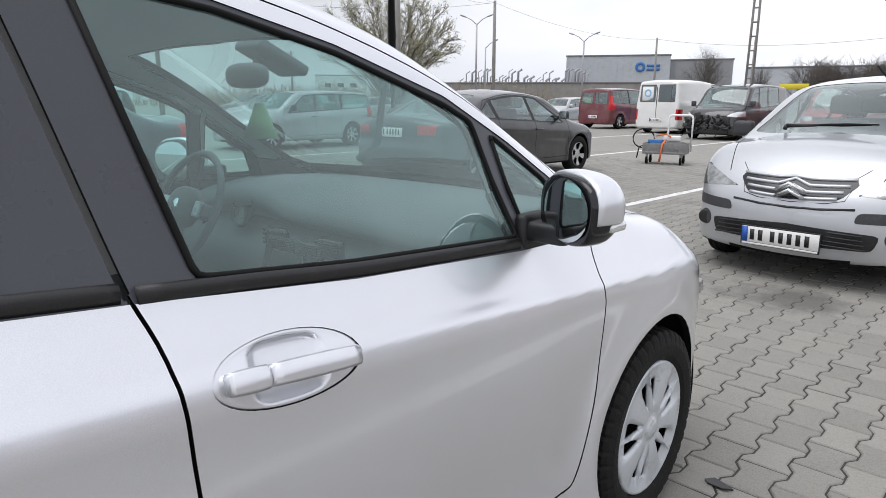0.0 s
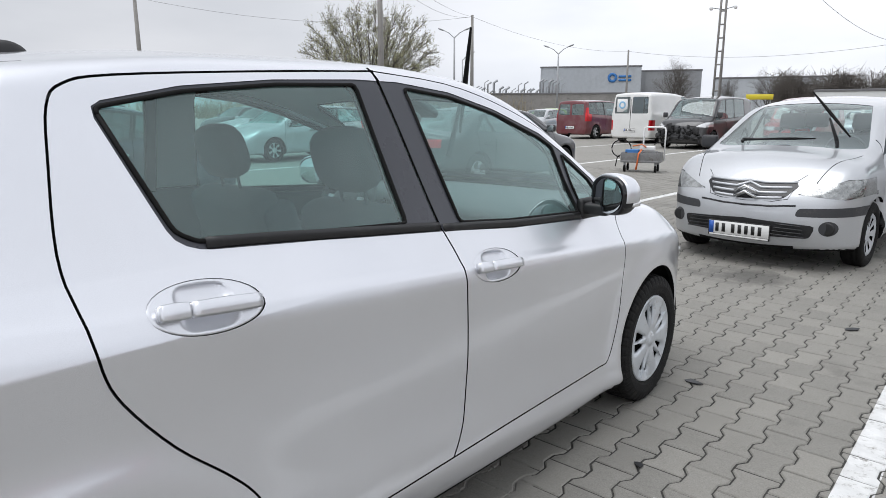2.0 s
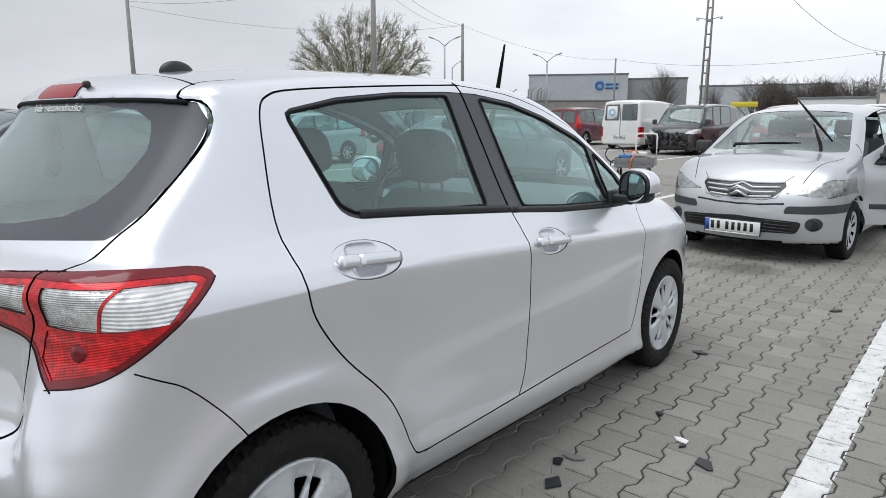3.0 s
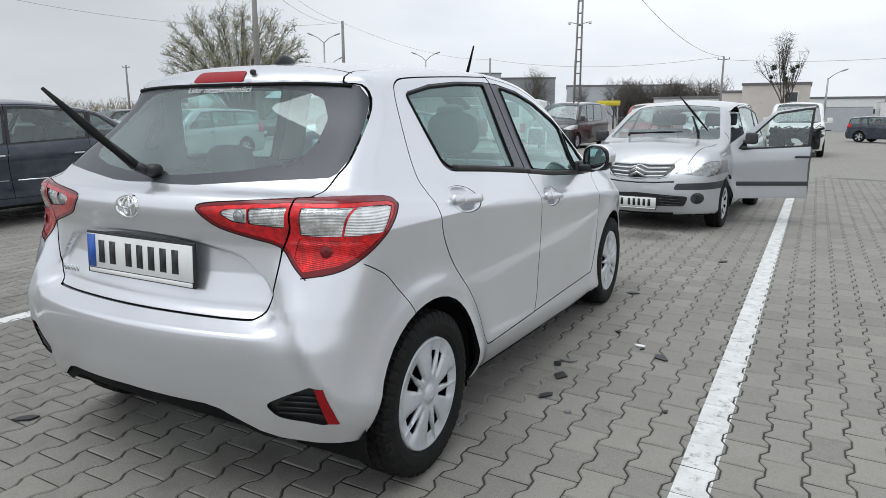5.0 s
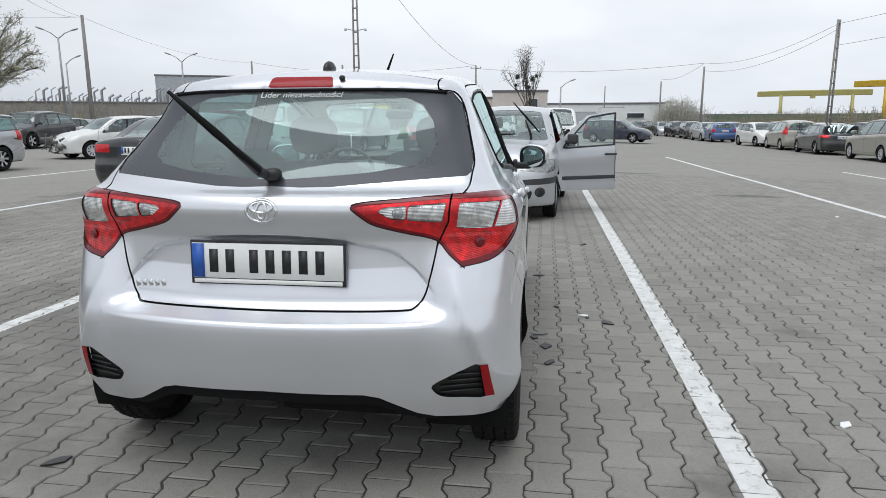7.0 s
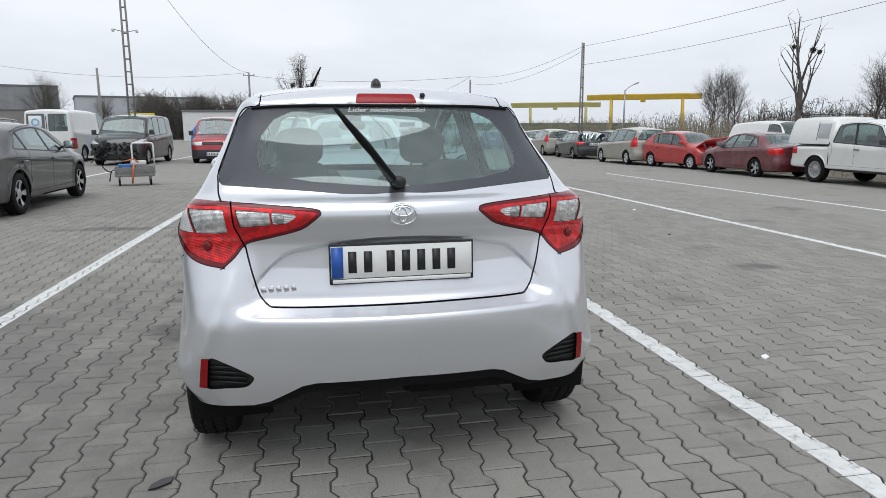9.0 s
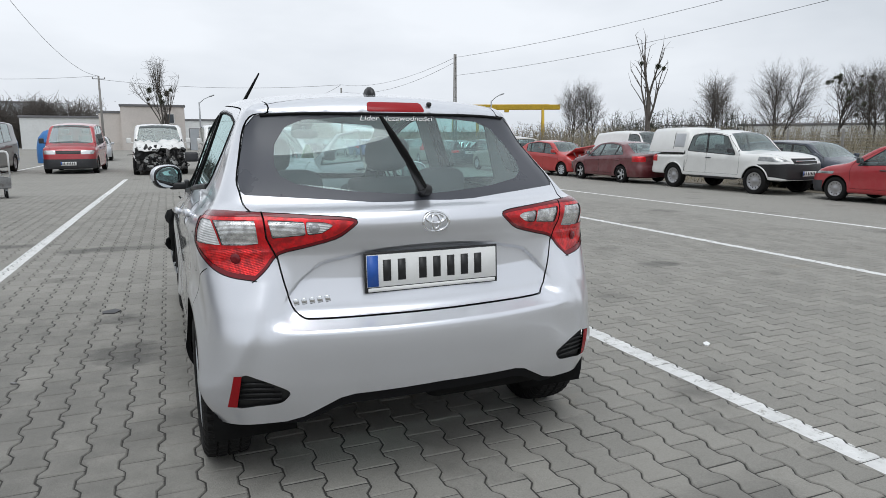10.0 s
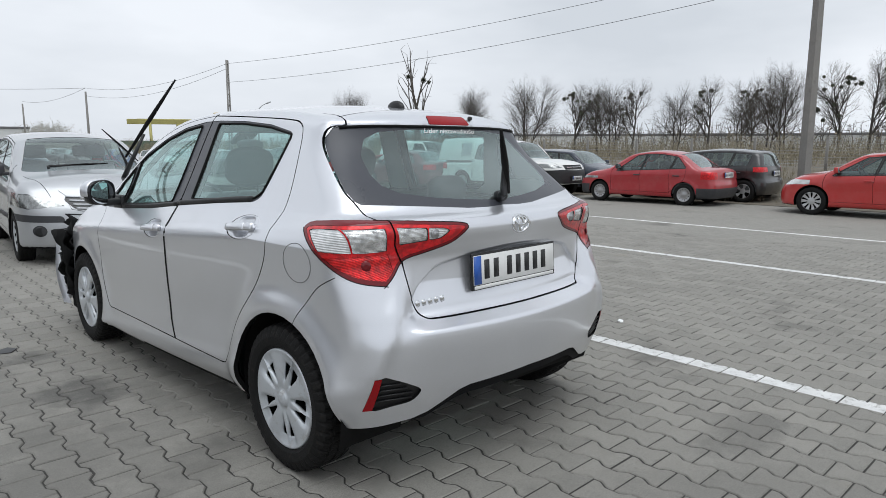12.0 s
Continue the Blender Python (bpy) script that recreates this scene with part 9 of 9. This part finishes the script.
def make_buildings():
    f = wall_block("factory_hall", "long pale grey sheet-clad factory hall with a blue sign", -54.9, 107.3, 16.3, 14.0, 8.4, M["grey_sheet"], 27.8)
    for k in range(-8, 9):
        part("wall_rib", box_bm((0.10, 0.08, 8.3), (k * 1.0, -7.04, 4.2)), M["grey_sheet"], f, smooth=False)
    part("eaves_band", box_bm((16.4, 0.12, 0.9), (0, -7.06, 3.6)), M["white_wall"], f, smooth=False)
    part("round_sign", lathe([(0, 0.35), (-0.12, 0.38), (-0.12, 0.75), (0, 0.78)], 24, "y"), M["sign_blue"], f, "blue ring sign on the factory wall", at=pose(3.6, -7.08, 6.7))
    for r_ in range(2):
        part("sign_bar", box_bm((2.0, 0.1, 0.34), (5.6, -7.1, 6.9 - 0.6 * r_)), M["sign_blue"], f, "sign lettering drawn as a plain bar")
    b = wall_block("factory_hall", "darker end block of the factory hall", -41.9, 111.2, 9.4, 6.0, 7.7, M["dark_sheet"], 21)
    for k in range(-4, 5):
        part("wall_rib", box_bm((0.10, 0.08, 7.6), (k * 1.0, -3.04, 3.8)), M["dark_sheet"], b, smooth=False)
    wall_block("factory_hall", "lower grey wing of the factory", -25.5, 112.0, 18.0, 12.0, 6.0, M["grey_sheet"], 18)
    wall_block("workshop_wall", "long pale concrete works wall with pipes", -52.0, 80.0, 42.0, 0.5, 3.7, M["concrete"], 30, roof=0.2, category="wall")
    rng = random.Random(4)
    plant = thing("pipe_plant", "cluster of silver ducts and pipes on the works roof", "pipes", pose(-62, 90, ground_z(-62, 90), 0, 0, 30))
    part("rack", box_bm((22, 3, 3.2), (0, 0, 1.6)), M["white_wall"], plant, smooth=False)
    for k in range(42):
        x = -10.5 + 0.5 * k
        h = rng.uniform(3.9, 6.0)
        part("duct", join_bm(tube_bm([(x, 0, 3.0), (x, 0, h), (x + 0.6, 0, h + 0.4)], rng.uniform(0.06, 0.2), 8), box_bm((rng.uniform(0.6, 1.4), 1.0, rng.uniform(0.4, 1.2)), (x, 0, 3.5), 0.05, 1)), M["galv"], plant)
    wall_block("beige_house", "small flat-roofed beige building with one small window", -0.8, 77.0, 6.2, 6.0, 4.6, M["beige_wall"], 0, windows=((1.6, 3.4, 0.8, 0.9),))
    part_house = wall_block("beige_house", "lower beige annexe beside the flat-roofed building", -4.8, 77.6, 2.4, 5.0, 3.9, M["beige_wall"], 0)
    wall_block("long_shed", "long low off-white shed with a flat roof", 9.5, 95.0, 17.5, 8.0, 3.7, M["white_wall"], 0, windows=((-4.0, 2.2, 2.2, 0.6), (0.5, 2.2, 2.2, 0.6), (5.0, 2.2, 2.2, 0.6)))
    wall_block("long_shed", "pale shed beyond the red van", -9.2, 82.0, 9.0, 6.0, 3.4, M["white_wall"], 0)
    wall_block("container", "grey steel container at the end of the yard", 5.2, 74.5, 5.0, 2.4, 2.4, M["grey_sheet"], 0, roof=0.06, overhang=0.0, category="container")
    wall_block("box_trailer", "white box trailer at the end of the yard", 9.3, 74.0, 2.4, 5.0, 2.9, M["paint_white"], 0, roof=0.05, overhang=0.0, category="trailer")
    wall_block("green_screen", "green panel fence at the end of the yard", 28, 92.0, 44.0, 0.3, 2.4, M["green_wall"], -4, roof=0.06, overhang=0.0, category="fence")
    wall_block("warehouse", "low pale warehouse behind the trees", 76, 46, 30, 12, 3.0, M["white_wall"], -62, category="building")
    wall_block("warehouse", "long low pale warehouse behind the bare trees", 84, 14, 44, 12, 2.8, M["white_wall"], -78, category="building")
    wall_block("distant_block", "distant pale works building", -172, 142, 16, 12, 9, M["white_wall"], 48, windows=((-4, 6, 2, 1.2), (0, 6, 2, 1.2), (4, 6, 2, 1.2)))
    house = wall_block("distant_house", "distant house with a dark hipped roof", -88, 116, 7, 6, 2.8, M["beige_wall"], 40)
    roof = bmesh.new()
    bmesh.ops.create_cone(roof, cap_ends=True, segments=4, radius1=6.4, radius2=1.2, depth=2.0)
    part("hip_roof", roof, M["roof_felt"], house, at=pose(0, 0, 4.0, 0, 0, 45), smooth=False)
    for x, y, h in ((-150, 152, 30), (-146, 152, 18)):
        c = thing("chimney", "thin distant factory chimney", "chimney", pose(x, y, 0))
        part("shaft", tube_bm([(0, 0, -0.2), (0, 0, h)], 0.9, 10, taper=(1.2, 0.7)), M["concrete"], c)
    board = thing("yellow_board", "long yellow board behind the vans", "sign", pose(-13.4, 57.4, ground_z(-13, 57), 0, 0, 10))
    part("board", box_bm((2.0, 0.12, 0.42), (0, 0, 2.45), 0.02, 1), M["yellow_sign"], board)
    for s in (-1, 1):
        part("post", box_bm((0.1, 0.1, 2.5), (s * 0.8, 0.1, 1.2)), M["galv"], board)
    tarp = thing("tarpaulin", "blue tarpaulin over goods beside the red van", "tarpaulin", pose(-5.7, 38.5, ground_z(-5.7, 38.5)))
    part("cover", egg((2.0, 1.6, 2.9), (0, 0, 0.35), None, 3.0, (16, 10)), M["tarp"], tarp)


def gantry(x0, y0, x1, y1, h, mat, label, legs=((0.22, 0.0), (0.84, 0.0))):
    a, b = Vector((x0, y0, 0)), Vector((x1, y1, 0))
    ang = math.degrees(math.atan2(y1 - y0, x1 - x0))
    L = (b - a).length
    root = thing("gantry_crane", label, "crane", pose(x0, y0, -0.3, 0, 0, ang))
    part("girder", box_bm((L, 0.7, 0.75), (L / 2, 0, h), 0.05, 1), mat, root, smooth=False)
    for k in range(int(L)):
        part("stiffener", box_bm((0.08, 0.76, 0.72), (0.5 + k, 0, h)), mat, root, smooth=False)
    for s, _ in legs:
        for d in (-1, 1):
            part("leg", tube_bm([(L * s, d * 0.25, h - 0.3), (L * s + 0.1, d * 1.6, 0.0)], 0.2, 6), mat, root)
        part("tie", tube_bm([(L * s + 0.05, -1.4, 0.6), (L * s + 0.05, 1.4, 0.6)], 0.12, 6), mat, root)
    part("trolley", box_bm((0.7, 0.8, 0.35), (L * 0.5, 0, h - 0.55), 0.05, 1), mat, root, smooth=False)
    part("rail", tube_bm([(L * 0.1, 0, h + 0.40), (L * 0.9, 0, h + 0.40)], 0.04, 5), mat, root)
    return root


def make_bank():
    """Dry bank and verge beyond the parked row."""
    xs, verts, faces, ny = [15.9, 17.4, 18.1, 19.0, 24.0, 40.0, 70.0, 130.0], [], [], 60
    rng = random.Random(2)
    for j in range(ny + 1):
        y = -70 + 170 * j / ny
        for i, x in enumerate(xs):
            z = (ground_z(x, y) + 0.004, ground_z(x, y) + 0.02, -0.12, 0.26, 0.36, 0.40, 0.42, 0.42)[i]
            verts.append((x + rng.uniform(-0.15, 0.15) * (0 < i < 5) + 0.12 * math.sin(y * 0.9) * (i == 0), y, z + rng.uniform(-0.03, 0.03) * (1 < i < 6)))
    w = len(xs)
    for j in range(ny):
        for i in range(w - 1):
            a = j * w + i
            faces.append((a, a + 1, a + w + 1, a + w))
    ob = mesh_object("bank", verts, faces, M["dirt"])
    tagged(ob, "low bank of dry brown earth and dead grass", "ground", kind="structure")
    fence = thing("mesh_fence", "low grey wire mesh fence on square posts", "fence", pose(0, 0, 0))
    y = -18.0
    while y < 58:
        part("post", box_bm((0.09, 0.09, 1.35), (25.2, y, 0.95), 0.01, 1), M["concrete"], fence)
        y += 2.6
    for k in range(9):
        part("wire", tube_bm([(25.2, -18, 0.5 + 0.125 * k), (25.2, 58, 0.5 + 0.125 * k)], 0.006, 4), M["galv"], fence)
    rng = random.Random(9)
    v, f = [], []
    for k in range(7000):
        x, y = rng.uniform(16.4, 25.0), rng.uniform(-14, 40)
        z = 0.30 if x > 19 else (ground_z(x, y) + 0.0 if x < 18 else 0.05)
        p = Vector((x, y, z))
        prism(v, f, p, p + Vector((rng.gauss(0, 0.08), rng.gauss(0, 0.08), rng.uniform(0.06, 0.28))), 0.012, 0.003, 3)
    tagged(mesh_object("dry_grass", v, f, M["scrub"]), "thin dry grass on the bank", "grass", kind="stuff")


def make_trolley():
    root = thing("jump_start_trolley", "grey hand trolley with a white handle, blue starter case and cables", "trolley", ground_pose(-4.3, 14.15, 14))
    part("deck", box_bm((0.86, 0.52, 0.05), (0, 0, 0.24), 0.01), M["tray"], root)
    for s in (-1, 1):
        part("tray_side", box_bm((0.86, 0.015, 0.18), (0, s * 0.25, 0.35), 0.004), M["tray"], root)
        part("tray_end", box_bm((0.015, 0.49, 0.18), (s * 0.42, 0, 0.35), 0.004), M["tray"], root)
        for q in (-1, 1):
            w = part("castor", lathe([(-0.02, 0.02), (-0.02, 0.075), (0.0, 0.082), (0.02, 0.075), (0.02, 0.02)], 16, "x"), M["seal"], root, at=pose(q * 0.34, s * 0.2, 0.082))
            part("fork", box_bm((0.05, 0.03, 0.14), (0, 0, 0.08), 0.004), M["galv"], w)
    part("handle", tube_bm([(-0.02, 0.24, 0.25), (-0.02, 0.25, 0.93), (0.0, 0.25, 0.985), (0.05, 0.25, 1.0), (0.39, 0.25, 1.0), (0.44, 0.25, 0.985), (0.46, 0.25, 0.93), (0.46, 0.24, 0.25)], 0.021, 8), M["white"], root, "white tube handle")
    part("starter_case", box_bm((0.30, 0.22, 0.24), (-0.20, -0.06, 0.39), 0.02), M["box_blue"], root, "blue starter case")
    part("battery", box_bm((0.30, 0.20, 0.20), (0.18, 0.02, 0.37), 0.01), M["tray"], root)
    part("top_box", box_bm((0.34, 0.22, 0.10), (0.10, 0.05, 0.53), 0.02), M["white"], root)
    part("orange_cable", tube_bm([(0.0, -0.10, 0.50), (-0.03, -0.28, 0.42), (-0.05, -0.29, 0.20), (-0.07, -0.28, 0.06)], 0.022, 6), M["orange"], root)
    part("orange_cable", tube_bm([(0.1, -0.1, 0.56), (0.0, -0.05, 0.62), (-0.2, -0.1, 0.58)], 0.016, 6), M["orange"], root)
    pts = [(-0.36 + 0.22 * math.cos(a) - 0.1, -0.05, 0.52 + 0.2 * math.sin(a)) for a in np.linspace(-0.4, 4.6, 14)]
    part("black_hose", tube_bm(pts, 0.014, 6), M["seal"], root)
    part("black_hose", tube_bm([(-0.3, -0.2, 0.45), (-0.5, -0.25, 0.35), (-0.55, -0.2, 0.12)], 0.014, 6), M["seal"], root)


def make_litter():
    rng = random.Random(6)
    spots = [(0.98, 0.82, "shard", 0.08), (0.96, 1.08, "shard", 0.10), (0.90, 1.23, "shard", 0.07), (1.24, 1.67, "shard", 0.06), (1.36, 1.57, "shard", 0.10), (1.22, 1.71, "white", 0.09), (2.21, 0.26, "white", 0.07), (-0.91, -0.47, "shard", 0.09),
             (-1.31, 2.6, "shard", 0.16), (0.93, 1.30, "tray", 0.08), (1.40, 4.28, "shard", 0.10), (0.93, 2.83, "shard", 0.09), (1.05, 1.9, "shard", 0.05), (1.5, 0.9, "shard", 0.04), (1.12, 0.7, "tray", 0.04), (4.2, 4.6, "shard", 0.07), (5.1, 7.2, "white", 0.08), (-1.7, 1.2, "tray", 0.04)]
    for x, y, mat, s in spots:
        n = rng.randint(4, 6)
        poly = [(0.65 * s * rng.uniform(0.5, 1.0) * math.cos(2 * math.pi * k / n), 0.65 * s * rng.uniform(0.25, 0.6) * math.sin(2 * math.pi * k / n)) for k in range(n)]
        ob = mesh_from_bm("litter", slab_bm(poly, 0.006), M[mat], False)
        ob.matrix_basis = pose(x, y, ground_z(x, y) + 0.003, rng.uniform(-5, 5), rng.uniform(-5, 5), rng.uniform(0, 360))
        tagged(ob, "small broken %s lying on the paving" % {"shard": "black plastic shard", "white": "scrap of white plastic", "tray": "piece of grey rubble"}[mat], "litter", "litter on the paving")


make_bank()
make_poles()
make_buildings()
gantry(40.6, 88.3, 54.3, 80.7, 5.85, M["crane_yellow"], "yellow gantry crane beyond the bushes")
gantry(33.5, 102.2, 46.9, 97.0, 5.2, M["crane_olive"], "olive-yellow gantry crane further off")
make_trees()
make_trolley()
make_litter()

# ---- paving blocks, one by one near the hatchback ----
PX, PY, PJ, PA = 0.1438, 0.2055, 0.0056, 0.0130


def block_outline(inset):
    h, w = PY / 2 - PJ / 2 - inset, PX / 2 - PJ / 2 - inset
    right = [(w + PA, -h), (w + PA, -0.072), (w - PA, -0.034), (w - PA, 0.034), (w + PA, 0.072), (w + PA, h)]
    return right + [(-x, y) for x, y in right[::-1]]


def block_data():
    rings = [(block_outline(0.0), -0.02), (block_outline(0.0), -0.0045), (block_outline(0.0050), 0.0)]
    v = [(x, y, z) for ring, z in rings for x, y in ring]
    f = [tuple(range(24, 36))]
    for a in (0, 12):
        f += [(a + i, a + (i + 1) % 12, a + 12 + (i + 1) % 12, a + 12 + i) for i in range(12)]
    return v, f


def lay_paving():
    rng = random.Random(5)
    v0, f0 = block_data()
    me = bpy.data.meshes.new("paving_block")
    me.from_pydata(v0, [], f0)
    me.materials.append(M["paver"])
    arr = np.array(v0)
    far_v, far_f, base = [], [], 0
    turn = radians(-1.0)
    x0, x1, y0, y1 = FIELD
    for i in range(int((x1 - x0) / PX) + 6):
        for j in range(int((y1 - y0) / PY) + 6):
            u, v = x0 - 0.2320 + i * PX, y0 - 0.1285 + (j + (0.5 if i % 2 else 0.0)) * PY
            x, y = u * math.cos(turn) - v * math.sin(turn), u * math.sin(turn) + v * math.cos(turn)
            if not (x0 < x < x1 and y0 < y < y1):
                continue
            z = ground_z(x, y) + rng.uniform(-0.0015, 0.0012)
            m = Matrix.Translation((x, y, z)) @ Euler((rng.gauss(0, 0.006), rng.gauss(0, 0.006), turn + rng.gauss(0, 0.004))).to_matrix().to_4x4()
            if 0.9 < x < 2.1 and -2.0 < y < 5.0:
                ob = new("paving_block", me)
                ob.parent = pavement
                ob.matrix_basis = m
            else:
                far_v.append(arr @ np.array(m.to_3x3()).T + np.array(m.translation))
                far_f += [tuple(k + base for k in f) for f in f0]
                base += len(v0)
    rest = mesh_object("paving_block_field", np.vstack(far_v), far_f, M["paver"], pavement, smooth=False)
    tagged(rest, kind="stuff")


lay_paving()
